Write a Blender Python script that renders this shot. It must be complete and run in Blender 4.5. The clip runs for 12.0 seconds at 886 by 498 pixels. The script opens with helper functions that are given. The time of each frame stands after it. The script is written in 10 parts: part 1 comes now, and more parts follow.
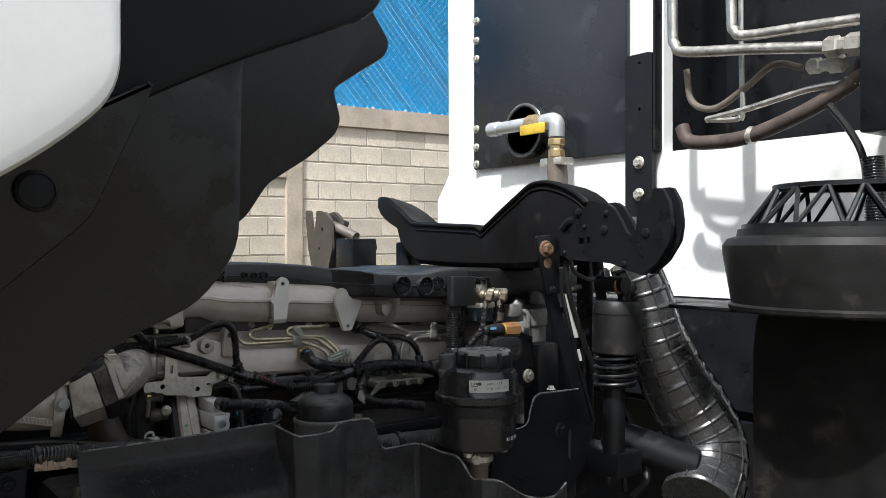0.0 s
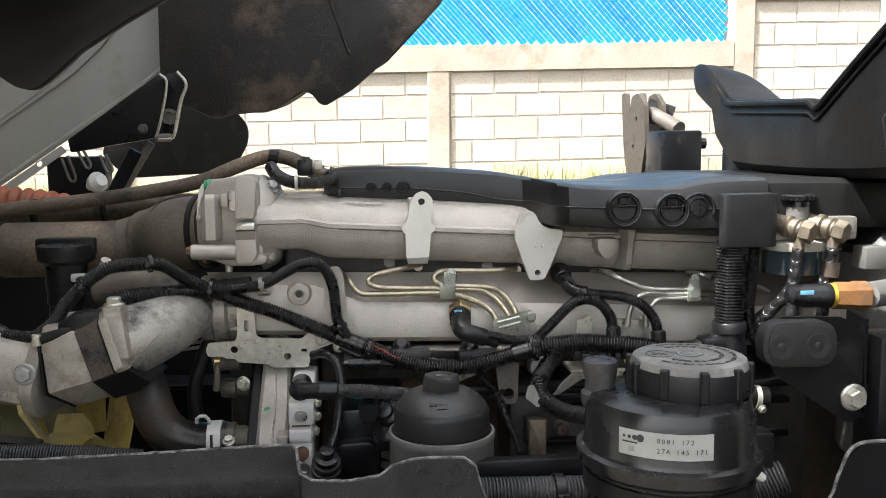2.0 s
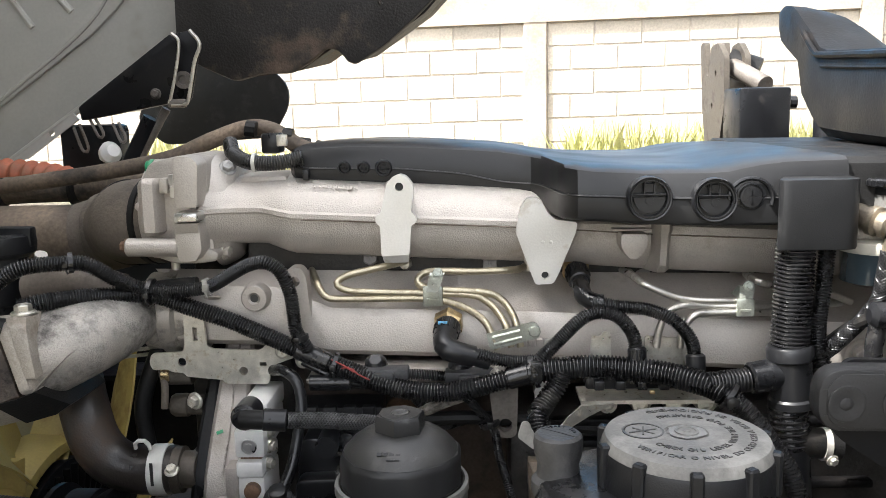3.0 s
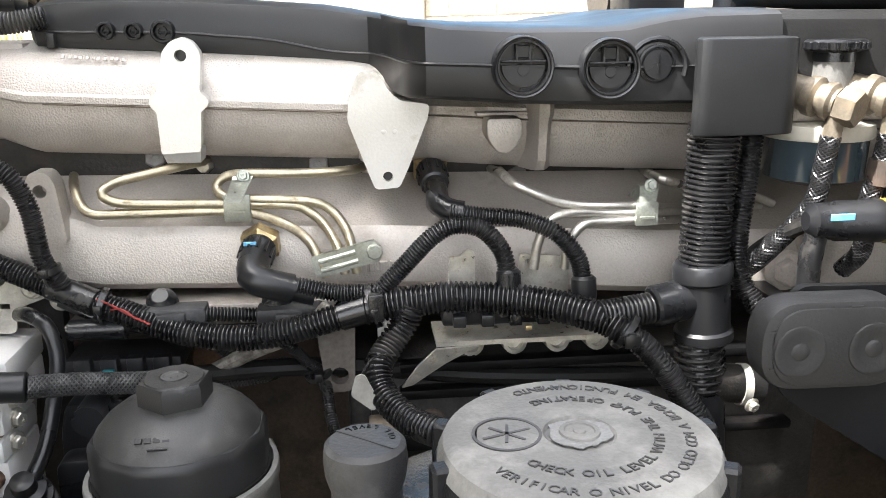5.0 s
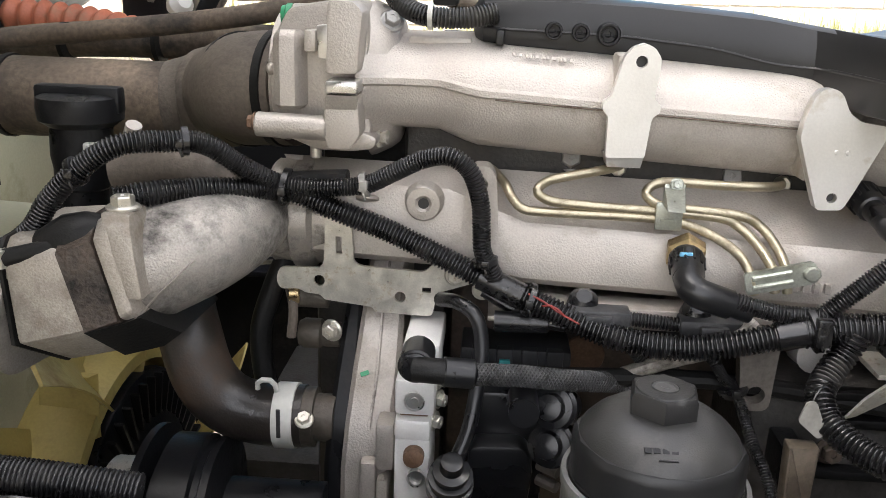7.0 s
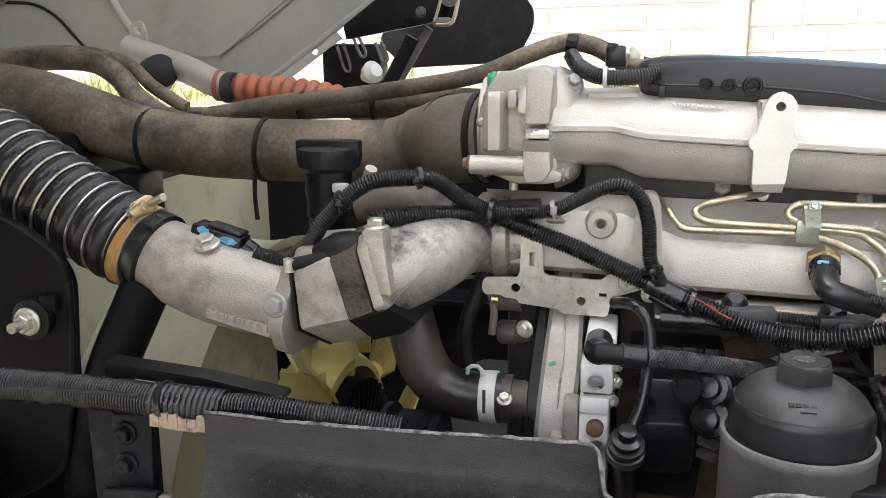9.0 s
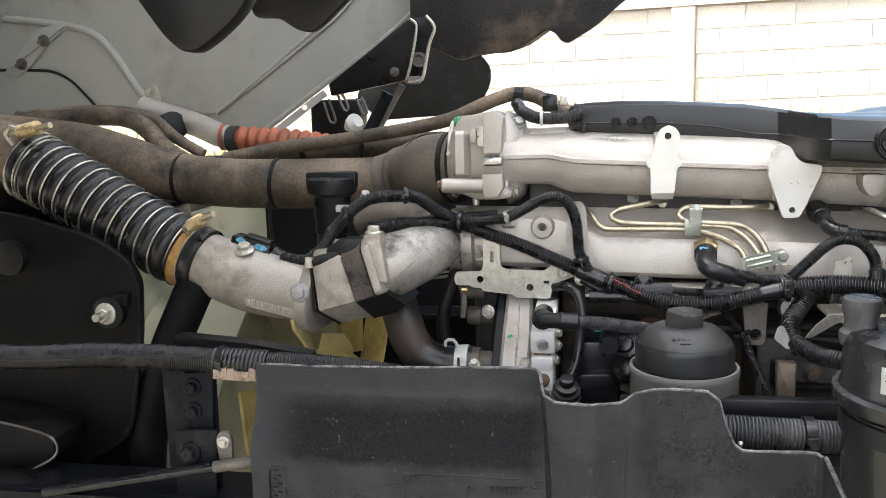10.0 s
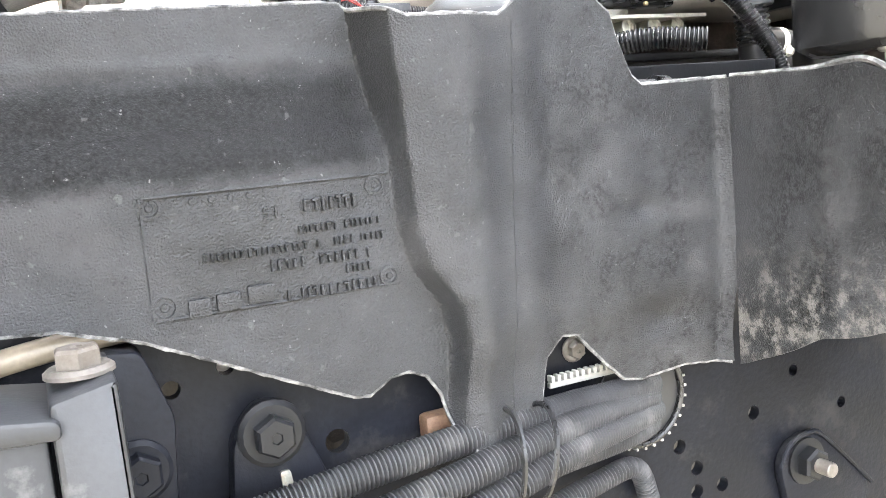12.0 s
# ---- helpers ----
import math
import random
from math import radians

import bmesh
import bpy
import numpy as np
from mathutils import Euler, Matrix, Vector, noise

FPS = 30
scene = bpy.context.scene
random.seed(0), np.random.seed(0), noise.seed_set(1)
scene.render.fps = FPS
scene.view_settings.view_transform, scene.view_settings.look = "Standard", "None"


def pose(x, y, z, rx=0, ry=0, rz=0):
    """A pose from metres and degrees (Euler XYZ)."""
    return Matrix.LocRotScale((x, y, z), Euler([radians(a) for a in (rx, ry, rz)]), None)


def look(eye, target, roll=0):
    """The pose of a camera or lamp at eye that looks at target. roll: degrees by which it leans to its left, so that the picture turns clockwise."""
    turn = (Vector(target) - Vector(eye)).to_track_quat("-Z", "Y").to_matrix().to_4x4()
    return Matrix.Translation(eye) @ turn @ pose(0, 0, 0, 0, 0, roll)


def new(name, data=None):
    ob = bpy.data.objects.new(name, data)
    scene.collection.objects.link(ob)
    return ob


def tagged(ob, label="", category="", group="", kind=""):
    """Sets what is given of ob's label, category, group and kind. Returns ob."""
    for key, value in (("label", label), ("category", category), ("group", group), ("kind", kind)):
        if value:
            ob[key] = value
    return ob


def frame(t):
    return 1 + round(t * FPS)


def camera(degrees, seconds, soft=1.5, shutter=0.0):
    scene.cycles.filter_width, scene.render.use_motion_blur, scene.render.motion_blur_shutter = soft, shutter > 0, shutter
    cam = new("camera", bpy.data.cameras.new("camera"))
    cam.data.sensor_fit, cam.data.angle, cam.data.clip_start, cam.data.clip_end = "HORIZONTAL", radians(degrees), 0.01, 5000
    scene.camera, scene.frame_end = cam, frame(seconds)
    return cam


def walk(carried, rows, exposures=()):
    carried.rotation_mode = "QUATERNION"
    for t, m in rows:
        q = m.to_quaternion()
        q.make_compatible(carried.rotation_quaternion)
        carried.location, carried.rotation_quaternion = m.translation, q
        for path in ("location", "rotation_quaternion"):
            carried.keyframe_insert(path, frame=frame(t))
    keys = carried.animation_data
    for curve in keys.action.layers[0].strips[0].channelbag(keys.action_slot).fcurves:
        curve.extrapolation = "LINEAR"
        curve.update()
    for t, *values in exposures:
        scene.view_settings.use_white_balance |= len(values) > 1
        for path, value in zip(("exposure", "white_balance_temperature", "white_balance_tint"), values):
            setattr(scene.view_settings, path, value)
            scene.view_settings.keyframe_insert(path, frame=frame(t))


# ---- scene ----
cam = camera(54.8, 12.0, 0.65)
METRES, EYE, TILT, LEAN, TURN = 2.7, 1.6, 0.0, 0.0, -37.0
ROWS = [
    (0.0, 0.0, 0.0, 0.0, -0.0, 0.0, -0.0),
    (0.5, 0.0522, 0.0671, 0.0016, 5.64, -1.04, -0.35),
    (1.0, 0.072, 0.1581, -0.0003, 11.94, -3.28, -0.91),
    (1.5, 0.0773, 0.2162, 0.0021, 19.09, -5.33, -0.84),
    (2.0, 0.0957, 0.2931, -0.0028, 31.64, -6.48, 0.51),
    (2.5, 0.1165, 0.3552, 0.0075, 37.35, -7.73, 0.8),
    (2.7, 0.108, 0.3675, 0.0067, 39.32, -8.41, 1.19),
    (4.3, 0.0428, 0.4344, -0.0148, 33.51, -14.07, 0.99),
    (4.5, 0.0494, 0.4427, -0.0134, 32.86, -14.94, 1.0),
    (5.0, 0.0609, 0.4577, -0.0142, 31.16, -15.71, 0.74),
    (5.5, 0.0542, 0.4586, -0.0128, 27.54, -16.51, -0.49),
    (6.0, 0.0311, 0.4433, -0.0099, 28.26, -17.08, -1.37),
    (6.5, 0.0101, 0.4266, -0.01, 35.42, -16.71, -1.93),
    (7.0, -0.0068, 0.4109, -0.0083, 40.83, -17.06, -2.07),
    (7.5, -0.0205, 0.4005, -0.0083, 45.49, -16.67, -1.92),
    (7.7, -0.0214, 0.398, -0.0101, 47.09, -16.11, -1.98),
    (9.3, 0.0498, 0.3333, -0.0031, 49.77, -12.55, 0.55),
    (9.5, 0.0675, 0.3176, -0.0027, 49.19, -11.75, 0.69),
    (10.0, 0.0977, 0.2842, -0.0063, 47.22, -9.91, 1.68),
    (10.5, 0.0696, 0.2838, -0.0379, 41.33, -6.76, 2.42),
    (11.0, 0.013, 0.2902, -0.076, 25.16, -7.23, 3.78),
    (11.5, -0.0216, 0.3056, -0.1037, 15.67, -9.85, 4.41),
    (12.0, -0.0443, 0.3248, -0.1345, 11.06, -7.75, 5.05),
]
EXPOSURES = [(0.0, 0.5, 6250, 8.5), (0.5, 0.82, 6400, 8.5), (1.0, 1.15, 6520, 8.5), (1.5, 1.4, 6480, 8.5), (2.0, 1.65, 6500, 9.0), (2.5, 1.85, 6500, 10.0), (4.5, 2.52, 6500, 10.0), (6.0, 2.55, 6600, 11.0), (7.0, 2.33, 6700, 12.0), (7.5, 2.35, 6650, 11.0), (9.5, 2.45, 6450, 10.0), (10.5, 2.4, 6400, 10.0), (11.0, 2.85, 6400, 10.0), (11.5, 3.78, 6350, 10.0), (12.0, 4.4, 6300, 10.0)]
walk(cam, [(t, pose(0, 0, EYE, TILT, LEAN, TURN) @ pose(METRES * x, METRES * y, METRES * z, 90 + pitch, roll, yaw)) for t, x, y, z, yaw, pitch, roll in ROWS], EXPOSURES)

# ---- exposure, world and sun ----
world = bpy.data.worlds.new("sky")
scene.world = world
world.use_nodes = True
wt = world.node_tree
sky = wt.nodes.new("ShaderNodeTexSky")
sky.sky_type, sky.sun_disc = "NISHITA", False
sky.sun_elevation, sky.sun_rotation = radians(54.5), radians(244)
sky.air_density, sky.dust_density, sky.ozone_density = 1.0, 4.0, 1.0
soft_sky = wt.nodes.new("ShaderNodeHueSaturation")
soft_sky.inputs["Saturation"].default_value = 0.25
wt.links.new(sky.outputs[0], soft_sky.inputs["Color"])
wt.links.new(soft_sky.outputs[0], wt.nodes["Background"].inputs[0])
wt.nodes["Background"].inputs[1].default_value = 0.15
sun_data = bpy.data.lights.new("sun", "SUN")
sun_data.energy, sun_data.angle, sun_data.color = 4.0, radians(1.5), (1.0, 0.97, 0.93)
sun = new("sun", sun_data)
sun.matrix_world = look((-5.4, -2.6, 8.4), (0, 0, 0))


# ---- materials ----
def mat(name, col, rough=0.5, metal=0.0, vary=0.18, scale=30.0, bump=0.15, bscale=400.0, dirt=None, dirt_amount=0.5, dirt_scale=9.0, coat=0.0, random_tint=0.0, bdist=0.0008, spec=0.5, fine=3.0):
    """Principled surface with colour variation at two scales, grain relief and, if given, patches of dirt."""
    m = bpy.data.materials.new(name)
    m.use_nodes = True
    nt = m.node_tree
    N, K = nt.nodes, nt.links
    p = N["Principled BSDF"]
    tc = N.new("ShaderNodeTexCoord")
    n1, n2 = N.new("ShaderNodeTexNoise"), N.new("ShaderNodeTexNoise")
    n1.inputs["Scale"].default_value, n1.inputs["Detail"].default_value = scale, 5.0
    n2.inputs["Scale"].default_value, n2.inputs["Detail"].default_value = bscale, fine
    K.new(tc.outputs["Object"], n1.inputs["Vector"])
    K.new(tc.outputs["Object"], n2.inputs["Vector"])
    ramp = N.new("ShaderNodeMapRange")
    ramp.inputs["From Min"].default_value, ramp.inputs["From Max"].default_value = 0.3, 0.7
    ramp.inputs["To Min"].default_value, ramp.inputs["To Max"].default_value = 1.0 - vary, 1.0 + vary
    K.new(n1.outputs["Fac"], ramp.inputs["Value"])
    grain = N.new("ShaderNodeMapRange")
    grain.inputs["From Min"].default_value, grain.inputs["From Max"].default_value = 0.3, 0.7
    grain.inputs["To Min"].default_value, grain.inputs["To Max"].default_value = 1.0 - vary * 0.5, 1.0 + vary * 0.5
    K.new(n2.outputs["Fac"], grain.inputs["Value"])
    mul = N.new("ShaderNodeMath")
    mul.operation = "MULTIPLY"
    K.new(ramp.outputs[0], mul.inputs[0])
    K.new(grain.outputs[0], mul.inputs[1])
    last = mul.outputs[0]
    if random_tint:
        info = N.new("ShaderNodeObjectInfo")
        rr = N.new("ShaderNodeMapRange")
        rr.inputs["To Min"].default_value, rr.inputs["To Max"].default_value = 1.0 - random_tint, 1.0 + random_tint
        K.new(info.outputs["Random"], rr.inputs["Value"])
        m2 = N.new("ShaderNodeMath")
        m2.operation = "MULTIPLY"
        K.new(last, m2.inputs[0])
        K.new(rr.outputs[0], m2.inputs[1])
        last = m2.outputs[0]
    sc = N.new("ShaderNodeVectorMath")
    sc.operation = "SCALE"
    sc.inputs[0].default_value = col
    K.new(last, sc.inputs["Scale"])
    colour = sc.outputs[0]
    rmap = N.new("ShaderNodeMapRange")
    rmap.inputs["From Min"].default_value, rmap.inputs["From Max"].default_value = 0.3, 0.7
    rmap.inputs["To Min"].default_value, rmap.inputs["To Max"].default_value = max(0.03, rough - 0.09), min(1.0, rough + 0.09)
    K.new(n1.outputs["Fac"], rmap.inputs["Value"])
    roughness = rmap.outputs[0]
    if dirt:
        n3 = N.new("ShaderNodeTexNoise")
        n3.inputs["Scale"].default_value, n3.inputs["Detail"].default_value, n3.inputs["Roughness"].default_value = dirt_scale, 8.0, 0.68
        K.new(tc.outputs["Object"], n3.inputs["Vector"])
        dm = N.new("ShaderNodeMapRange")
        dm.inputs["From Min"].default_value, dm.inputs["From Max"].default_value = 0.62 - 0.3 * dirt_amount, 0.78 - 0.25 * dirt_amount
        K.new(n3.outputs["Fac"], dm.inputs["Value"])
        mix = N.new("ShaderNodeMix")
        mix.data_type = "RGBA"
        K.new(dm.outputs[0], mix.inputs["Factor"])
        K.new(colour, mix.inputs["A"])
        mix.inputs["B"].default_value = (*dirt, 1)
        colour = mix.outputs["Result"]
        rmix = N.new("ShaderNodeMix")
        K.new(dm.outputs[0], rmix.inputs["Factor"])
        K.new(roughness, rmix.inputs["A"])
        rmix.inputs["B"].default_value = 0.85
        roughness = rmix.outputs["Result"]
        inv = N.new("ShaderNodeMath")
        inv.operation, inv.inputs[0].default_value = "SUBTRACT", 1.0
        K.new(dm.outputs[0], inv.inputs[1])
        mm = N.new("ShaderNodeMath")
        mm.operation, mm.inputs[0].default_value = "MULTIPLY", metal
        K.new(inv.outputs[0], mm.inputs[1])
        K.new(mm.outputs[0], p.inputs["Metallic"])
    else:
        p.inputs["Metallic"].default_value = metal
    K.new(colour, p.inputs["Base Color"])
    K.new(roughness, p.inputs["Roughness"])
    p.inputs["Coat Weight"].default_value = coat
    p.inputs["Specular IOR Level"].default_value = spec
    if bump:
        b = N.new("ShaderNodeBump")
        b.inputs["Strength"].default_value, b.inputs["Distance"].default_value = bump, bdist
        K.new(n2.outputs["Fac"], b.inputs["Height"])
        K.new(b.outputs[0], p.inputs["Normal"])
    return m


ALU = mat("cast_aluminium", (0.49, 0.455, 0.415), 0.50, 0.55, 0.10, 26, 0.5, 620, (0.33, 0.285, 0.225), 0.15, 14, bdist=0.0009, fine=1.0)
STIPPLE = mat("stippled_cast_aluminium", (0.50, 0.465, 0.425), 0.48, 0.55, 0.10, 26, 0.6, 760, (0.34, 0.295, 0.235), 0.14, 14, bdist=0.0011, fine=0.5)
OIL_CAST = mat("oil_soaked_casting", (0.52, 0.49, 0.45), 0.40, 0.6, 0.2, 22, 1.0, 640, (0.014, 0.0125, 0.011), 0.46, 15, bdist=0.0012)
DUCT = mat("grimed_cast_duct", (0.43, 0.395, 0.35), 0.5, 0.5, 0.2, 20, 0.5, 620, (0.20, 0.165, 0.125), 0.32, 16, bdist=0.0009, fine=1.0)
ALU_DIRTY = mat("oily_cast_aluminium", (0.50, 0.465, 0.42), 0.38, 0.72, 0.16, 22, 0.7, 900, (0.045, 0.034, 0.024), 0.40, 34, bdist=0.0008)
TAB = mat("smooth_bright_casting", (0.72, 0.71, 0.68), 0.36, 0.6, 0.06, 30, 0.25, 500, (0.46, 0.40, 0.30), 0.14, 20)
# Near-white base puts the sky reflected by the milled blocks into the colour.
BLOCK_ALLOY = mat("milled_sky_lit_alloy", (0.80, 0.79, 0.77), 0.38, 0.15, 0.06, 30, 0.15, 500)
MACHINED = mat("machined_aluminium", (0.66, 0.65, 0.63), 0.3, 0.85, 0.08, 40, 0.1, 600)
ZINC = mat("zinc_plated_steel", (0.60, 0.58, 0.52), 0.36, 0.75, 0.14, 110, 0.15, 700, (0.33, 0.25, 0.14), 0.2, 130)
RUSTY = mat("rusty_steel", (0.17, 0.10, 0.062), 0.65, 0.2, 0.35, 60, 0.5, 500, (0.08, 0.05, 0.035), 0.3, 60)
PIPE = mat("yellow_zinc_pipe", (0.47, 0.42, 0.31), 0.38, 0.85, 0.14, 60, 0.15, 600, (0.24, 0.20, 0.14), 0.25, 50)
STEEL = mat("bright_steel_pipe", (0.54, 0.52, 0.48), 0.36, 0.88, 0.14, 60, 0.12, 600, (0.28, 0.25, 0.2), 0.2, 60)
UNION = mat("olive_zinc_union", (0.20, 0.172, 0.132), 0.46, 0.55, 0.25, 90, 0.3, 500, (0.20, 0.155, 0.10), 0.35, 70)
BRASS = mat("brass", (0.52, 0.40, 0.22), 0.33, 0.85, 0.2, 70, 0.15, 600, (0.22, 0.16, 0.09), 0.3, 60)
ORANGE = mat("orange_sensor_body", (0.22, 0.105, 0.04), 0.5, 0.1, 0.25, 60, 0.2, 500, (0.12, 0.085, 0.06), 0.4, 40)
PLASTIC = mat("black_plastic", (0.011, 0.0115, 0.013), 0.34, 0.0, 0.2, 25, 0.5, 1100, (0.03, 0.03, 0.03), 0.12, 14, bdist=0.0004, spec=0.3)
SATIN = mat("satin_black_plastic", (0.011, 0.0115, 0.013), 0.3, 0.0, 0.15, 25, 0.15, 900, bdist=0.0004)
HOSE_RUBBER = mat("glossy_intake_rubber", (0.036, 0.0365, 0.038), 0.25, 0.0, 0.25, 20, 0.3, 500, (0.045, 0.043, 0.040), 0.2, 14, spec=0.9, coat=0.4)
ARCH = mat("grainy_black_arch_liner", (0.010, 0.010, 0.011), 0.42, 0.0, 0.3, 9, 0.12, 160, (0.04, 0.037, 0.034), 0.14, 12, bdist=0.002, spec=0.4)
CONDUIT = mat("corrugated_black_conduit", (0.012, 0.012, 0.013), 0.27, 0.0, 0.2, 40, 0.1, 700, (0.06, 0.056, 0.05), 0.16, 26, spec=0.6)
GREY_CONDUIT = mat("dusty_grey_conduit", (0.032, 0.033, 0.036), 0.5, 0.0, 0.25, 40, 0.2, 700, (0.12, 0.118, 0.116), 0.26, 22)
BRAID = mat("braided_black_hose", (0.05, 0.05, 0.051), 0.32, 0.0, 0.3, 60, 0.2, 700, (0.05, 0.05, 0.05), 0.1, 60)
RUBBER = mat("black_rubber", (0.010, 0.010, 0.010), 0.48, 0.0, 0.25, 25, 0.35, 500, (0.04, 0.034, 0.028), 0.14, 16, spec=0.25)
WORN_RUBBER = mat("dirty_rubber_hose", (0.024, 0.020, 0.0175), 0.34, 0.0, 0.35, 18, 0.3, 400, (0.075, 0.047, 0.030), 0.36, 11, spec=0.6)
BROWN = mat("mud_caked_pipe", (0.165, 0.125, 0.090), 0.62, 0.0, 0.55, 9, 0.7, 220, (0.040, 0.035, 0.031), 0.50, 11)
DRY_HOSE = mat("rust_dusted_hose", (0.085, 0.062, 0.052), 0.6, 0.0, 0.35, 14, 0.5, 260, (0.03, 0.026, 0.024), 0.35, 12)
BROWN_RUBBER = mat("dusty_brown_rubber", (0.13, 0.108, 0.088), 0.62, 0.0, 0.3, 16, 0.6, 300, (0.055, 0.048, 0.042), 0.25, 14)
# Blue tint and pale blue patches imitate the sky mirrored in black enamel.
HATCH = mat("glossy_sky_tinted_black_enamel", (0.013, 0.0155, 0.020), 0.26, 0.0, 0.3, 3, 0.08, 200, (0.045, 0.05, 0.058), 0.22, 5, spec=0.6)
BLACK_STEEL = mat("black_painted_steel", (0.009, 0.0095, 0.011), 0.34, 0.0, 0.2, 20, 0.2, 300, (0.030, 0.027, 0.024), 0.15, 14, spec=0.26)
RAIL = mat("blue_black_chassis_paint", (0.0075, 0.0083, 0.0115), 0.40, 0.0, 0.3, 16, 0.5, 260, (0.04, 0.038, 0.037), 0.24, 15, spec=0.14)
SHIELD = mat("weathered_black_shield_plastic", (0.0235, 0.024, 0.026), 0.42, 0.0, 0.45, 11, 1.0, 820, (0.048, 0.047, 0.049), 0.34, 14, bdist=0.0012, spec=0.40)
SHIELD_EDGE = mat("rough_cut_plastic_edge", (0.20, 0.197, 0.195), 0.8, 0.0, 0.5, 180, 0.9, 500, (0.03, 0.03, 0.03), 0.6, 60, bdist=0.001)
DUSTY = mat("dusty_black_fender_plastic", (0.022, 0.02, 0.019), 0.55, 0.0, 0.3, 18, 0.7, 240, (0.16, 0.115, 0.085), 0.42, 5, bdist=0.002, spec=0.4)
MEMBER = mat("black_crossmember_paint", (0.0065, 0.0065, 0.007), 0.45, 0.0, 0.25, 14, 0.3, 260, (0.024, 0.020, 0.018), 0.2, 10, bdist=0.0010, spec=0.13)
DUSTY_STEEL = mat("dusty_bare_steel", (0.15, 0.135, 0.12), 0.5, 0.3, 0.3, 30, 0.4, 300, (0.075, 0.057, 0.042), 0.4, 14)
CAP_GREY = mat("dusty_cap_plastic", (0.14, 0.137, 0.130), 0.6, 0.0, 0.15, 30, 0.4, 600, (0.285, 0.278, 0.262), 0.45, 26)
FENDER = mat("black_fender_plastic", (0.009, 0.0095, 0.011), 0.45, 0.0, 0.12, 14, 0.4, 700, (0.016, 0.016, 0.016), 0.2, 6, bdist=0.0005, spec=0.2)
CAB = mat("cab_underbody_paint", (0.41, 0.405, 0.372), 0.4, 0.0, 0.07, 6, 0.12, 160, (0.30, 0.27, 0.22), 0.22, 5)
WHITE = mat("white_truck_paint", (0.80, 0.80, 0.79), 0.3, 0.0, 0.03, 5, 0.04, 120, (0.50, 0.50, 0.49), 0.06, 3)
RED_HOSE = mat("orange_red_silicone_hose", (0.42, 0.13, 0.07), 0.55, 0.0, 0.15, 30, 0.3, 300, (0.27, 0.17, 0.11), 0.3, 16)
FAN = mat("yellowed_fan_plastic", (0.44, 0.35, 0.115), 0.45, 0.0, 0.12, 14, 0.2, 300, (0.26, 0.18, 0.07), 0.3, 10)
SHROUD = mat("cream_fan_shroud_plastic", (0.45, 0.44, 0.315), 0.5, 0.0, 0.1, 10, 0.2, 300, (0.28, 0.245, 0.15), 0.24, 8)
LABEL = mat("white_label", (0.66, 0.66, 0.64), 0.4, 0.0, 0.04, 40, 0.0, 300)
CREAM = mat("yellowed_cream_plastic", (0.40, 0.385, 0.33), 0.45, 0.0, 0.1, 40, 0.1, 300)
# Besides print, this black fills holes and slots in place of their inner shade.
INK_AND_SHADE = mat("black_print_and_hole_shade", (0.03, 0.03, 0.03), 0.5, 0.0, 0.1, 40, 0.0, 300)
TIE_WHITE = mat("natural_nylon", (0.60, 0.60, 0.56), 0.45, 0.0, 0.08, 40, 0.1, 300)
RED = mat("red_wire", (0.25, 0.025, 0.02), 0.45, 0.0, 0.1, 40, 0.0, 300)
BLUE_PAINT = mat("blue_marker_paint", (0.15, 0.42, 0.65), 0.5, 0.0, 0.3, 200, 0.1, 300)
GREEN = mat("green_plastic_plug", (0.03, 0.28, 0.13), 0.4, 0.0, 0.1, 40, 0.05, 300)
TEAL = mat("teal_plastic", (0.02, 0.28, 0.30), 0.4, 0.0, 0.1, 40, 0.05, 300)
YELLOW = mat("yellow_handle_vinyl", (0.58, 0.40, 0.04), 0.45, 0.0, 0.15, 40, 0.1, 300)
TAPE_BACK = mat("pale_tape_backing", (0.36, 0.27, 0.21), 0.65, 0.0, 0.3, 60, 0.8, 300, (0.10, 0.07, 0.05), 0.4, 60)
TAPE = mat("worn_loom_tape", (0.028, 0.025, 0.022), 0.5, 0.0, 0.4, 60, 0.8, 250, (0.46, 0.34, 0.26), 0.46, 26, bdist=0.0015)
GLASS = mat("smoked_bowl_plastic", (0.03, 0.045, 0.055), 0.15, 0.0, 0.1, 20, 0.05, 300, coat=0.6)
AMBER = mat("amber_sticker", (0.36, 0.20, 0.06), 0.5, 0.0, 0.25, 120, 0.2, 300)
BLOCK = mat("concrete_block", (0.57, 0.505, 0.42), 0.9, 0.0, 0.22, 4, 0.3, 60, (0.38, 0.325, 0.255), 0.24, 7, random_tint=0.16, bdist=0.006)
MORTAR = mat("mortar", (0.44, 0.39, 0.33), 0.95, 0.0, 0.2, 5, 0.8, 80, bdist=0.006)
CONCRETE = mat("cast_concrete", (0.45, 0.385, 0.315), 0.9, 0.0, 0.2, 2.5, 0.25, 50, (0.30, 0.245, 0.185), 0.35, 3, bdist=0.006)
SLAT = mat("blue_fence_slat", (0.001, 0.22, 0.49), 0.35, 0.0, 0.1, 8, 0.05, 200, random_tint=0.14, spec=0.3)
GALV = mat("galvanised_wire", (0.55, 0.56, 0.57), 0.4, 0.6, 0.1, 20, 0.05, 200)
EARTH = mat("dry_earth", (0.085, 0.073, 0.056), 0.95, 0.0, 0.3, 1.2, 0.8, 30, (0.055, 0.065, 0.028), 0.45, 1.6, bdist=0.03)
GRASS = mat("weeds", (0.36, 0.36, 0.14), 0.7, 0.0, 0.4, 2.5, 0.0, 60, (0.52, 0.48, 0.22), 0.5, 5)


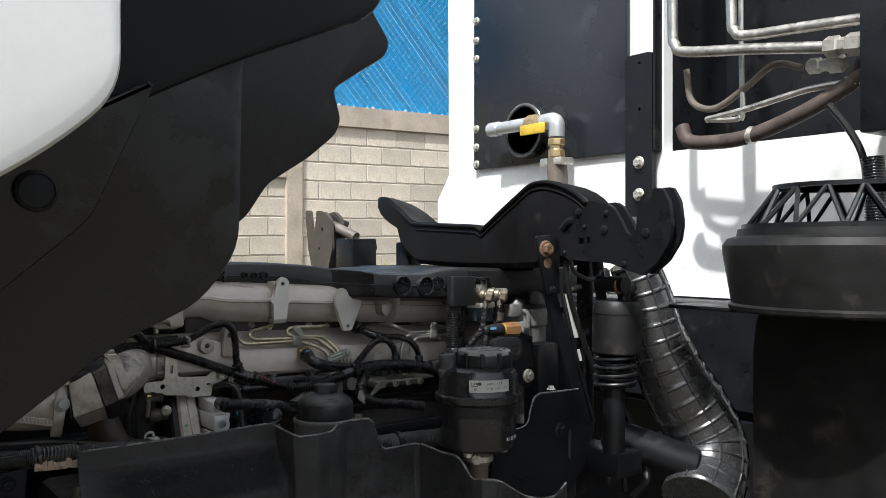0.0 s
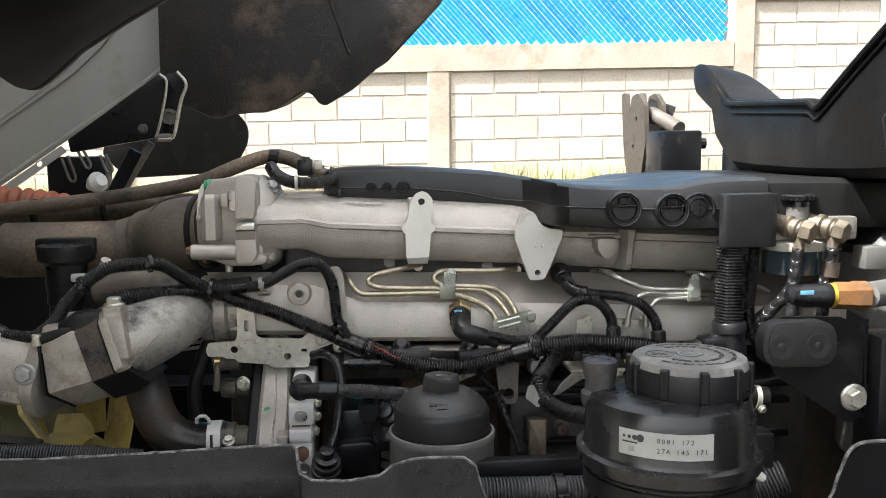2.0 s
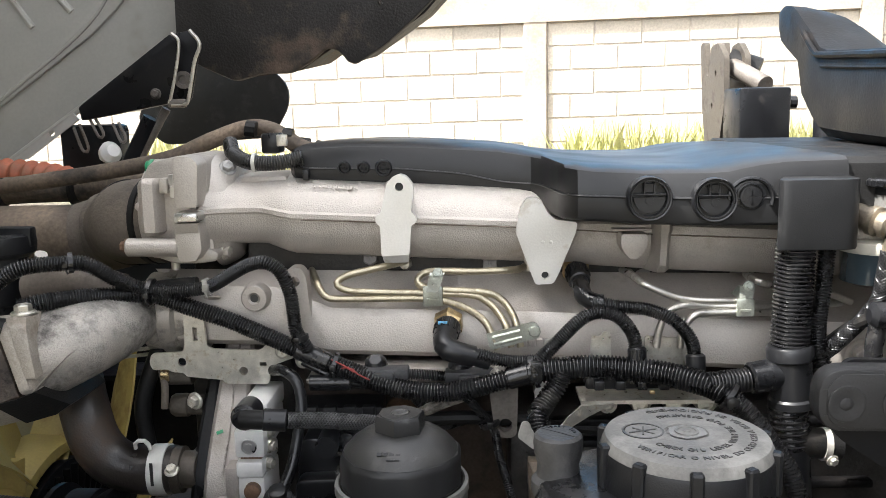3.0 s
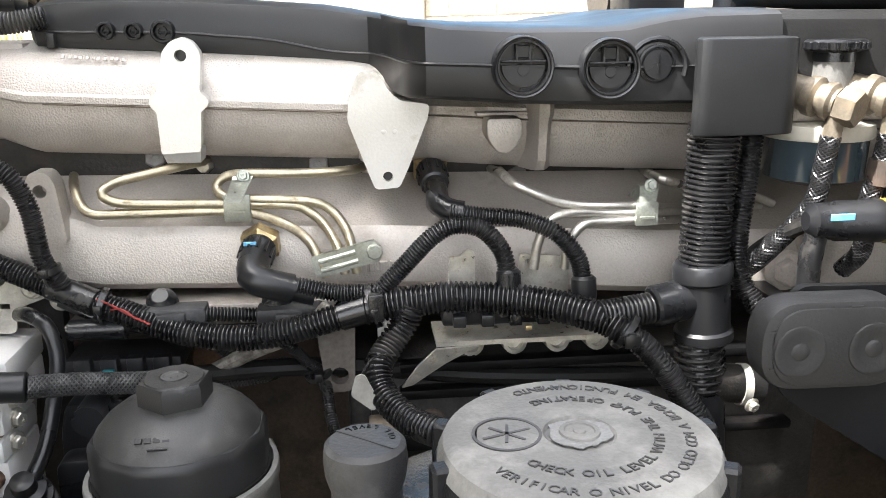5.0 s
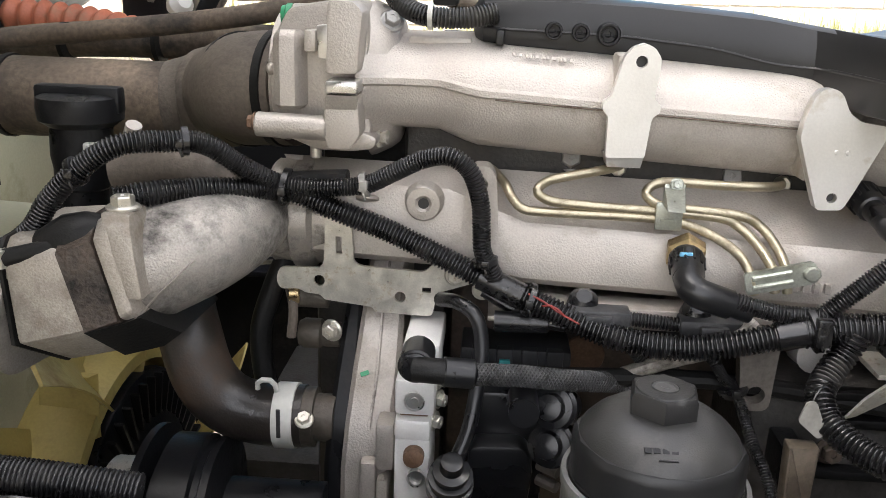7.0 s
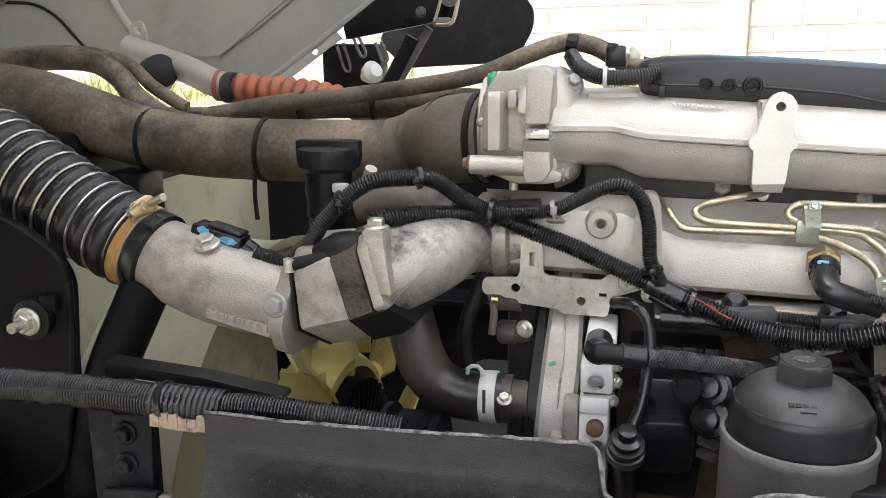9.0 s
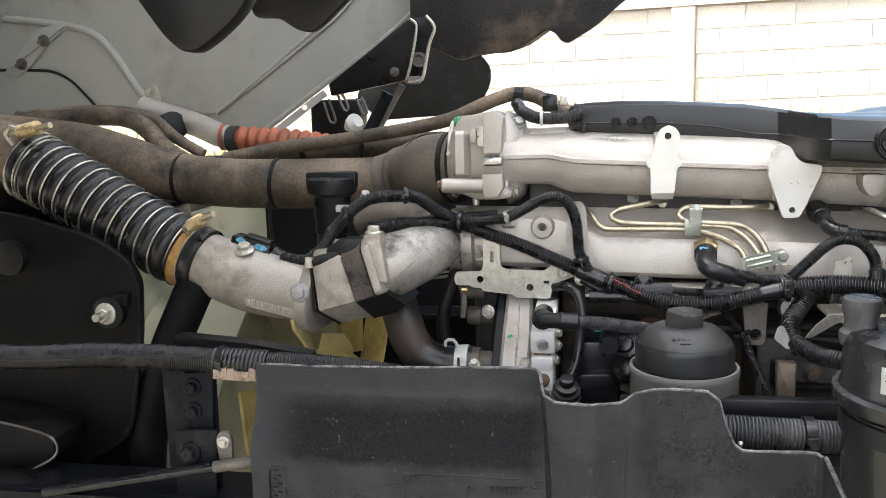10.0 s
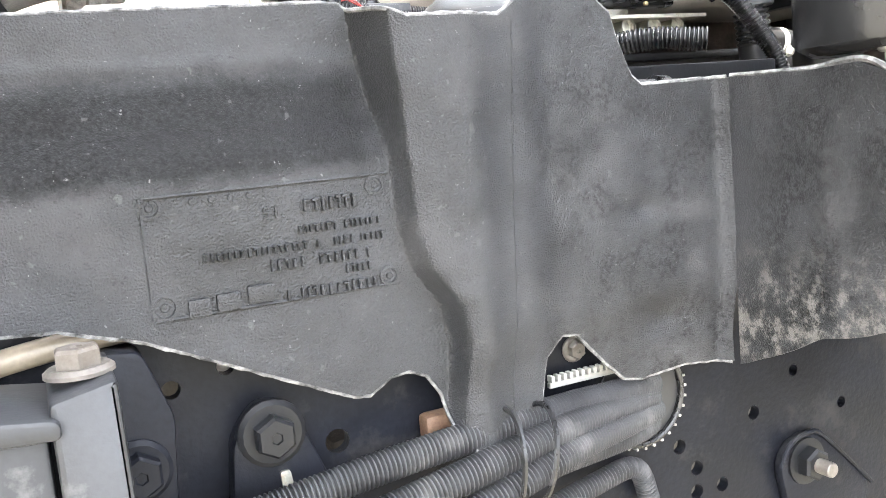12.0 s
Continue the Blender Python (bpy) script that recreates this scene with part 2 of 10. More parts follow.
# ---- mesh helpers ----
def join(bm, tmp):
    me = bpy.data.meshes.new("tmp")
    bmesh.ops.recalc_face_normals(tmp, faces=tmp.faces)
    tmp.to_mesh(me)
    tmp.free()
    bm.from_mesh(me)
    bpy.data.meshes.remove(me)
    return bm


def mesh_of(name, bm, material, angle=35.0):
    me = bpy.data.meshes.new(name)
    bmesh.ops.recalc_face_normals(bm, faces=bm.faces)
    bm.to_mesh(me)
    bm.free()
    me.polygons.foreach_set("use_smooth", [True] * len(me.polygons))
    me.set_sharp_from_angle(angle=radians(angle))
    me.materials.append(material)
    return me


def thing(name, label, category, group="", kind="", at=(0, 0, 0)):
    ob = tagged(new(name), label, category, group, kind)
    ob.empty_display_size = 0.05
    ob.location = at
    return ob


def part(name, bm, material, parent, label="", angle=35.0):
    """One mesh under a thing or a part; bm is in world metres."""
    ob = new(name, mesh_of(name, bm, material, angle))
    ob.parent = parent
    if parent.type == "EMPTY":
        ob.location = -Vector(parent.location)
    if label:
        ob["label"] = label
    return ob


def solo(name, bm, material, label, category, group="", kind="", angle=35.0):
    return tagged(new(name, mesh_of(name, bm, material, angle)), label, category, group, kind)


def box(x0, x1, y0, y1, z0, z1, bev=0.002, seg=2, bm=None):
    t = bmesh.new()
    bmesh.ops.create_cube(t, size=1.0)
    for v in t.verts:
        v.co = Vector(((x0, x1)[v.co.x > 0], (y0, y1)[v.co.y > 0], (z0, z1)[v.co.z > 0]))
    if bev:
        bmesh.ops.bevel(t, geom=list(t.edges), offset=bev, segments=seg, profile=0.5, affect="EDGES")
    return join(bm if bm else bmesh.new(), t)


def rounded(pts, r, n=4):
    """A polygon with its corners rounded by r."""
    out = []
    for i, p in enumerate(pts):
        p, a, b = Vector(p[:2]), Vector(pts[i - 1][:2]), Vector(pts[(i + 1) % len(pts)][:2])
        da, db = (a - p), (b - p)
        k = min(r, da.length * 0.45, db.length * 0.45)
        a2, b2 = p + da.normalized() * k, p + db.normalized() * k
        for j in range(n + 1):
            s = j / n
            out.append(a2 * (1 - s) ** 2 + p * 2 * s * (1 - s) + b2 * s * s)
    return [tuple(v) for v in out]


def ring(cx, cy, r, n=16, ry=None):
    return [(cx + r * math.cos(2 * math.pi * i / n), cy + (ry or r) * math.sin(2 * math.pi * i / n)) for i in range(n)]


def place(axis, u, v, w):
    return {"y": (u, w, v), "x": (w, u, v), "z": (u, v, w)}[axis]


def plate(outline, w0, w1, holes=(), axis="y", bm=None, bev=0.0):
    """A plate between w0 and w1 along axis, with holes (each an outline of its own)."""
    t = bmesh.new()
    edges = []
    for loop in (outline, *holes):
        vs = [t.verts.new(place(axis, p[0], p[1], w0)) for p in loop]
        edges += [t.edges.new((vs[i], vs[(i + 1) % len(vs)])) for i in range(len(vs))]
    if holes:
        bmesh.ops.triangle_fill(t, use_beauty=True, use_dissolve=False, edges=edges)
    else:
        t.faces.new(t.verts)
    got = bmesh.ops.extrude_face_region(t, geom=list(t.faces))
    shift = Vector(place(axis, 0, 0, w1 - w0))
    bmesh.ops.translate(t, vec=shift, verts=[g for g in got["geom"] if isinstance(g, bmesh.types.BMVert)])
    if bev:
        bmesh.ops.recalc_face_normals(t, faces=t.faces)
        sharp = [e for e in t.edges if len(e.link_faces) == 2 and e.calc_face_angle(0) > 0.9]
        bmesh.ops.bevel(t, geom=sharp, offset=bev, segments=2, profile=0.5, affect="EDGES")
    return join(bm if bm else bmesh.new(), t)


def curve(pts, step=0.006):
    """Points at even steps along a smooth line through pts."""
    P = [Vector(p) for p in pts]
    P = [P[0] * 2 - P[1]] + P + [P[-1] * 2 - P[-2]]
    fine = []
    for i in range(1, len(P) - 2):
        a, b, c, d = P[i - 1:i + 3]
        for j in range(24):
            s = j / 24
            fine.append(0.5 * (2 * b + (c - a) * s + (2 * a - 5 * b + 4 * c - d) * s * s + (3 * b - a - 3 * c + d) * s ** 3))
    fine.append(P[-2])
    run = [0.0]
    for a, b in zip(fine, fine[1:]):
        run.append(run[-1] + (b - a).length)
    n = max(2, round(run[-1] / step))
    out, k = [], 0
    for i in range(n + 1):
        s = run[-1] * i / n
        while k < len(run) - 2 and run[k + 1] < s:
            k += 1
        f = (s - run[k]) / max(1e-9, run[k + 1] - run[k])
        out.append(fine[k].lerp(fine[k + 1], min(1, max(0, f))))
    return out


def sweep(line, radii, seg=12, cap=True, bm=None, squash=1.0):
    """A round skin along the points of line."""
    bm = bm if bm else bmesh.new()
    tan = [(line[min(i + 1, len(line) - 1)] - line[max(i - 1, 0)]).normalized() for i in range(len(line))]
    up = Vector((0, 0, 1)) if abs(tan[0].z) < 0.9 else Vector((0, 1, 0))
    rings = []
    for p, t, r in zip(line, tan, radii):
        side = t.cross(up).normalized()
        up = side.cross(t).normalized()
        rings.append([bm.verts.new(p + side * (r * math.cos(a)) + up * (r * squash * math.sin(a))) for a in [2 * math.pi * k / seg for k in range(seg)]])
    for a, b in zip(rings, rings[1:]):
        for k in range(seg):
            bm.faces.new((a[k], a[(k + 1) % seg], b[(k + 1) % seg], b[k]))
    if cap:
        bm.faces.new(rings[0])
        bm.faces.new(rings[-1][::-1])
    return bm


def tube(pts, r, seg=12, step=0.006, bm=None, squash=1.0):
    line = curve(pts, step) if len(pts) > 2 else [Vector(pts[0]), Vector(pts[1])]
    return sweep(line, [r] * len(line), seg, True, bm, squash)


def corrugated(pts, r, pitch=0.0036, deep=0.0011, seg=12, bm=None):
    """A ribbed hose: five rings to a rib, with a narrow deep groove."""
    line = curve(pts, pitch * 0.78 / 5)
    return sweep(line, [r - 1.35 * deep * (0, 0, 0.25, 1, 0.8)[i % 5] for i in range(len(line))], seg, True, bm)


def lathe(base, axis, profile, seg=32, bm=None):
    """A turned form: profile of (radius, distance along axis)."""
    bm = bm if bm else bmesh.new()
    base, t = Vector(base), Vector(axis).normalized()
    side = t.cross(Vector((0, 0, 1)) if abs(t.z) < 0.9 else Vector((0, 1, 0))).normalized()
    up = side.cross(t)
    rings = [[bm.verts.new(base + t * h + side * (max(r, 1e-4) * math.cos(a)) + up * (max(r, 1e-4) * math.sin(a))) for a in [2 * math.pi * (k + 0.5) / seg for k in range(seg)]] for r, h in profile]
    for a, b in zip(rings, rings[1:]):
        for k in range(seg):
            bm.faces.new((a[k], a[(k + 1) % seg], b[(k + 1) % seg], b[k]))
    bm.faces.new(rings[0])
    bm.faces.new(rings[-1][::-1])
    return bm


def rod(a, b, r, seg=16, bm=None, bev=0.0):
    a, b = Vector(a), Vector(b)
    h = (b - a).length
    prof = [(r - bev, 0), (r, bev), (r, h - bev), (r - bev, h)] if bev else [(r, 0), (r, h)]
    return lathe(a, b - a, prof, seg, bm)


def bolt(p, axis, r, bm=None, flange=1.45):
    """A hexagon flange bolt head standing on p."""
    bm = lathe(p, axis, [(r * flange, 0), (r * flange, r * 0.18), (r * flange * 0.86, r * 0.35)], 20, bm)
    return lathe(p, axis, [(r, r * 0.2), (r, r * 1.0), (r * 0.86, r * 1.15), (r * 0.3, r * 1.15), (r * 0.25, r * 1.05)], 6, bm)


def bolts(parent, points, axis, r, material, name="bolt"):
    for p in points:
        part(name, bolt(p, axis, r), material, parent)


def loft(sections, bm=None, cap=True):
    """A skin through rings of equal count."""
    bm = bm if bm else bmesh.new()
    rings = [[bm.verts.new(p) for p in s] for s in sections]
    n = len(rings[0])
    for a, b in zip(rings, rings[1:]):
        for k in range(n):
            bm.faces.new((a[k], a[(k + 1) % n], b[(k + 1) % n], b[k]))
    if cap:
        bm.faces.new(rings[0])
        bm.faces.new(rings[-1][::-1])
    return bm


def lettering(text, size, thick=0.0004):
    """Built-in font letters as a bmesh round the origin, in the xy plane."""
    c = bpy.data.curves.new("letters", "FONT")
    c.body, c.size, c.extrude, c.align_x, c.align_y, c.resolution_u = text, size, thick, "CENTER", "CENTER", 2
    ob = new("letters", c)
    me = bpy.data.meshes.new_from_object(ob)
    bm = bmesh.new()
    bm.from_mesh(me)
    bpy.data.objects.remove(ob)
    bpy.data.curves.remove(c)
    bpy.data.meshes.remove(me)
    return bm


def moved(bm, m):
    bmesh.ops.transform(bm, matrix=m, verts=bm.verts)
    return bm


def band(center, axis, r, width, thick=0.0015, bm=None, seg=24):
    """A thin hoop round a hose."""
    c, a = Vector(center), Vector(axis).normalized()
    return lathe(c - a * width / 2, a, [(r, 0), (r + thick, 0.0002), (r + thick, width - 0.0002), (r, width)], seg, bm)
WIRE = mat("pale_blue_wire", (0.22, 0.42, 0.62), 0.4, 0.0, 0.1, 20, 0.05, 200)
OILY_SPACER = mat("oil_soaked_spacer", (0.055, 0.040, 0.030), 0.45, 0.0, 0.4, 90, 1.0, 300, (0.010, 0.009, 0.008), 0.55, 45, bdist=0.0015)
DULL_LOCK = mat("dull_brown_steel", (0.085, 0.073, 0.059), 0.5, 0.2, 0.3, 30, 0.5, 300, (0.04, 0.033, 0.027), 0.3, 30)
TANK = mat("reservoir_black_plastic", (0.013, 0.0132, 0.0142), 0.24, 0.0, 0.25, 25, 0.15, 700, (0.05, 0.048, 0.045), 0.14, 24, spec=0.6)
COVER = mat("valve_cover_plastic", (0.018, 0.0183, 0.0192), 0.37, 0.0, 0.2, 12, 0.10, 1100, bdist=0.0004, spec=0.40)
BREATHER = mat("breather_plastic", (0.014, 0.0145, 0.0155), 0.42, 0.0, 0.15, 25, 0.35, 1100, (0.036, 0.036, 0.035), 0.2, 12, bdist=0.0004, spec=0.35)
ENGINE_BLACK = mat("grimy_engine_black", (0.040, 0.0375, 0.035), 0.45, 0.0, 0.4, 40, 0.6, 300, (0.075, 0.066, 0.057), 0.3, 26, bdist=0.001, spec=0.45)
ENGINE_BROWN = mat("grimy_brown_cast_iron", (0.085, 0.064, 0.049), 0.6, 0.1, 0.4, 24, 0.6, 300, (0.030, 0.026, 0.023), 0.4, 20, bdist=0.001)
# Rusty brown, darkened to stand for the shade under the manifold.
RECESS = mat("shaded_rusty_casting", (0.20, 0.165, 0.135), 0.6, 0.35, 0.3, 40, 0.5, 500, (0.09, 0.062, 0.045), 0.5, 35)
DUSTY_CONDUIT = mat("dusty_dark_conduit", (0.065, 0.066, 0.068), 0.36, 0.0, 0.2, 40, 0.2, 700, (0.13, 0.128, 0.125), 0.26, 22)
TOOTH = mat("dirty_nylon", (0.30, 0.29, 0.265), 0.55, 0.0, 0.2, 60, 0.2, 300)
SEAL_YELLOW = mat("dull_yellow_seal", (0.42, 0.29, 0.04), 0.5, 0.0, 0.2, 60, 0.1, 300)
CLIP_ZINC = mat("green_tinged_zinc", (0.40, 0.42, 0.37), 0.36, 0.75, 0.2, 60, 0.3, 500, (0.22, 0.22, 0.18), 0.3, 60)
TRIM = mat("glossy_black_cab_trim", (0.008, 0.0083, 0.010), 0.24, 0.0, 0.2, 5, 0.15, 500, (0.016, 0.0155, 0.015), 0.3, 7, bdist=0.0004, spec=0.5)
# Darker copy of GREY_CAST: the shade on the filters is put into its colour.
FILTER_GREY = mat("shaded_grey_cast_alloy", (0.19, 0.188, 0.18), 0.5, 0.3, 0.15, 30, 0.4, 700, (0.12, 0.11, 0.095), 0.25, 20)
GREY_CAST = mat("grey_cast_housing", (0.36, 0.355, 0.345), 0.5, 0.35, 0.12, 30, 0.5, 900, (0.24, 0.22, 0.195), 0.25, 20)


def soften(bm, w=0.003, seg=2):
    """Rounds the sharp edges of a closed shape."""
    bmesh.ops.recalc_face_normals(bm, faces=list(bm.faces))
    es = [e for e in bm.edges if len(e.link_faces) == 2 and e.calc_face_angle(0) > 0.35]
    bmesh.ops.bevel(bm, geom=es, offset=w, segments=seg, profile=0.6, affect="EDGES", clamp_overlap=True)
    return bm


def scale_from_view(ob, eye, k):
    """Scales a thing k times from a camera point to fit that view, keeping its shape."""
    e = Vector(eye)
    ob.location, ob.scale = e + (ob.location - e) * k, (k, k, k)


# ---- yard: ground, block wall, fence ----
def build_yard():
    bm = bmesh.new()
    ys, zs = [-300, -40, 4.0, 5.5, 6.6, 7.4, 8.6, 40, 400], [0, 0, 0, 0.35, 0.85, 1.12, 1.15, 1.15, 1.15]
    xs = [-400, -60, -12] + [-10 + i * 0.5 for i in range(44)] + [14, 60, 400]
    rows = [[bm.verts.new((x, y, z + (0.05 * noise.noise((x * 0.7, y * 0.9, 0)) if abs(x) < 13 and 4 < y < 9 else 0))) for x in xs] for y, z in zip(ys, zs)]
    for a, b in zip(rows, rows[1:]):
        for k in range(len(xs) - 1):
            bm.faces.new((a[k], a[k + 1], b[k + 1], b[k]))
    solo("ground", bm, EARTH, "dry earth yard rising to a weedy bank at the wall", "ground", kind="structure")
    rng = random.Random(3)
    bm = bmesh.new()
    for _ in range(6500):
        x, y = rng.uniform(-7, 9), 8.02 - abs(rng.gauss(0, 0.30))
        if _ % 5 == 0:
            x, y = rng.uniform(1.6, 4.3), 8.0 - abs(rng.gauss(0, 0.12))
        tall = 0.36 * rng.uniform(0.4, 1.25) if _ % 5 == 0 else (0.12 + 0.28 * max(0, noise.noise((x * 0.9, 3.1, 0)) + 0.35)) * rng.uniform(0.5, 1.3)
        base = Vector((x, y, 1.08 - 0.25 * max(0, 7.5 - y)))
        lean = Vector((rng.gauss(0, 0.35), rng.gauss(0, 0.3), 1)).normalized() * tall
        side = Vector((rng.uniform(-1, 1), rng.uniform(-0.4, 0.4), 0)).normalized() * rng.uniform(0.004, 0.012)
        mid = base + lean * 0.55 + Vector((rng.gauss(0, 0.02), 0, 0))
        a, b, c, d, e = (bm.verts.new(p) for p in (base - side, base + side, mid + side, mid - side, base + lean))
        bm.faces.new((a, b, c, d))
        bm.faces.new((d, c, e))
    solo("weeds", bm, GRASS, "patchy yellow-green weeds along the foot of the wall", "weeds", kind="stuff")


WALL_Y = 8.08


def up(x):
    """The wall follows the slope of the yard."""
    return 0.018 * (x - 1.2)


def build_wall():
    wall = thing("wall_north", "weathered grey concrete block wall with cast pillars", "wall", kind="structure", at=(0, WALL_Y, 0))
    bm = bmesh.new()
    for x0, x1, top in ((-9.0, 4.13, 2.30), (4.13, 11.0, 2.88)):
        vs = [(x0, WALL_Y + 0.001, 0), (x1, WALL_Y + 0.001, 0), (x1, WALL_Y + 0.001, top + up(x1)), (x0, WALL_Y + 0.001, top + up(x0))]
        loft([vs, [(x, y + 0.16, z) for x, y, z in vs]], bm)
    part("mortar_core", bm, MORTAR, wall)
    for px in (-6.95, -4.18, -1.41, 1.36, 4.13, 6.9):
        top = 3.09 if px > 4 else 2.30
        part("pillar", moved(box(-0.1, 0.1, WALL_Y - 0.035, WALL_Y + 0.2, 0, top, 0.012, 1), Matrix.Translation((px, 0, up(px)))), CONCRETE, wall, "stained cast concrete pillar")
    for x0, x1, z0, z1 in ((-9.0, 4.03, 2.29, 2.51), (4.23, 11.0, 2.87, 3.09)):
        bm = bmesh.new()
        vs = [(x0, WALL_Y - 0.04, z0 + up(x0)), (x1, WALL_Y - 0.04, z0 + up(x1)), (x1, WALL_Y - 0.04, z1 + up(x1)), (x0, WALL_Y - 0.04, z1 + up(x0))]
        part("ring_beam", loft([vs, [(x, y + 0.24, z) for x, y, z in vs]], bm), CONCRETE, wall, "stained cast concrete ring beam")
    # single blocks, one shared mesh a size
    def block_mesh(w):
        t = bmesh.new()
        a = [(-w / 2, 0.012, -0.094), (w / 2, 0.012, -0.094), (w / 2, 0.012, 0.094), (-w / 2, 0.012, 0.094)]
        b = [(x * 0.988, 0.0, z * 0.97) for x, y, z in a]
        c = [(x * 0.972, -0.004, z * 0.935) for x, y, z in a]
        loft([a, b, c], t)
        return mesh_of("block", t, BLOCK, 20)
    full, half = block_mesh(0.385), block_mesh(0.185)
    for left, right, top in ((-1.31, 1.26, 2.29), (1.46, 4.03, 2.29), (4.23, 6.8, 2.87), (-4.08, -1.51, 2.29)):
        rows = int((top - 1.05) / 0.2)
        for r in range(rows):
            z = top - 0.1 - 0.2 * r
            x = left + 0.004
            if r % 2:
                ob = new("block", half)
                ob.location, ob.parent = (x + 0.096, -0.0, z + up(x)), wall
                x += 0.197
            while x < right - 0.1:
                w = 0.385 if x + 0.385 < right + 0.01 else 0.185
                ob = new("block", full if w > 0.3 else half)
                ob.location, ob.parent = (x + w / 2 + 0.005, 0, z + up(x)), wall
                x += w + 0.0115


def build_fence():
    fence = thing("chain_link_fence", "chain-link fence of pale blue wire woven with blue plastic slats", "fence", at=(0, WALL_Y + 0.1, 2.5))
    y = WALL_Y + 0.10
    slope = 1.08
    rng = random.Random(5)
    wires = bmesh.new()
    for x0, x1, z0 in ((-6.5, 4.02, 2.53), (4.26, 8.6, 3.11)):
        z1 = 5.3 if x1 < 5 else 5.4
        run = (z1 - z0) / slope
        n = int((x1 - x0 + run) / 0.088)
        for i in range(n):
            xb = x0 + 0.03 + i * 0.088
            for sign in (-1, 1):
                lo = max(z0, z0 + (xb - x1) * slope) if sign < 0 else max(z0, z0 + (x0 - (xb - run)) * slope)
                hi = min(z1, z0 + (xb - x0) * slope) if sign < 0 else min(z1, z0 + (x1 - (xb - run)) * slope)
                if hi - lo < 0.06:
                    continue
                if sign < 0:
                    pa, pb = Vector((xb - (lo - z0) / slope, y, lo)), Vector((xb - (hi - z0) / slope, y, hi))
                else:
                    pa, pb = Vector((xb - run + (lo - z0) / slope, y, lo)), Vector((xb - run + (hi - z0) / slope, y, hi))
                pa.z, pb.z = pa.z + up(pa.x), pb.z + up(pb.x)
                sweep([pa + Vector((0, -0.004 * sign, 0)), pb + Vector((0, -0.004 * sign, 0))], [0.0019 if sign < 0 else 0.0010] * 2, 4, False, wires)
                if sign < 0 and -4.0 < xb - run * 0.3 < 7.6:
                    w = rng.uniform(0.0288, 0.0315)
                    d = (pb - pa).normalized()
                    side = Vector((-d.z, 0, d.x)) * w
                    q0, q1 = pa + d * rng.uniform(-0.02, 0.02), pb
                    s = [q0 - side, q0 + side, q1 + side, q1 - side]
                    off = Vector((0, 0.006, 0))
                    part("slat", loft([[p + off for p in s], [p + off * 1.5 for p in s]]), SLAT, fence)
    part("wire_mesh", wires, WIRE, fence, "pale blue diamond wire mesh")
    for px, z0 in ((4.06, 2.5), (4.2, 3.08), (6.9, 3.08), (-1.41, 2.5), (-4.18, 2.5)):
        part("post", rod((px, y + 0.02, z0 + up(px)), (px, y + 0.02, 5.4), 0.028, 12), GALV, fence, "grey steel fence post")
    part("bottom_rail", box(-6.5, 4.02, y - 0.01, y + 0.012, 2.512, 2.53, 0.003, 1), GALV, fence)


build_yard()
build_wall()
build_fence()


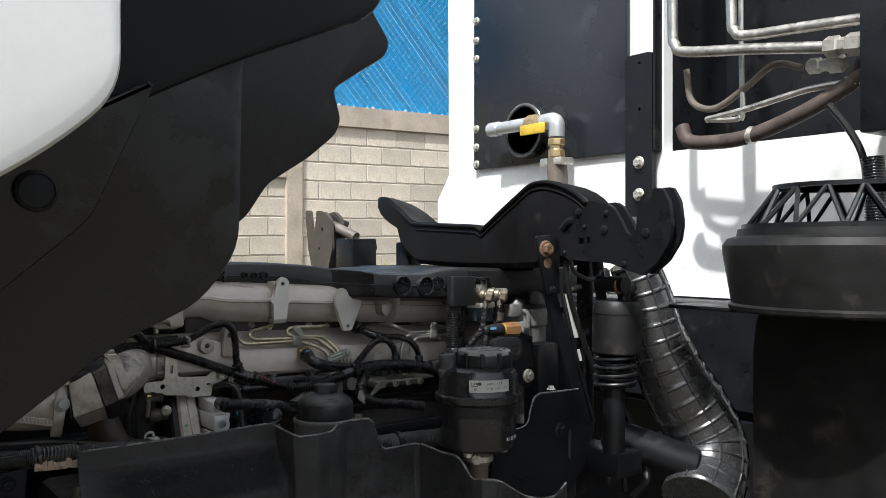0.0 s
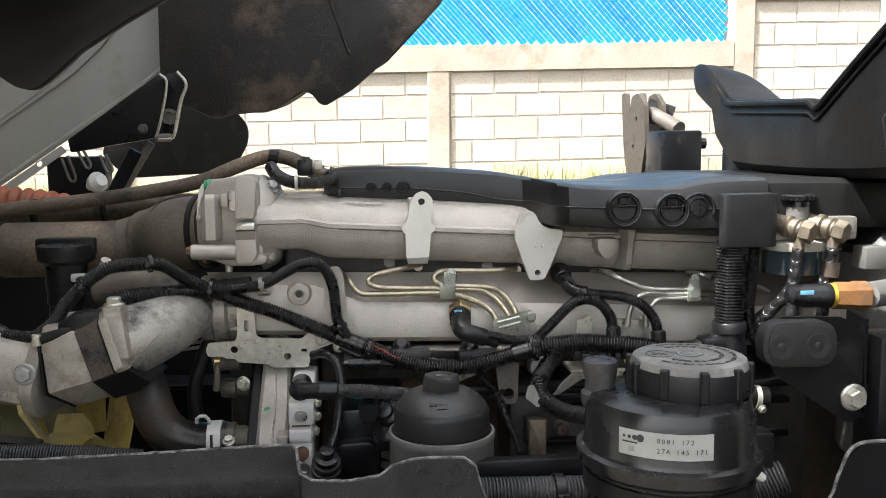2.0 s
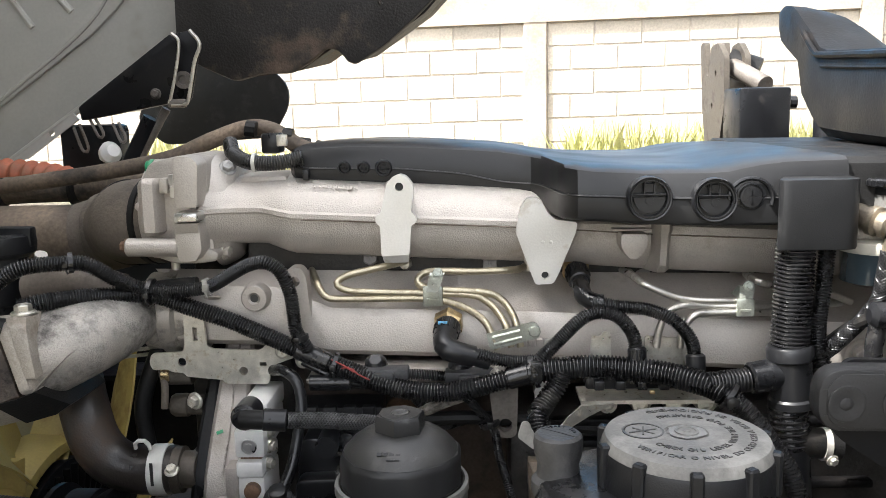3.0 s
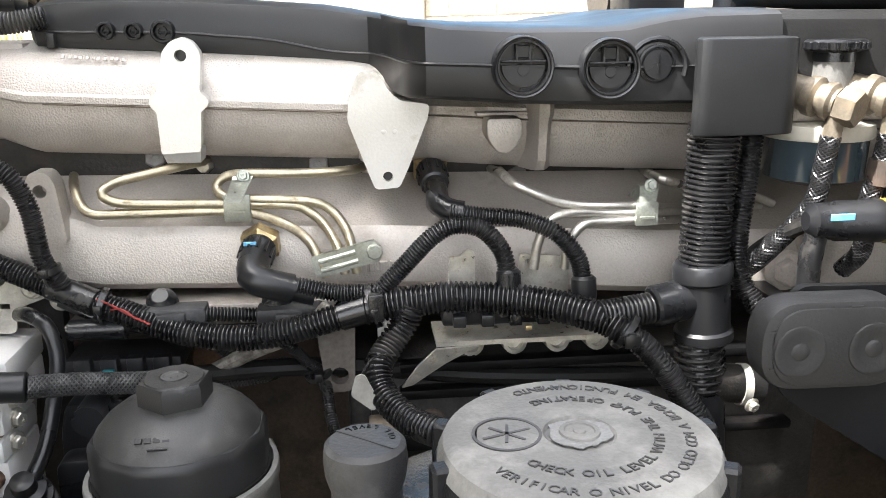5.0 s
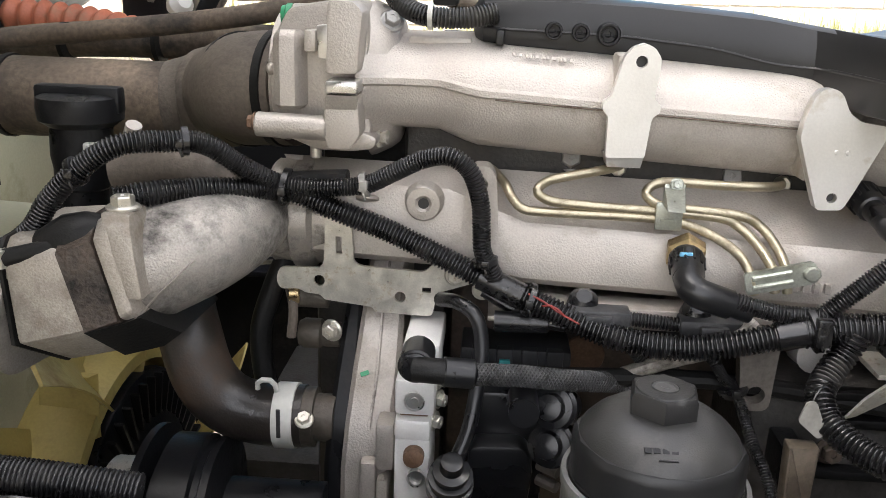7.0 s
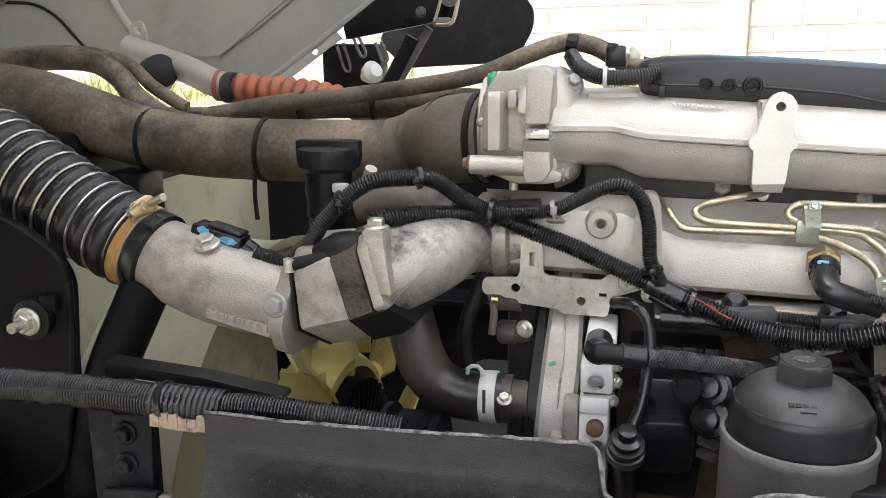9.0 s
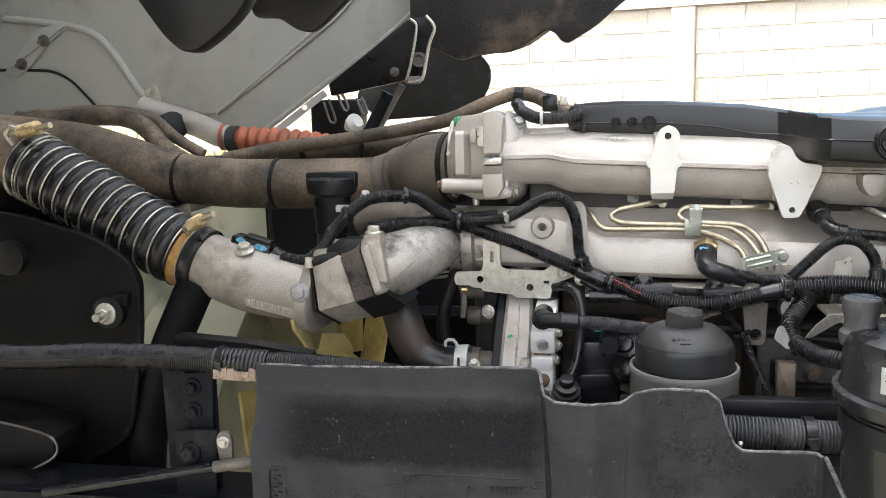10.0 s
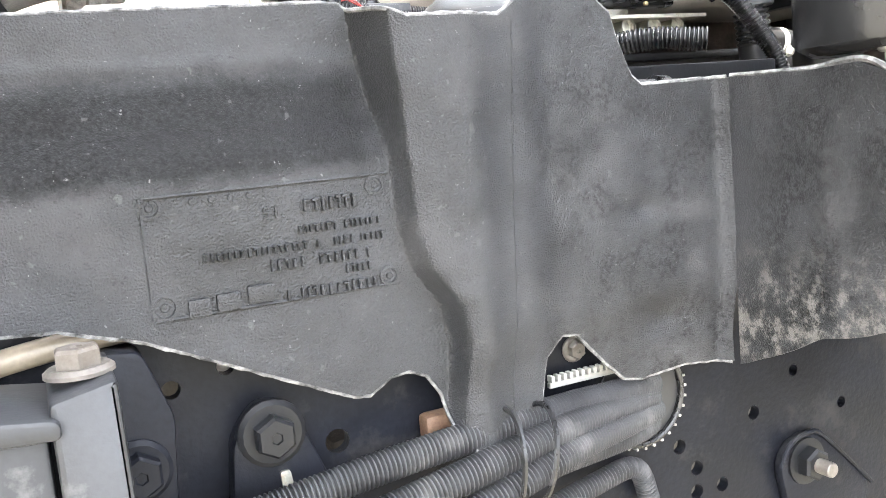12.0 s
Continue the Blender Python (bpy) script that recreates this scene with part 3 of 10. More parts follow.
# ---- truck behind the cab: white body, hatch, hydraulics, air cleaner ----
def build_body():
    body = thing("truck_body", "white painted truck superstructure with a black hatch panel", "truck body", at=(2.1, 1.6, 1.46))
    part("front_panel", plate([(0.35, 1.46), (2.82, 1.46), (2.82, 1.80), (2.745, 1.90), (2.76, 3.7), (0.35, 3.7)], 2.10, 2.14, [[(0.5, 1.895), (1.67, 1.895), (1.67, 3.4), (0.5, 3.4)]], "x", None), WHITE, body)
    part("side_panel", box(2.141, 5.5, 2.72, 2.758, 1.46, 3.7, 0.004, 1), WHITE, body)
    part("side_panel", box(2.141, 5.5, 0.352, 0.39, 1.46, 3.7, 0.004, 1), WHITE, body)
    part("roof", box(2.10, 5.5, 0.352, 2.758, 3.701, 3.73, 0.004, 1), WHITE, body)
    part("compartment_lining", plate([(0.46, 1.85), (1.71, 1.85), (1.71, 3.45), (0.46, 3.45)], 2.42, 2.44, (), "x"), BLACK_STEEL, body, "black steel compartment back")
    part("compartment_side", box(2.142, 2.42, 1.672, 1.70, 1.86, 3.44, 0.002, 1), BLACK_STEEL, body)
    part("compartment_floor", box(2.142, 2.42, 0.47, 1.671, 1.866, 1.893, 0.002, 1), BLACK_STEEL, body)
    hatch = part("hatch_panel", plate(rounded([(1.80, 1.905), (2.565, 1.905), (2.565, 3.35), (1.80, 3.35)], 0.01), 2.082, 2.097, (), "x", None, 0.002), HATCH, body, "black painted steel hatch panel")
    bolts(hatch, [(2.082, 2.548, z) for z in (1.925, 1.99, 2.06, 2.33, 2.40, 2.475, 2.7, 2.9)], (-1, 0, 0), 0.011, ZINC)
    part("port_cover", plate(ring(2.245, 2.02, 0.095, 28), 2.066, 2.081, (), "x", None, 0.003), BLACK_STEEL, hatch)
    part("port_ring", lathe((2.066, 2.245, 2.02), (-1, 0, 0), [(0.098, -0.014), (0.098, 0.018), (0.094, 0.022), (0.084, 0.022), (0.080, 0.018), (0.080, 0.0)], 44), HATCH, hatch, "raised port ring with a bright rim")
    part("ring_lip", lathe((2.046, 2.245, 2.02), (-1, 0, 0), [(0.096, 0), (0.095, 0.003), (0.088, 0.003), (0.087, 0)], 44), DUSTY_STEEL, hatch)
    bolts(hatch, [(2.066, 2.245 + 0.078 * math.cos(a), 2.02 + 0.078 * math.sin(a)) for a in (0.8, 1.9, 3.5, 4.4, 5.6)], (-1, 0, 0), 0.007, BLACK_STEEL)
    post = part("mounting_strap", plate(rounded([(1.685, 1.70), (1.79, 1.70), (1.79, 2.20), (1.685, 2.20)], 0.015), 2.062, 2.076, [ring(1.735, 2.17, 0.006, 10), ring(1.735, 2.03, 0.006, 10)], "x", None), BLACK_STEEL, body, "black vertical steel strap")
    bolts(post, [(2.062, 1.735, 1.865), (2.062, 1.735, 1.767)], (-1, 0, 0), 0.014, ZINC)
    part("lining_strip", box(2.064, 2.098, 1.676, 1.684, 1.9, 3.3, 0.001, 1), BLACK_STEEL, body)
    sub = thing("chassis_subframe", "black painted steel subframe carrying the body", "subframe", at=(3, 1.6, 1.0))
    part("beam", box(1.95, 5.5, 1.15, 2.1, 1.16, 1.455, 0.01), BLACK_STEEL, sub)
    part("top_flange", box(1.946, 5.5, 1.144, 1.21, 1.456, 1.463, 0.002, 1), DUSTY_STEEL, sub, "pale upper flange")
    part("end_plate", box(1.938, 1.9495, 1.17, 2.08, 1.18, 1.44, 0.003, 1), BLACK_STEEL, sub)
    valve = thing("drain_valve", "brass ball valve with yellow handle on grey pipe", "valve", at=(2.0, 2.1, 2.0))
    part("pipe_stub", lathe((2.0, 2.37, 2.03), (0, -1, 0), [(0.022, 0), (0.026, 0.004), (0.026, 0.05), (0.022, 0.055), (0.022, 0.2)], 20), GALV, valve)
    part("valve_body", lathe((2.0, 2.17, 2.028), (0, -1, 0), [(0.02, 0), (0.03, 0.01), (0.03, 0.05), (0.024, 0.07), (0.024, 0.09)], 8), BRASS, valve, "worn brass valve body")
    part("elbow", tube([(2.0, 2.09, 2.026), (2.0, 2.045, 2.026), (2.0, 2.03, 2.01), (2.0, 2.03, 1.97)], 0.027, 16), GALV, valve)
    part("handle", box(1.962, 1.968, 2.05, 2.17, 1.985, 2.02, 0.003), YELLOW, valve, "yellow vinyl lever handle")
    part("hose_tail", lathe((2.0, 2.03, 1.965), (0, 0, -1), [(0.026, 0), (0.03, 0.004), (0.03, 0.02), (0.024, 0.024), (0.024, 0.035), (0.03, 0.04), (0.03, 0.06), (0.024, 0.065)], 8), BRASS, valve)
    part("clamp", box(1.97, 2.03, 1.98, 2.08, 1.875, 1.9, 0.004), ZINC, valve)
    part("hose", rod((2.0, 2.03, 1.9), (2.0, 2.0, 1.5), 0.034, 16), BROWN_RUBBER, valve, "grimy rubber drain hose")
    part("mount", rod((2.0, 2.3, 2.03), (2.08, 2.3, 2.03), 0.015, 10), BLACK_STEEL, valve)
    hyd = thing("hydraulic_lines", "bright bent steel hydraulic pipes with grimy hoses", "pipes", at=(1.9, 1.1, 2.0))
    part("pipe", tube([(1.85, 1.443, 3.2), (1.85, 1.443, 2.6), (1.85, 1.443, 2.2), (1.85, 1.435, 2.14), (1.85, 1.40, 2.115), (1.85, 1.2, 2.085), (1.85, 1.02, 2.055)], 0.014, 14), STEEL, hyd)
    part("pipe", tube([(1.85, 1.27, 3.2), (1.85, 1.27, 2.6), (1.85, 1.265, 2.2), (1.85, 1.255, 2.14), (1.85, 1.22, 2.122), (1.85, 1.05, 2.11), (1.85, 0.914, 2.10)], 0.013, 14), STEEL, hyd)
    part("pipe", tube([(1.9, 1.273, 2.9), (1.9, 1.27, 2.14), (1.9, 1.266, 1.95), (1.9, 1.275, 1.932), (1.9, 1.30, 1.93), (1.9, 1.374, 1.939)], 0.007, 10), STEEL, hyd)
    part("pipe", tube([(1.9, 1.374, 1.939), (1.9, 1.25, 1.952), (1.9, 1.1, 1.975), (1.9, 0.996, 1.979)], 0.008, 10), STEEL, hyd)
    part("hose", tube([(1.9, 1.437, 2.08), (1.9, 1.419, 1.993), (1.9, 1.348, 1.965), (1.9, 1.257, 2.006), (1.9, 1.179, 2.049), (1.9, 1.106, 2.03)], 0.009, 10), BROWN_RUBBER, hyd)
    part("hose", tube([(1.9, 1.452, 1.93), (1.9, 1.43, 1.89), (1.9, 1.357, 1.878), (1.9, 1.241, 1.884), (1.9, 1.077, 1.933), (1.9, 0.92, 2.011), (1.9, 0.8, 2.08)], 0.019, 14), DRY_HOSE, hyd, "rust-brown dusty hydraulic hose")
    part("hose", tube([(1.9, 0.996, 1.98), (1.9, 0.958, 2.03), (1.9, 0.93, 2.09), (1.9, 0.85, 2.14)], 0.011, 10), BROWN_RUBBER, hyd)
    part("hose", tube([(1.88, 1.03, 1.93), (1.88, 0.983, 1.869), (1.88, 0.95, 1.80), (1.88, 0.94, 1.70)], 0.008, 10), RUBBER, hyd)
    for c, r in (((1.85, 1.02, 2.055), 0.024), ((1.85, 0.914, 2.10), 0.023), ((1.9, 1.09, 2.03), 0.019), ((1.9, 1.0, 1.98), 0.017)):
        part("hex_nut", lathe(c, (0, -1, -0.08), [(r * 0.8, 0), (r, 0.004), (r, 0.03), (r * 0.8, 0.034), (r * 0.8, 0.05), (r * 1.1, 0.054), (r * 1.1, 0.085), (r * 0.8, 0.09)], 6), ZINC, hyd)
    part("valve_block", box(1.82, 1.95, 0.72, 0.93, 1.85, 2.16, 0.006), BLACK_STEEL, hyd)
    part("bracket", box(1.9, 2.10, 0.78, 0.9, 1.86, 1.90, 0.003), BLACK_STEEL, hyd)
    part("hose_clip", band((1.9, 1.24, 1.884), (0, 1, 0.2), 0.02, 0.014, 0.002), ZINC, hyd)
    part("sleeve", corrugated([(1.87, 0.925, 1.80), (1.87, 0.918, 1.72), (1.87, 0.915, 1.60)], 0.024, 0.008, 0.002, 14), CONDUIT, hyd)


def build_air_cleaner():
    ac = thing("air_cleaner", "black air cleaner housing with a slatted intake cage", "air cleaner", at=(1.6, 0.8, 1.0))
    bm = plate(rounded([(0.95, 0.80), (0.95, 1.40), (0.94, 1.482), (0.30, 1.482), (0.30, 0.80)], 0.02), 1.45, 2.05, (), "x", None, 0.012)
    part("housing", bm, RUBBER, ac, "matt black filter housing")
    part("lid_flange", box(1.375, 2.06, 0.30, 1.085, 1.483, 1.491, 0.003), BLACK_STEEL, ac)
    c = (1.445, 0.755, 1.492)
    part("bowl", lathe(c, (0, 0, 1), [(0.192, 0), (0.197, 0.004), (0.198, 0.010), (0.193, 0.014), (0.200, 0.055), (0.208, 0.100), (0.2085, 0.114), (0.200, 0.126), (0.184, 0.131), (0.182, 0.143), (0.02, 0.146)], 56), RUBBER, ac)
    z0, z1, r0, r1, n = 1.637, 1.707, 0.168, 0.118, 14
    part("cage_base", lathe((c[0], c[1], z0 - 0.004), (0, 0, 1), [(r0 + 0.008, 0), (r0 + 0.008, 0.01), (r0 - 0.012, 0.01), (r0 - 0.012, 0)], 40), PLASTIC, ac)
    part("cage_top", lathe((c[0], c[1], z1 - 0.003), (0, 0, 1), [(r1 + 0.006, 0), (r1 + 0.006, 0.007), (r1 - 0.012, 0.007), (r1 - 0.012, 0)], 40), PLASTIC, ac)
    for i in range(n):
        a0, a1 = 2 * math.pi * i / n, 2 * math.pi * (i + 0.5) / n
        for a, b in ((a0, a1), (a1, a0 + 2 * math.pi / n)):
            lo, hi = (a, b) if a == a0 else (b, a)
            part("slat", rod((c[0] + r0 * math.cos(lo), c[1] + r0 * math.sin(lo), z0), (c[0] + r1 * math.cos(hi), c[1] + r1 * math.sin(hi), z1), 0.0042, 6), PLASTIC, ac)
    hose = thing("intake_hose", "glossy black ribbed rubber intake hose", "hose", at=(1.5, 1.15, 1.1))
    line = [(1.395, 1.195, 1.575), (1.408, 1.188, 1.545), (1.424, 1.18, 1.494), (1.435, 1.176, 1.445), (1.450, 1.17, 1.397), (1.482, 1.15, 1.318), (1.520, 1.13, 1.250), (1.540, 1.11, 1.190), (1.515, 1.09, 1.130), (1.455, 1.07, 1.085)]
    pts = curve(line, 0.003)
    part("hose_body", sweep(pts, [0.046 + 0.030 * min(1.0, i / 110) + (0.0024 if i % 11 in (0, 1) else 0) for i in range(len(pts))], 32), HOSE_RUBBER, hose)
    tan = [(pts[min(i + 1, len(pts) - 1)] - pts[max(i - 1, 0)]).normalized() for i in range(len(pts))]
    for k in range(9):
        a = 2 * math.pi * k / 9
        rib, upv = [], Vector((0, 0, 1))
        for i, (p, t) in enumerate(zip(pts, tan)):
            side = t.cross(upv).normalized()
            upv = side.cross(t).normalized()
            rib.append(p + (side * math.cos(a) + upv * math.sin(a)) * (0.0475 + 0.030 * min(1.0, i / 110)))
        part("rib", sweep(rib[::3], [0.0022] * len(rib[::3]), 6), HOSE_RUBBER, hose)
    part("pump_barrel", rod((1.34, 1.22, 1.22), (1.46, 1.08, 1.16), 0.035, 20, None, 0.004), BLACK_STEEL, thing("tilt_pump", "black cab tilt pump with hose fittings", "pump", at=(1.4, 1.15, 1.2)))


build_body()
build_air_cleaner()


# ---- chassis: frame rail, cab mount crossmember, locks, damper ----
def build_chassis():
    rail = thing("frame_rail", "blue-black painted steel frame rail with bolt holes", "frame rail", at=(0.5, 1.27, 0.86))
    holes = [ring(x, z, r, 12) for x, z, r in ((0.488, 1.106, 0.0055), (0.520, 1.114, 0.0055), (0.582, 1.053, 0.008), (0.928, 0.993, 0.006), (0.851, 0.983, 0.006), (0.867, 0.962, 0.006), (0.866, 0.943, 0.006), (0.892, 0.942, 0.006), (0.973, 1.019, 0.005), (1.028, 0.98, 0.005), (1.1, 0.95, 0.007), (0.36, 1.05, 0.007), (0.65, 0.98, 0.007))]
    part("web", plate([(-1.2, 0.84), (5.4, 0.84), (5.4, 1.155), (-1.2, 1.155)], 1.268, 1.277, holes), RAIL, rail)
    part("top_flange", box(-1.2, 5.4, 1.2775, 1.35, 1.146, 1.155, 0.002, 1), RAIL, rail)
    part("bottom_flange", box(-1.2, 5.4, 1.2775, 1.35, 0.84, 0.849, 0.002, 1), RAIL, rail)
    far = thing("frame_rail", "blue-black painted steel frame rail on the far side", "frame rail", at=(0.5, 2.17, 0.86))
    part("web", box(-1.2, 5.4, 2.175, 2.184, 0.84, 1.155, 0.001, 1), RAIL, far)
    part("top_flange", box(-1.2, 5.4, 2.105, 2.1745, 1.146, 1.155, 0.001, 1), RAIL, far)
    for x in (-1.0, 1.75):
        part("cross_tube", rod((x, 1.278, 1.0), (x, 2.1745, 1.0), 0.05, 20), RAIL, far)
    br = thing("mount_bracket", "black triangular bracket held by a large hex bolt", "bracket", at=(0.54, 1.26, 1.0))
    part("plate", plate(rounded([(0.516, 1.075), (0.534, 1.094), (0.553, 1.085), (0.585, 1.0), (0.60, 0.90), (0.50, 0.90)], 0.012), 1.252, 1.267, (), "y", None, 0.002), RAIL, br)
    part("bolt", bolt((0.538, 1.2515, 1.074), (0, -1, 0), 0.0125, None, 1.6), BLACK_STEEL, br)
    part("stamped_plate", plate(rounded([(0.54, 1.05), (0.546, 1.05), (0.550, 1.02), (0.543, 1.02)], 0.002), 1.249, 1.2515), ZINC, br)
    br2 = thing("mount_bracket", "black pointed bracket with a studded nut", "bracket", at=(0.97, 1.26, 0.9))
    lobe = [(0.955, 0.90), (0.945, 0.945), (0.955, 0.962), (0.977, 0.968), (0.995, 0.960), (1.050, 0.907), (1.03, 0.86), (0.97, 0.86)]
    part("plate", plate(rounded(lobe, 0.012), 1.258, 1.267, (), "y", None, 0.002), RAIL, br2)
    part("rim", tube([(x, 1.2575, z) for x, z in lobe[1:6]], 0.0022, 8), RAIL, br2)
    part("washer", lathe((0.972, 1.2575, 0.945), (0, -1, 0), [(0.0195, 0), (0.0195, 0.0022), (0.012, 0.0030), (0.008, 0.0030)], 32), BLACK_STEEL, br2)
    part("nut", lathe((0.972, 1.2545, 0.945), (0, -1, 0), [(0.0135, 0), (0.0138, 0.001), (0.0138, 0.009), (0.0115, 0.011), (0.006, 0.011)], 6), BLACK_STEEL, br2)
    part("stud", rod((0.972, 1.245, 0.945), (0.972, 1.230, 0.945), 0.0062, 14, None, 0.001), DUSTY_STEEL, br2)
    part("rail_bolt", bolt((0.760, 1.2675, 1.078), (0, -1, 0), 0.0065), DUSTY_STEEL, rail, "dusty hex bolt")
    hinge = thing("bumper_bracket", "grey painted steel bracket clamped by a hex bolt", "bracket", at=(0.42, 1.2, 1.0))
    part("clamp_strap", plate(rounded([(0.426, 1.137), (0.455, 1.143), (0.459, 0.88), (0.428, 0.88)], 0.003), 1.165, 1.235, (), "y", None, 0.003), mat("worn_grey_paint", (0.030, 0.031, 0.034), 0.5, 0.2, 0.15, 20, 0.25, 300, (0.15, 0.145, 0.14), 0.25, 12), hinge)
    part("side_plate", plate([(0.30, 1.12), (0.424, 1.131), (0.424, 0.88), (0.30, 0.88)], 1.175, 1.2, (), "y", None, 0.002), bpy.data.materials["worn_grey_paint"], hinge)
    part("lug", plate(rounded([(0.30, 1.152), (0.36, 1.142), (0.43, 1.131), (0.43, 1.122), (0.30, 1.130)], 0.004), 1.16, 1.235, (), "y", None, 0.002), bpy.data.materials["worn_grey_paint"], hinge)
    part("bolt", bolt((0.441, 1.195, 1.142), (0, 0, 1), 0.011), DUSTY_STEEL, hinge)
    part("back_plate", plate(rounded([(0.45, 1.14), (0.472, 1.138), (0.485, 1.10), (0.48, 1.04), (0.45, 1.03)], 0.006), 1.236, 1.266, (), "y", None, 0.002), RAIL, hinge)
    part("nut", bolt((0.463, 1.2355, 1.075), (0, -1, 0), 0.012), RAIL, hinge)
    part("air_pipe", tube([(0.2, 1.256, 1.118), (0.35, 1.257, 1.132), (0.42, 1.258, 1.142), (0.47, 1.258, 1.147), (0.56, 1.259, 1.15)], 0.007, 12), mat("tan_air_pipe", (0.20, 0.165, 0.12), 0.4, 0.1, 0.2, 40, 0.2, 300), thing("air_pipe_run", "tan plastic air pipe along the frame rail", "pipe", at=(0.4, 1.23, 1.15)))

    loom = thing("cable_loom", "bundle of dusty grey corrugated conduits tied together", "cable loom", at=(0.7, 1.22, 1.0))
    for pts, r in (
        ([(0.36, 1.215, 1.030), (0.50, 1.222, 1.038), (0.60, 1.226, 1.047), (0.672, 1.228, 1.051), (0.735, 1.240, 1.0485), (0.785, 1.252, 1.044), (0.826, 1.2655, 1.040)], 0.0100),
        ([(0.44, 1.200, 1.002), (0.575, 1.212, 1.022), (0.67, 1.216, 1.036), (0.72, 1.226, 1.040), (0.775, 1.245, 1.036), (0.824, 1.2655, 1.030)], 0.0105),
        ([(0.50, 1.198, 0.988), (0.62, 1.208, 1.006), (0.69, 1.213, 1.022), (0.735, 1.225, 1.027), (0.785, 1.245, 1.024), (0.826, 1.2655, 1.020)], 0.0100),
        ([(0.56, 1.212, 0.985), (0.66, 1.222, 1.008), (0.715, 1.232, 1.014), (0.762, 1.243, 1.012), (0.80, 1.254, 1.010), (0.824, 1.2655, 1.010)], 0.008),
        ([(0.62, 1.235, 0.952), (0.70, 1.245, 0.973), (0.76, 1.25, 0.984), (0.798, 1.255, 0.984), (0.812, 1.258, 0.955)], 0.008),
    ):
        part("conduit", corrugated(pts, r, 0.0038, 0.0018, 16), GREY_CONDUIT, loom)
    for x, zc, ry, rz, lean in ((0.672, 1.030, 0.024, 0.035, 0.010), (0.694, 1.031, 0.024, 0.032, 0.016), (0.50, 1.018, 0.023, 0.034, 0.006)):
        loop = [Vector((x + lean * math.sin(a) * 0.5, 1.219 + ry * math.cos(a), zc + rz * math.sin(a))) for a in [2 * math.pi * i / 28 for i in range(29)]]
        part("cable_tie", sweep(loop, [0.0019] * 29, 6, False), CONDUIT, loom)
    part("toothed_strip", box(0.733, 0.788, 1.258, 1.262, 1.0565, 1.0605, 0.0005, 1), TOOTH, loom, "pale toothed edge strip")
    for i in range(11):
        part("strip_tooth", box(0.7335 + i * 0.005, 0.7362 + i * 0.005, 1.256, 1.262, 1.0610, 1.0655, 0.0003, 1), TOOTH, loom)
    gx, gz, gr = 0.815, 1.032, 0.037
    # Black disc stands in for the dark inside the grommet hole.
    part("grommet_disc", lathe((gx, 1.2675, gz), (0, -1, 0), [(gr, 0), (gr, 0.0012), (0.004, 0.0014)], 32), INK_AND_SHADE, loom)
    part("grommet_arc", tube([(gx + gr * math.cos(a), 1.2645, gz + gr * math.sin(a)) for a in [radians(-150 + 15 * i) for i in range(14)]], 0.0026, 8), CONDUIT, loom)
    for i in range(13):
        a = radians(-125 + i * 11.5)
        c = (gx + (gr + 0.0025) * math.cos(a), gz + (gr + 0.0025) * math.sin(a))
        part("edge_tooth", box(c[0] - 0.0010, c[0] + 0.0010, 1.2615, 1.2665, c[1] - 0.0010, c[1] + 0.0010, 0.0004, 1), TOOTH, loom)

    member = thing("cab_mount_crossmember", "black arched crossmember behind the engine", "crossmember", at=(1.3, 1.6, 1.5))
    secs = []
    for y, x0, x1, zt, zb in ((2.014, 1.290, 1.310, 1.741, 1.731), (2.006, 1.285, 1.330, 1.746, 1.705), (1.985, 1.282, 1.345, 1.747, 1.683), (1.955, 1.280, 1.362, 1.743, 1.670), (1.93, 1.278, 1.375, 1.733, 1.661), (1.90, 1.276, 1.385, 1.717, 1.650), (1.878, 1.275, 1.388, 1.706, 1.605), (1.83, 1.272, 1.39, 1.678, 1.575), (1.80, 1.270, 1.39, 1.672, 1.562), (1.70, 1.265, 1.39, 1.667, 1.558), (1.57, 1.257, 1.385, 1.661, 1.556), (1.538, 1.255, 1.383, 1.659, 1.556), (1.520, 1.255, 1.383, 1.651, 1.556), (1.50, 1.255, 1.382, 1.661, 1.556), (1.438, 1.255, 1.38, 1.698, 1.557), (1.40, 1.256, 1.379, 1.7205, 1.558), (1.363, 1.257, 1.377, 1.742, 1.560), (1.343, 1.258, 1.376, 1.748, 1.561), (1.313, 1.259, 1.374, 1.749, 1.565), (1.279, 1.260, 1.372, 1.742, 1.570), (1.246, 1.262, 1.369, 1.730, 1.580), (1.22, 1.263, 1.366, 1.716, 1.590), (1.199, 1.264, 1.362, 1.700, 1.605)):
        e = min(0.012, (zt - zb) * 0.25, (x1 - x0) * 0.25)
        secs.append([(x0, y, zb + e), (x0, y, zt - e), (x0 + e * 0.5, y, zt - e * 0.2), (x0 + 2 * e, y, zt - 0.004), (x1 - 2 * e, y, zt - 0.012), (x1, y, zt - 0.03 if zt - zb > 0.06 else zt - e), (x1, y, zb + e), (x1 - e, y, zb), (x0 + e, y, zb)])
    part("channel", loft(secs), MEMBER, member)
    part("rim", tube([(s[1][0] - 0.001, s[1][1], s[1][2] + 0.004) for s in secs[6:]], 0.0045, 8), MEMBER, member)
    part("rim_seam", tube([(s[1][0] - 0.0015, s[1][1], s[1][2] - 0.010) for s in secs[8:]], 0.0018, 6), MEMBER, member)
    part("leg", box(1.335, 1.385, 1.935, 1.995, 1.156, 1.62, 0.008), BLACK_STEEL, member)
    part("leg", box(1.37, 1.385, 1.29, 1.33, 1.156, 1.575, 0.004), BLACK_STEEL, member)

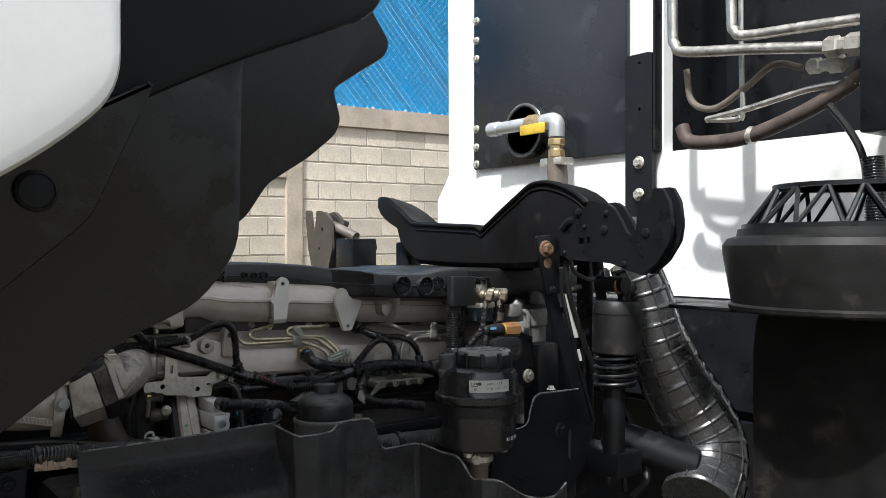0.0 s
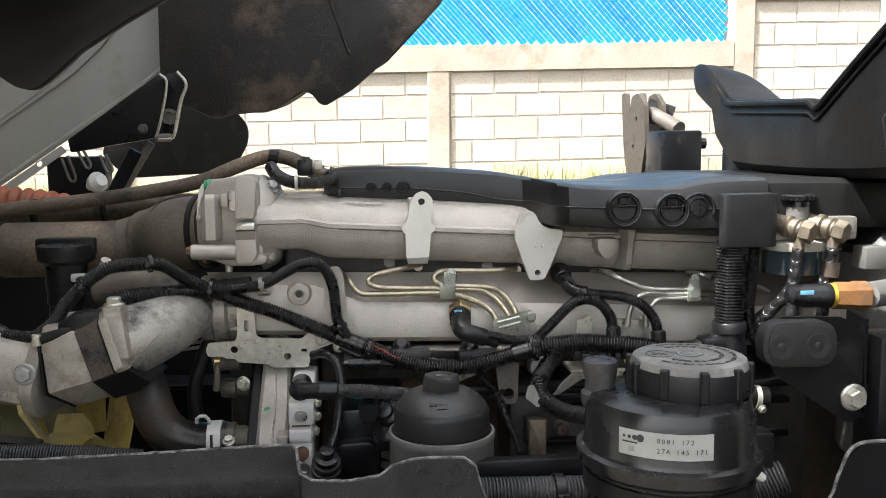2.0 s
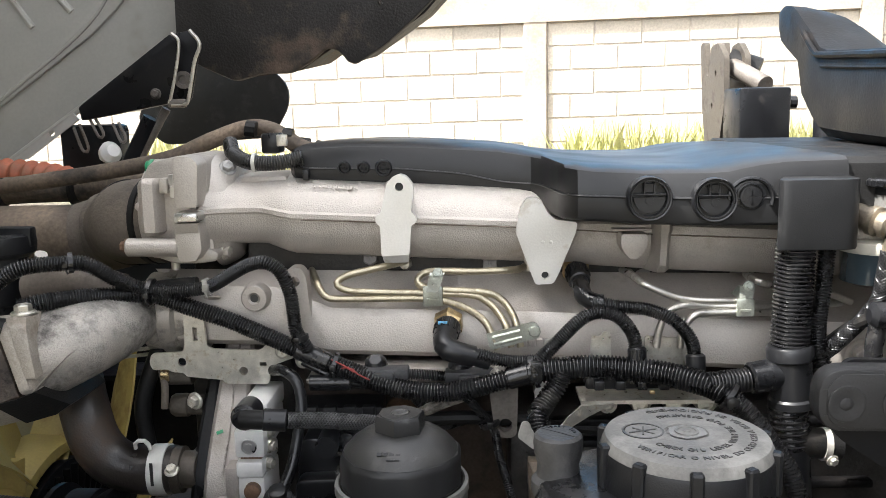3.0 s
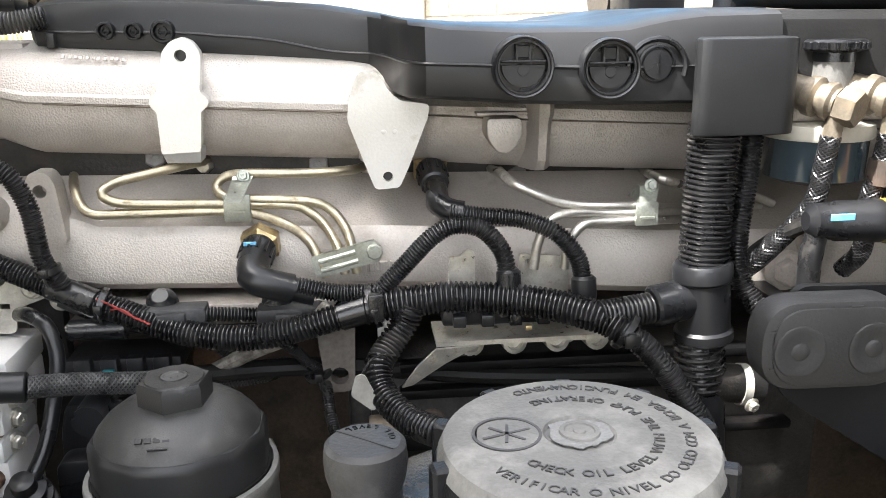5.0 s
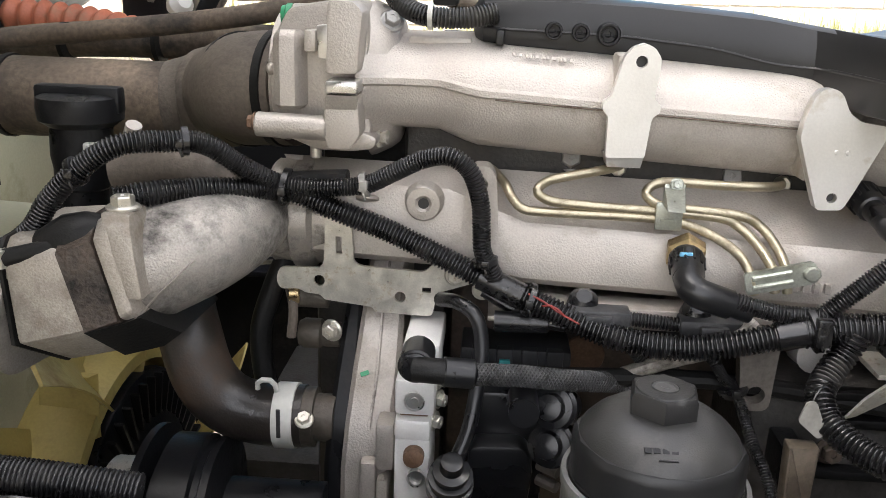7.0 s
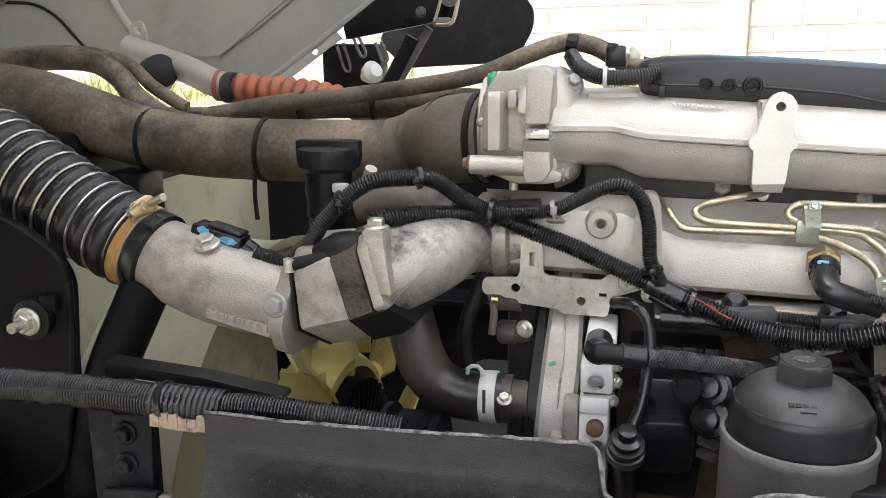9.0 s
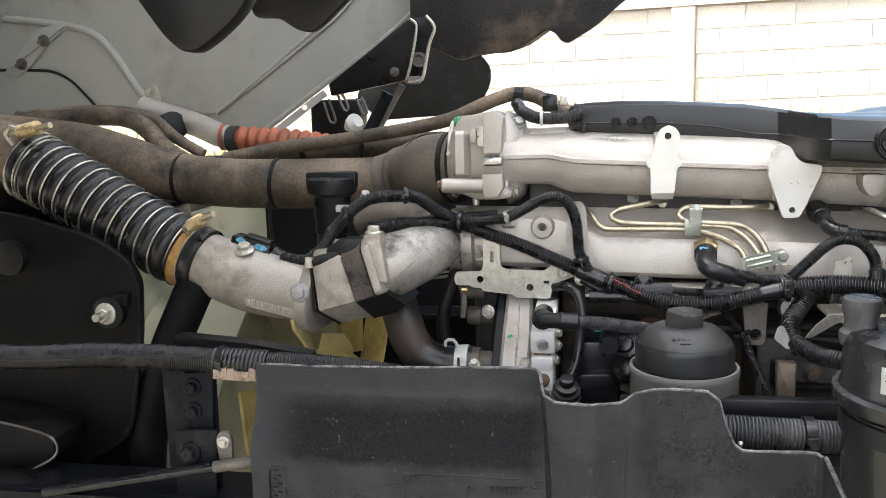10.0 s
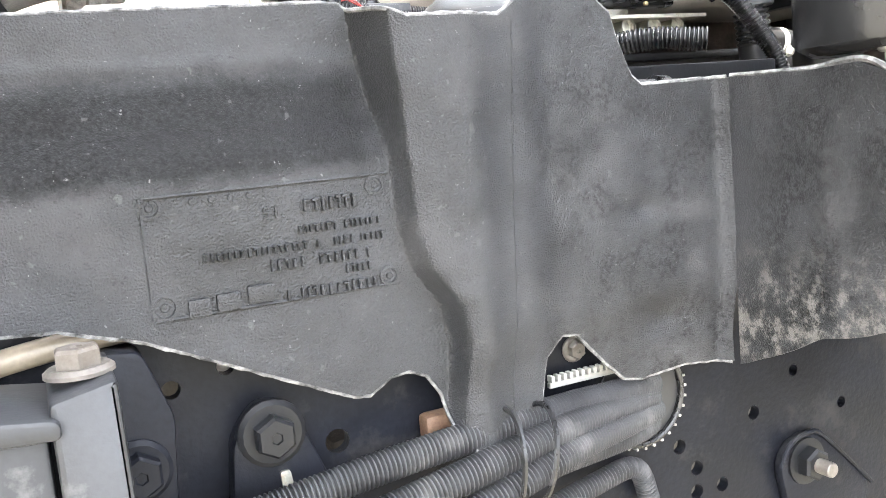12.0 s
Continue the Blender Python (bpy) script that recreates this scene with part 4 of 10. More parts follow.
    near = thing("cab_lock", "black steel cab lock with an open hook on the near side", "cab lock", group="cab locks", at=(1.26, 1.25, 1.6))
    hook = rounded([(1.239, 1.600), (1.236, 1.624), (1.199, 1.634), (1.203, 1.676), (1.184, 1.681), (1.153, 1.684), (1.115, 1.688), (1.096, 1.678), (1.077, 1.652), (1.064, 1.630), (1.052, 1.622), (1.041, 1.632), (1.038, 1.667), (1.028, 1.697), (1.007, 1.709), (0.982, 1.709), (0.966, 1.683), (0.960, 1.644), (0.965, 1.613), (0.991, 1.577), (1.026, 1.551), (1.066, 1.562), (1.103, 1.573), (1.211, 1.579), (1.234, 1.586)], 0.006)
    slots = [[(1.156, 1.612), (1.163, 1.612), (1.163, 1.624), (1.156, 1.624)], [(1.172, 1.611), (1.186, 1.609), (1.186, 1.621), (1.172, 1.623)]]
    front_plate = part("hook_plate", plate(hook, 1.228, 1.2375, slots, "x"), BLACK_STEEL, near)
    part("hook_plate", plate([(y - 0.006, z + 0.002) for y, z in hook], 1.250, 1.2585, (), "x"), BLACK_STEEL, near)
    part("lock_body", plate(rounded([(1.225, 1.585), (1.225, 1.625), (1.19, 1.668), (1.11, 1.672), (1.075, 1.63), (1.03, 1.60), (0.985, 1.66), (0.99, 1.60), (1.03, 1.57), (1.10, 1.585)], 0.006), 1.238, 1.2495, (), "x"), BLACK_STEEL, near)
    for y, z, r in ((1.112, 1.668, 0.006), (1.117, 1.637, 0.009), (1.017, 1.629, 0.009), (1.068, 1.572, 0.006), (1.169, 1.643, 0.005), (1.184, 1.672, 0.008), (1.224, 1.592, 0.005)):
        part("rivet", lathe((1.2278, y, z), (-1, 0, 0), [(r, 0), (r * 0.95, 0.003), (r * 0.6, 0.0045), (r * 0.2, 0.005)], 14), BLACK_STEEL, front_plate)
    part("top_tongue", tube([(1.245, 1.245, 1.640), (1.243, 1.225, 1.655), (1.242, 1.205, 1.658)], 0.009, 10), BLACK_STEEL, near)
    far_lock = thing("cab_lock", "dusty steel cab lock with hook plates on the far side", "cab lock", group="cab locks", at=(1.32, 2.35, 1.5))
    prof3 = rounded([(2.42, 1.72), (2.39, 1.722), (2.375, 1.66), (2.36, 1.655), (2.345, 1.71), (2.30, 1.715), (2.26, 1.69), (2.25, 1.60), (2.28, 1.52), (2.36, 1.50), (2.40, 1.60)], 0.01)
    part("hook_plate", plate(prof3, 1.278, 1.288, [ring(2.31, 1.66, 0.006, 10), ring(2.33, 1.6, 0.006, 10)], "x"), DULL_LOCK, far_lock)
    part("hook_plate", plate(prof3, 1.316, 1.326, (), "x"), DULL_LOCK, far_lock)
    part("lock_body", box(1.262, 1.345, 2.105, 2.20, 1.50, 1.630, 0.005), BLACK_STEEL, far_lock)
    part("cylinder", rod((1.30, 2.30, 1.675), (1.335, 2.205, 1.635), 0.016, 14), DUSTY_STEEL, far_lock)
    part("boot", rod((1.30, 2.31, 1.68), (1.35, 2.29, 1.66), 0.026, 14), RUBBER, far_lock)
    part("knob", rod((1.346, 2.15, 1.605), (1.368, 2.15, 1.605), 0.011, 10), BLACK_STEEL, far_lock)
    part("foot", box(1.30, 1.36, 2.01, 2.32, 1.40, 1.51, 0.005), BLACK_STEEL, far_lock)

    arm = thing("lock_stay", "black steel stay running down beside the engine", "stay", at=(1.3, 1.25, 1.2))
    part("head_plate", plate(rounded([(1.174, 1.626), (1.226, 1.629), (1.239, 1.612), (1.238, 1.554), (1.232, 1.505), (1.206, 1.505), (1.181, 1.588)], 0.008), 1.248, 1.256, (), "y", None, 0.0015), BLACK_STEEL, arm)
    part("bar", loft([[(x - w, y, z), (x + w, y, z), (x + w, y + 0.012, z), (x - w, y + 0.012, z)] for x, y, z, w in ((1.222, 1.257, 1.56, 0.016), (1.225, 1.256, 1.51, 0.014), (1.250, 1.256, 1.43, 0.015), (1.279, 1.255, 1.355, 0.016), (1.325, 1.255, 1.235, 0.014), (1.352, 1.26, 1.157, 0.013))]), BLACK_STEEL, arm)
    part("bar_flange", tube([(1.240, 1.25, 1.56), (1.246, 1.25, 1.51), (1.268, 1.25, 1.43), (1.297, 1.25, 1.355), (1.342, 1.25, 1.235)], 0.003, 8), BLACK_STEEL, arm)
    part("bolt", bolt((1.198, 1.2475, 1.600), (0, -1, 0), 0.012), RUSTY, arm)
    part("washer", lathe((1.204, 1.2478, 1.572), (0, -1, 0), [(0.011, 0), (0.011, 0.0005)], 16), RUSTY, arm, "rust run below the bolt")
    part("small_bolt", bolt((1.2175, 1.2475, 1.517), (0, -1, 0), 0.006), BLACK_STEEL, arm)
    part("strip", loft([[(x - 0.005, 1.244, z), (x + 0.005, 1.244, z), (x + 0.005, 1.247, z), (x - 0.005, 1.247, z)] for x, z in ((1.256, 1.508), (1.284, 1.417))]), LABEL, arm, "pale label strip")
    part("strip", loft([[(x - 0.003, 1.244, z), (x + 0.003, 1.244, z), (x + 0.003, 1.247, z), (x - 0.003, 1.247, z)] for x, z in ((1.290, 1.392), (1.297, 1.368))]), LABEL, arm, "pale label strip")
    part("hose", tube([(1.246, 1.238, 1.575), (1.250, 1.238, 1.53), (1.268, 1.238, 1.475), (1.30, 1.236, 1.40), (1.335, 1.225, 1.32), (1.37, 1.20, 1.22), (1.36, 1.18, 1.10)], 0.006, 10), RUBBER, arm)
    part("hose", tube([(1.25, 1.23, 1.58), (1.258, 1.228, 1.556), (1.275, 1.225, 1.545), (1.296, 1.222, 1.538), (1.318, 1.22, 1.541), (1.332, 1.22, 1.555)], 0.0042, 8), GREY_CONDUIT, arm, "thin grey cable")
    part("hose", tube([(1.37, 1.20, 1.28), (1.40, 1.18, 1.20), (1.39, 1.15, 1.13), (1.33, 1.14, 1.10)], 0.008, 10), RUBBER, arm)
    part("spacer_bolt", rod((1.262, 1.245, 1.516), (1.288, 1.238, 1.523), 0.005, 10), DUSTY_STEEL, arm)
    part("upright", tube([(1.335, 1.235, 1.575), (1.345, 1.235, 1.52), (1.355, 1.235, 1.44)], 0.012, 10), BLACK_STEEL, arm)

    damper = thing("cab_damper", "black cab damper with a coil spring below", "damper", at=(1.31, 1.15, 1.16))
    part("dust_cover", lathe((1.2985, 1.15, 1.392), (0.03, 0, 1), [(0.044, 0), (0.0485, 0.003), (0.049, 0.03), (0.0488, 0.080), (0.046, 0.098), (0.041, 0.105), (0.034, 0.103), (0.020, 0.100)], 36), RUBBER, damper)
    part("cover_groove", band((1.3005, 1.15, 1.472), (0.03, 0, 1), 0.0488, 0.002, 0.0008, None, 32), RUBBER, damper)
    part("boot", lathe((1.2935, 1.15, 1.325), (0.05, 0, 1), [(0.026, 0)] + [(0.034 + 0.006 * math.sin(k * 1.57 + 0.4) + 0.003 * math.sin(k * 0.7), 0.004 + k * 0.0035) for k in range(18)] + [(0.03, 0.069)], 32), SATIN, damper, "crumpled glossy rubber boot")
    part("rod_neck", tube([(1.318, 1.15, 1.495), (1.326, 1.15, 1.515), (1.345, 1.15, 1.525)], 0.012, 12), BLACK_STEEL, damper)
    part("side_bolt", bolt((1.289, 1.135, 1.527), (0, -1, 0), 0.011), RUSTY, damper)
    helix = [Vector((1.2945 + 0.041 * math.cos(a), 1.15 + 0.041 * math.sin(a), 1.326 + 0.066 * a / (2 * math.pi * 4))) for a in [2 * math.pi * 4 * i / 96 for i in range(97)]]
    part("spring", sweep(helix, [0.0032] * len(helix), 8), SATIN, damper)
    part("rod", rod((1.290, 1.15, 1.19), (1.2945, 1.15, 1.40), 0.022, 16), BLACK_STEEL, damper)
    part("top_eye", rod((1.292, 1.12, 1.530), (1.292, 1.19, 1.530), 0.016, 16), BLACK_STEEL, damper)
    part("foot", box(1.27, 1.345, 1.12, 1.268, 1.15, 1.20, 0.008), BLACK_STEEL, damper)


    # Added sheet, no seen part: hides the bright wall behind the engine gaps.
    guard = thing("gap_backing_sheet", "black sheet added to darken gaps past the far side of the engine", "splash guard", at=(0.6, 2.24, 0.9))
    part("sheet", plate(rounded([(-0.6, 0.9), (-0.6, 1.38), (0.2, 1.40), (0.9, 1.41), (1.70, 1.41), (1.70, 0.9)], 0.02), 2.24, 2.246), FENDER, guard)


build_chassis()


# ---- engine ----
def dip(x):
    """The engine sits slightly nose-up in the frame."""
    return -0.022 * (x - 0.85)


def build_block():
    eng = thing("engine_block", "dark grimy engine block with pale cast upper rail", "engine", at=(0.85, 1.6, 0.9))
    part("crankcase", box(0.62, 1.62, 1.605, 1.95, 0.95, 1.36, 0.012), ENGINE_BROWN, eng, "black oily crankcase")
    part("cylinder_head", box(0.58, 1.62, 1.58, 1.93, 1.361, 1.53, 0.01), ENGINE_BLACK, eng)
    # cast rail below the intake manifold
    secs = []
    for x, yf in ((0.484, 1.553), (0.50, 1.540), (0.53, 1.535), (0.62, 1.532), (0.68, 1.527), (0.74, 1.525), (0.90, 1.518), (1.0, 1.504), (1.10, 1.490), (1.32, 1.484)):
        d = dip(x)
        low = 1.362 if x < 0.66 else 1.3545
        top = 1.428 if x < 0.66 else 1.4075
        secs.append([(x, 1.60, low + d - 0.004), (x, yf + 0.022, low + d - 0.004), (x, yf + 0.006, low + d), (x, yf, low + 0.006 + d), (x, yf, top - 0.014 + d), (x, yf + 0.006, top - 0.004 + d), (x, yf + 0.024, top + 0.004 + d), (x, 1.570, max(top + 0.006, 1.436) + d), (x, 1.577, max(top + 0.004, 1.432) + d), (x, 1.60, max(top, 1.425) + d)])
    part("cast_rail", loft(secs), ALU, eng, "pale cast aluminium rail")
    part("rail_step", box(0.68, 1.02, 1.512, 1.54, 1.342, 1.349, 0.0015), ALU, eng)
    part("coolant_collar", lathe((0.476, 1.575, 1.396), (1, 0, 0), [(0.040, 0), (0.043, 0.003), (0.043, 0.018), (0.046, 0.020), (0.046, 0.034), (0.042, 0.038), (0.042, 0.06)], 32), ALU_DIRTY, eng)
    part("boss", lathe((0.602, 1.535, 1.4205), (0, -1, 0), [(0.0155, 0), (0.0138, 0.012), (0.0125, 0.0135), (0.0065, 0.014), (0.0042, 0.0125), (0.004, 0.004)], 24), ALU, eng, "machined threaded boss")
    part("lifting_lug", plate(rounded([(0.635, 1.444), (0.639, 1.452), (0.651, 1.452), (0.656, 1.444), (0.660, 1.398), (0.631, 1.398)], 0.006), 1.520, 1.540, [ring(0.645, 1.438, 0.005, 12)], "y"), ALU, eng)
    for x, z in ((0.715, 1.448), (0.843, 1.439), (1.006, 1.425), (1.105, 1.425)):
        nut = part("stud_nut", bolt((x, 1.586, z), (0, -0.9, 0.35), 0.0085), GREY_CAST, eng)
        part("gusset", plate(rounded([(x - 0.030, z - 0.012), (x - 0.006, z + 0.012), (x + 0.012, z + 0.012), (x + 0.012, z - 0.012)], 0.004), 1.588, 1.596, (), "y", None, 0.001), RECESS, nut)
    part("gasket_face", box(0.62, 1.34, 1.594, 1.62, 1.40, 1.47, 0.002), mat("rusty_cast_iron", (0.21, 0.14, 0.10), 0.75, 0.1, 0.3, 30, 0.5, 300), eng, "rust-tinged head face")
    # Dark block added so that the gap behind the neck stays black.
    part("head_front", box(0.50, 0.66, 1.645, 1.76, 1.401, 1.492, 0.006), ENGINE_BLACK, eng, "dark block filling the gap behind the intake neck")
    # Black plug painted as the shade down the boss hole.
    part("boss_bore_shade", rod((0.602, 1.5255, 1.4205), (0.602, 1.5225, 1.4205), 0.0042, 14), INK_AND_SHADE, eng)
    part("rail_bolt", bolt((1.196, 1.4835, 1.366), (0, -1, 0), 0.011), ALU, eng)
    part("rail_boss", lathe((1.215, 1.4835, 1.388), (0, -1, 0), [(0.012, 0), (0.011, 0.006), (0.005, 0.0065), (0.004, 0.002)], 20), ALU, eng)
    # raised casting figures, unreadable
    for i, w in enumerate((0.006, 0.005, 0.006, 0.005, 0.005)):
        part("cast_mark", box(0.872 + i * 0.008, 0.872 + i * 0.008 + w, 1.5145, 1.5215, 1.3685, 1.3765, 0.0005, 1), ALU, eng)
    # lower rail of the block with wire clips
    part("ledge", box(0.655, 0.90, 1.503, 1.61, 1.336, 1.3405, 0.001), ALU_DIRTY, eng)
    part("ledge_face", box(0.66, 0.865, 1.545, 1.606, 1.315, 1.3355, 0.001), ENGINE_BLACK, eng)
    part("lug", plate(rounded([(0.838, 1.345), (0.868, 1.345), (0.866, 1.285), (0.845, 1.285)], 0.008), 1.483, 1.495, [ring(0.855, 1.298, 0.007, 12)], "y"), DUSTY_STEEL, eng)
    for x in (0.897, 0.958, 0.992, 1.028, 1.058):
        part("injector_boss", lathe((x, 1.52, 1.325 + dip(x)), (0, -1, 0.1), [(0.013, 0), (0.012, 0.02), (0.013, 0.026), (0.006, 0.028)], 14), GREY_CAST, eng)
    part("side_plate", box(0.86, 1.25, 1.505, 1.61, 1.10, 1.30, 0.004), ENGINE_BLACK, eng)
    part("worn_bracket", plate(rounded([(0.875, 1.272), (0.897, 1.272), (0.896, 1.215), (0.877, 1.215)], 0.002), 1.455, 1.470, (), "y", None, 0.002), mat("bare_brown_steel", (0.22, 0.18, 0.14), 0.45, 0.5, 0.25, 40, 0.3, 300, (0.12, 0.09, 0.065), 0.35, 30), eng, "worn bare metal bracket")
    part("bracket_stem", box(0.877, 0.895, 1.469, 1.51, 1.23, 1.262, 0.002), BLACK_STEEL, eng)
    part("plug", bolt((0.925, 1.5045, 1.245), (0, -1, 0), 0.008), ENGINE_BROWN, eng)
    for z in (1.292, 1.270, 1.226):
        part("side_rib", box(0.90, 1.22, 1.492, 1.506, z, z + 0.008, 0.002), MEMBER, eng)
    part("black_pipe", tube([(0.70, 1.50, 1.295), (0.80, 1.495, 1.302), (0.87, 1.50, 1.297), (0.98, 1.497, 1.285), (1.15, 1.50, 1.275)], 0.007, 10), RUBBER, eng)
    part("grey_pipe", tube([(0.76, 1.50, 1.30), (0.79, 1.49, 1.318), (0.83, 1.485, 1.335), (0.85, 1.49, 1.352)], 0.006, 10), ALU_DIRTY, eng)
    # Added box blocks the bright background seen through the engine front.
    part("front_gap_box", box(0.50, 0.619, 1.61, 1.95, 0.95, 1.40, 0.01), ENGINE_BLACK, eng, "black box added to close the gap behind the throttle")
    # Unseen dark box, added only to cover sunlit ground below the engine.
    part("ground_gap_box", box(0.40, 0.60, 1.64, 1.95, 0.72, 1.12, 0.02), ENGINE_BLACK, eng)
    part("sump", box(0.66, 1.5, 1.56, 1.9, 0.72, 0.949, 0.02), ENGINE_BLACK, eng)
    part("flywheel_housing", box(1.40, 1.621, 1.50, 1.98, 0.9, 1.45, 0.02), BLACK_STEEL, eng)
    # front timing case
    def case(x0, x1, dx, dy):
        return loft([[(a + dx, y + dy, z), (a + dx - 0.001, 1.62, z), (b + dx + 0.001, 1.62, z), (b + dx, y + dy, z), (b + dx - 0.004, y + dy - 0.004, z), (a + dx + 0.004, y + dy - 0.004, z)] for z, y, a, b in ((1.3720, 1.5750, x0 - 0.0000, x1 - 0.0000), (1.3278, 1.5489, x0 - 0.0037, x1 - 0.0007), (1.2835, 1.5222, x0 - 0.0074, x1 - 0.0002), (1.2434, 1.4962, x0 - 0.0098, x1 - 0.0030), (1.2115, 1.4881, x0 - 0.0115, x1 - 0.0067), (1.0379, 1.4881, x0 - 0.0137, x1 - 0.0078))])
    part("timing_case", case(0.557, 0.588, 0, 0), ALU, eng, "pale cast timing case edge")
    part("case_seam", tube([(0.5735, 1.5700, 1.3720), (0.5703, 1.5437, 1.3278), (0.5698, 1.5169, 1.2835), (0.5671, 1.4908, 1.2434)], 0.0012, 6), ALU_DIRTY, eng)
    part("case_tab", box(0.5749, 0.5890, 1.4718, 1.4956, 1.2198, 1.2598, 0.003), ALU, eng)
    part("case_tab", box(0.5620, 0.5749, 1.4762, 1.4956, 1.1364, 1.2230, 0.003), ALU, eng)
    part("case_tab", box(0.5755, 0.5847, 1.4740, 1.4956, 1.1256, 1.2100, 0.003), ALU, eng)
    part("timing_flange", case(0.543, 0.554, 0, 0.004), BLACK_STEEL, eng)
    part("paint_dab", moved(box(-0.0035, 0.0035, -0.0024, 0.0016, 0, 0.0006, 0.0002, 1), Matrix.Translation((0.5596, 1.5154, 1.2806)) @ Matrix.Rotation(radians(38), 4, "X") @ Matrix.Rotation(radians(25), 4, "Z")), GREEN, eng)
    # lower black covers beside the oil filter
    part("control_box", plate(rounded([(0.650, 1.281), (0.7015, 1.282), (0.707, 1.235), (0.7015, 1.16), (0.642, 1.16), (0.6445, 1.257)], 0.006), 1.494, 1.55, (), "y", None, 0.003), SATIN, eng, "black plastic control box")
    part("box_lid", plate(rounded([(0.6455, 1.246), (0.689, 1.248), (0.696, 1.230), (0.693, 1.197), (0.6455, 1.194)], 0.010, 6), 1.472, 1.495, (), "y", None, 0.003), SATIN, eng)
    part("plug_bank", box(0.6344, 0.7256, 1.5498, 1.5954, 1.2797, 1.2934, 0.002), GREY_CONDUIT, eng)
    part("core_plug", lathe((0.742, 1.6045, 1.269), (0, -1, 0), [(0.019, 0), (0.018, 0.002), (0.012, 0.001), (0.002, 0.001)], 28), RUSTY, eng, "rust-brown core plug")
    for i in range(4):
        part("plug_socket", box(0.6435 + i * 0.0205, 0.657 + i * 0.0205, 1.541, 1.552, 1.279, 1.297, 0.002), GREY_CONDUIT, eng)
    part("teal_clip", box(0.6663, 0.6754, 1.5373, 1.5418, 1.2820, 1.2889, 0.001), TEAL, eng)
    part("breather_stub", rod((0.684, 1.47, 1.293), (0.684, 1.44, 1.293), 0.011, 20), SATIN, eng)
    part("stub", rod((0.66, 1.50, 1.338), (0.70, 1.50, 1.338), 0.008, 12), SATIN, eng)


def build_manifold():
    man = thing("intake_manifold", "pale cast aluminium intake manifold with bolted end housing", "intake manifold", at=(0.85, 1.6, 1.45))
    def ridge(x):
        """Height of the parting ribbon's lower edge along the casting."""
        if x < 0.64:
            return 1.5005 + 0.0055 * min(1.0, max(0.0, (0.640 - x) / 0.030))
        return 1.5005 - 0.051 * (x - 0.64)
    def lead(x):
        return 0.018 * max(0.0, min(1.0, (x - 0.9) / 0.1))
    def sec(x, k):
        h = 0.0062 + 0.003 * max(0.0, min(1.0, (x - 0.9) / 0.1))
        pts = ((1.66, 0.040), (1.588, 0.040), (1.568, 0.0375), (1.552, 0.031), (1.542, 0.022), (1.5362, 0.0135), (1.5338, h + 0.0014), (1.5312, h), (1.5304, h - 0.0008), (1.5302, 0.0008), (1.5312, 0.0), (1.5342, -0.0008), (1.5352, -0.012), (1.5385, -0.024), (1.546, -0.034), (1.558, -0.0395), (1.66, -0.044))
        return [(x, 1.6 + (y - 1.6) * (k if y < 1.6 else 1) - lead(x), ridge(x) + z * (k if abs(z) > 0.011 else 1)) for y, z in pts]
    part("manifold_body", loft([sec(x, k) for x, k in ((0.548, 1.02), (0.556, 0.98), (0.568, 0.90), (0.578, 0.87), (0.600, 0.87), (0.610, 0.885), (0.620, 0.93), (0.630, 0.975), (0.640, 0.997), (0.652, 1.0), (0.70, 1.0), (0.78, 1.0), (0.86, 1.0), (0.90, 1.0), (0.93, 1.0), (0.96, 1.0), (1.0, 1.0), (1.10, 1.0), (1.20, 1.0), (1.32, 1.0))]), STIPPLE, man)
    # Thin dark tube stands in for the shade in the parting groove.
    part("parting_line", tube([(x, 1.5308 - lead(x), ridge(x) - 0.0004) for x in (0.652, 0.70, 0.78, 0.86, 0.90, 0.93, 0.96, 1.0, 1.1, 1.2, 1.3)], 0.0007, 6), RECESS, man, "dark parting line of the casting")
    part("rib", loft([[(1.010 - w - 0.007, 1.532, z), (1.010 - w - 0.002, 1.508 + o, z), (1.010 - w * 0.6, 1.501 + o, z), (1.010 + w * 0.6, 1.501 + o, z), (1.010 + w + 0.002, 1.508 + o, z), (1.010 + w + 0.007, 1.532, z)] for w, z, o in ((0.0055, 1.4435, 0.012), (0.0052, 1.452, 0.003), (0.005, 1.470, 0.0), (0.0055, 1.482, -0.002), (0.0065, 1.487, -0.005), (0.0065, 1.500, -0.005))]), ALU, man)
    part("pad", plate(rounded([(0.968, 1.4855), (0.994, 1.4850), (0.994, 1.473), (0.988, 1.4625), (0.981, 1.459), (0.975, 1.4615), (0.968, 1.472)], 0.004), 1.496, 1.53, (), "y", None, 0.0012), ALU, man, "machined D-shaped pad")
    part("pad_rim", box(0.962, 1.0, 1.5065, 1.53, 1.4862, 1.4885, 0.0008), STIPPLE, man)
    for i in range(11):
        part("cast_figure", moved(box(-0.0014, 0.0014, -0.0006, 0.0006, -0.0016, 0.0016, 0.0004, 1), Matrix.Translation((0.664 + i * 0.0042 + 0.0006 * (i % 3), 1.549, 1.5315 - 0.0003 * i)) @ Matrix.Rotation(radians(-42), 4, "X")), ALU, man)
    # end housing with its flange, columns and bolt tubes
    part("end_housing", plate(rounded([(0.480, 1.520), (0.487, 1.543), (0.497, 1.560), (0.530, 1.566), (0.552, 1.562), (0.556, 1.545), (0.556, 1.49), (0.560, 1.468), (0.545, 1.456), (0.515, 1.460), (0.500, 1.470), (0.482, 1.480)], 0.007), 1.541, 1.66, (), "y", None, 0.004), ALU, man)
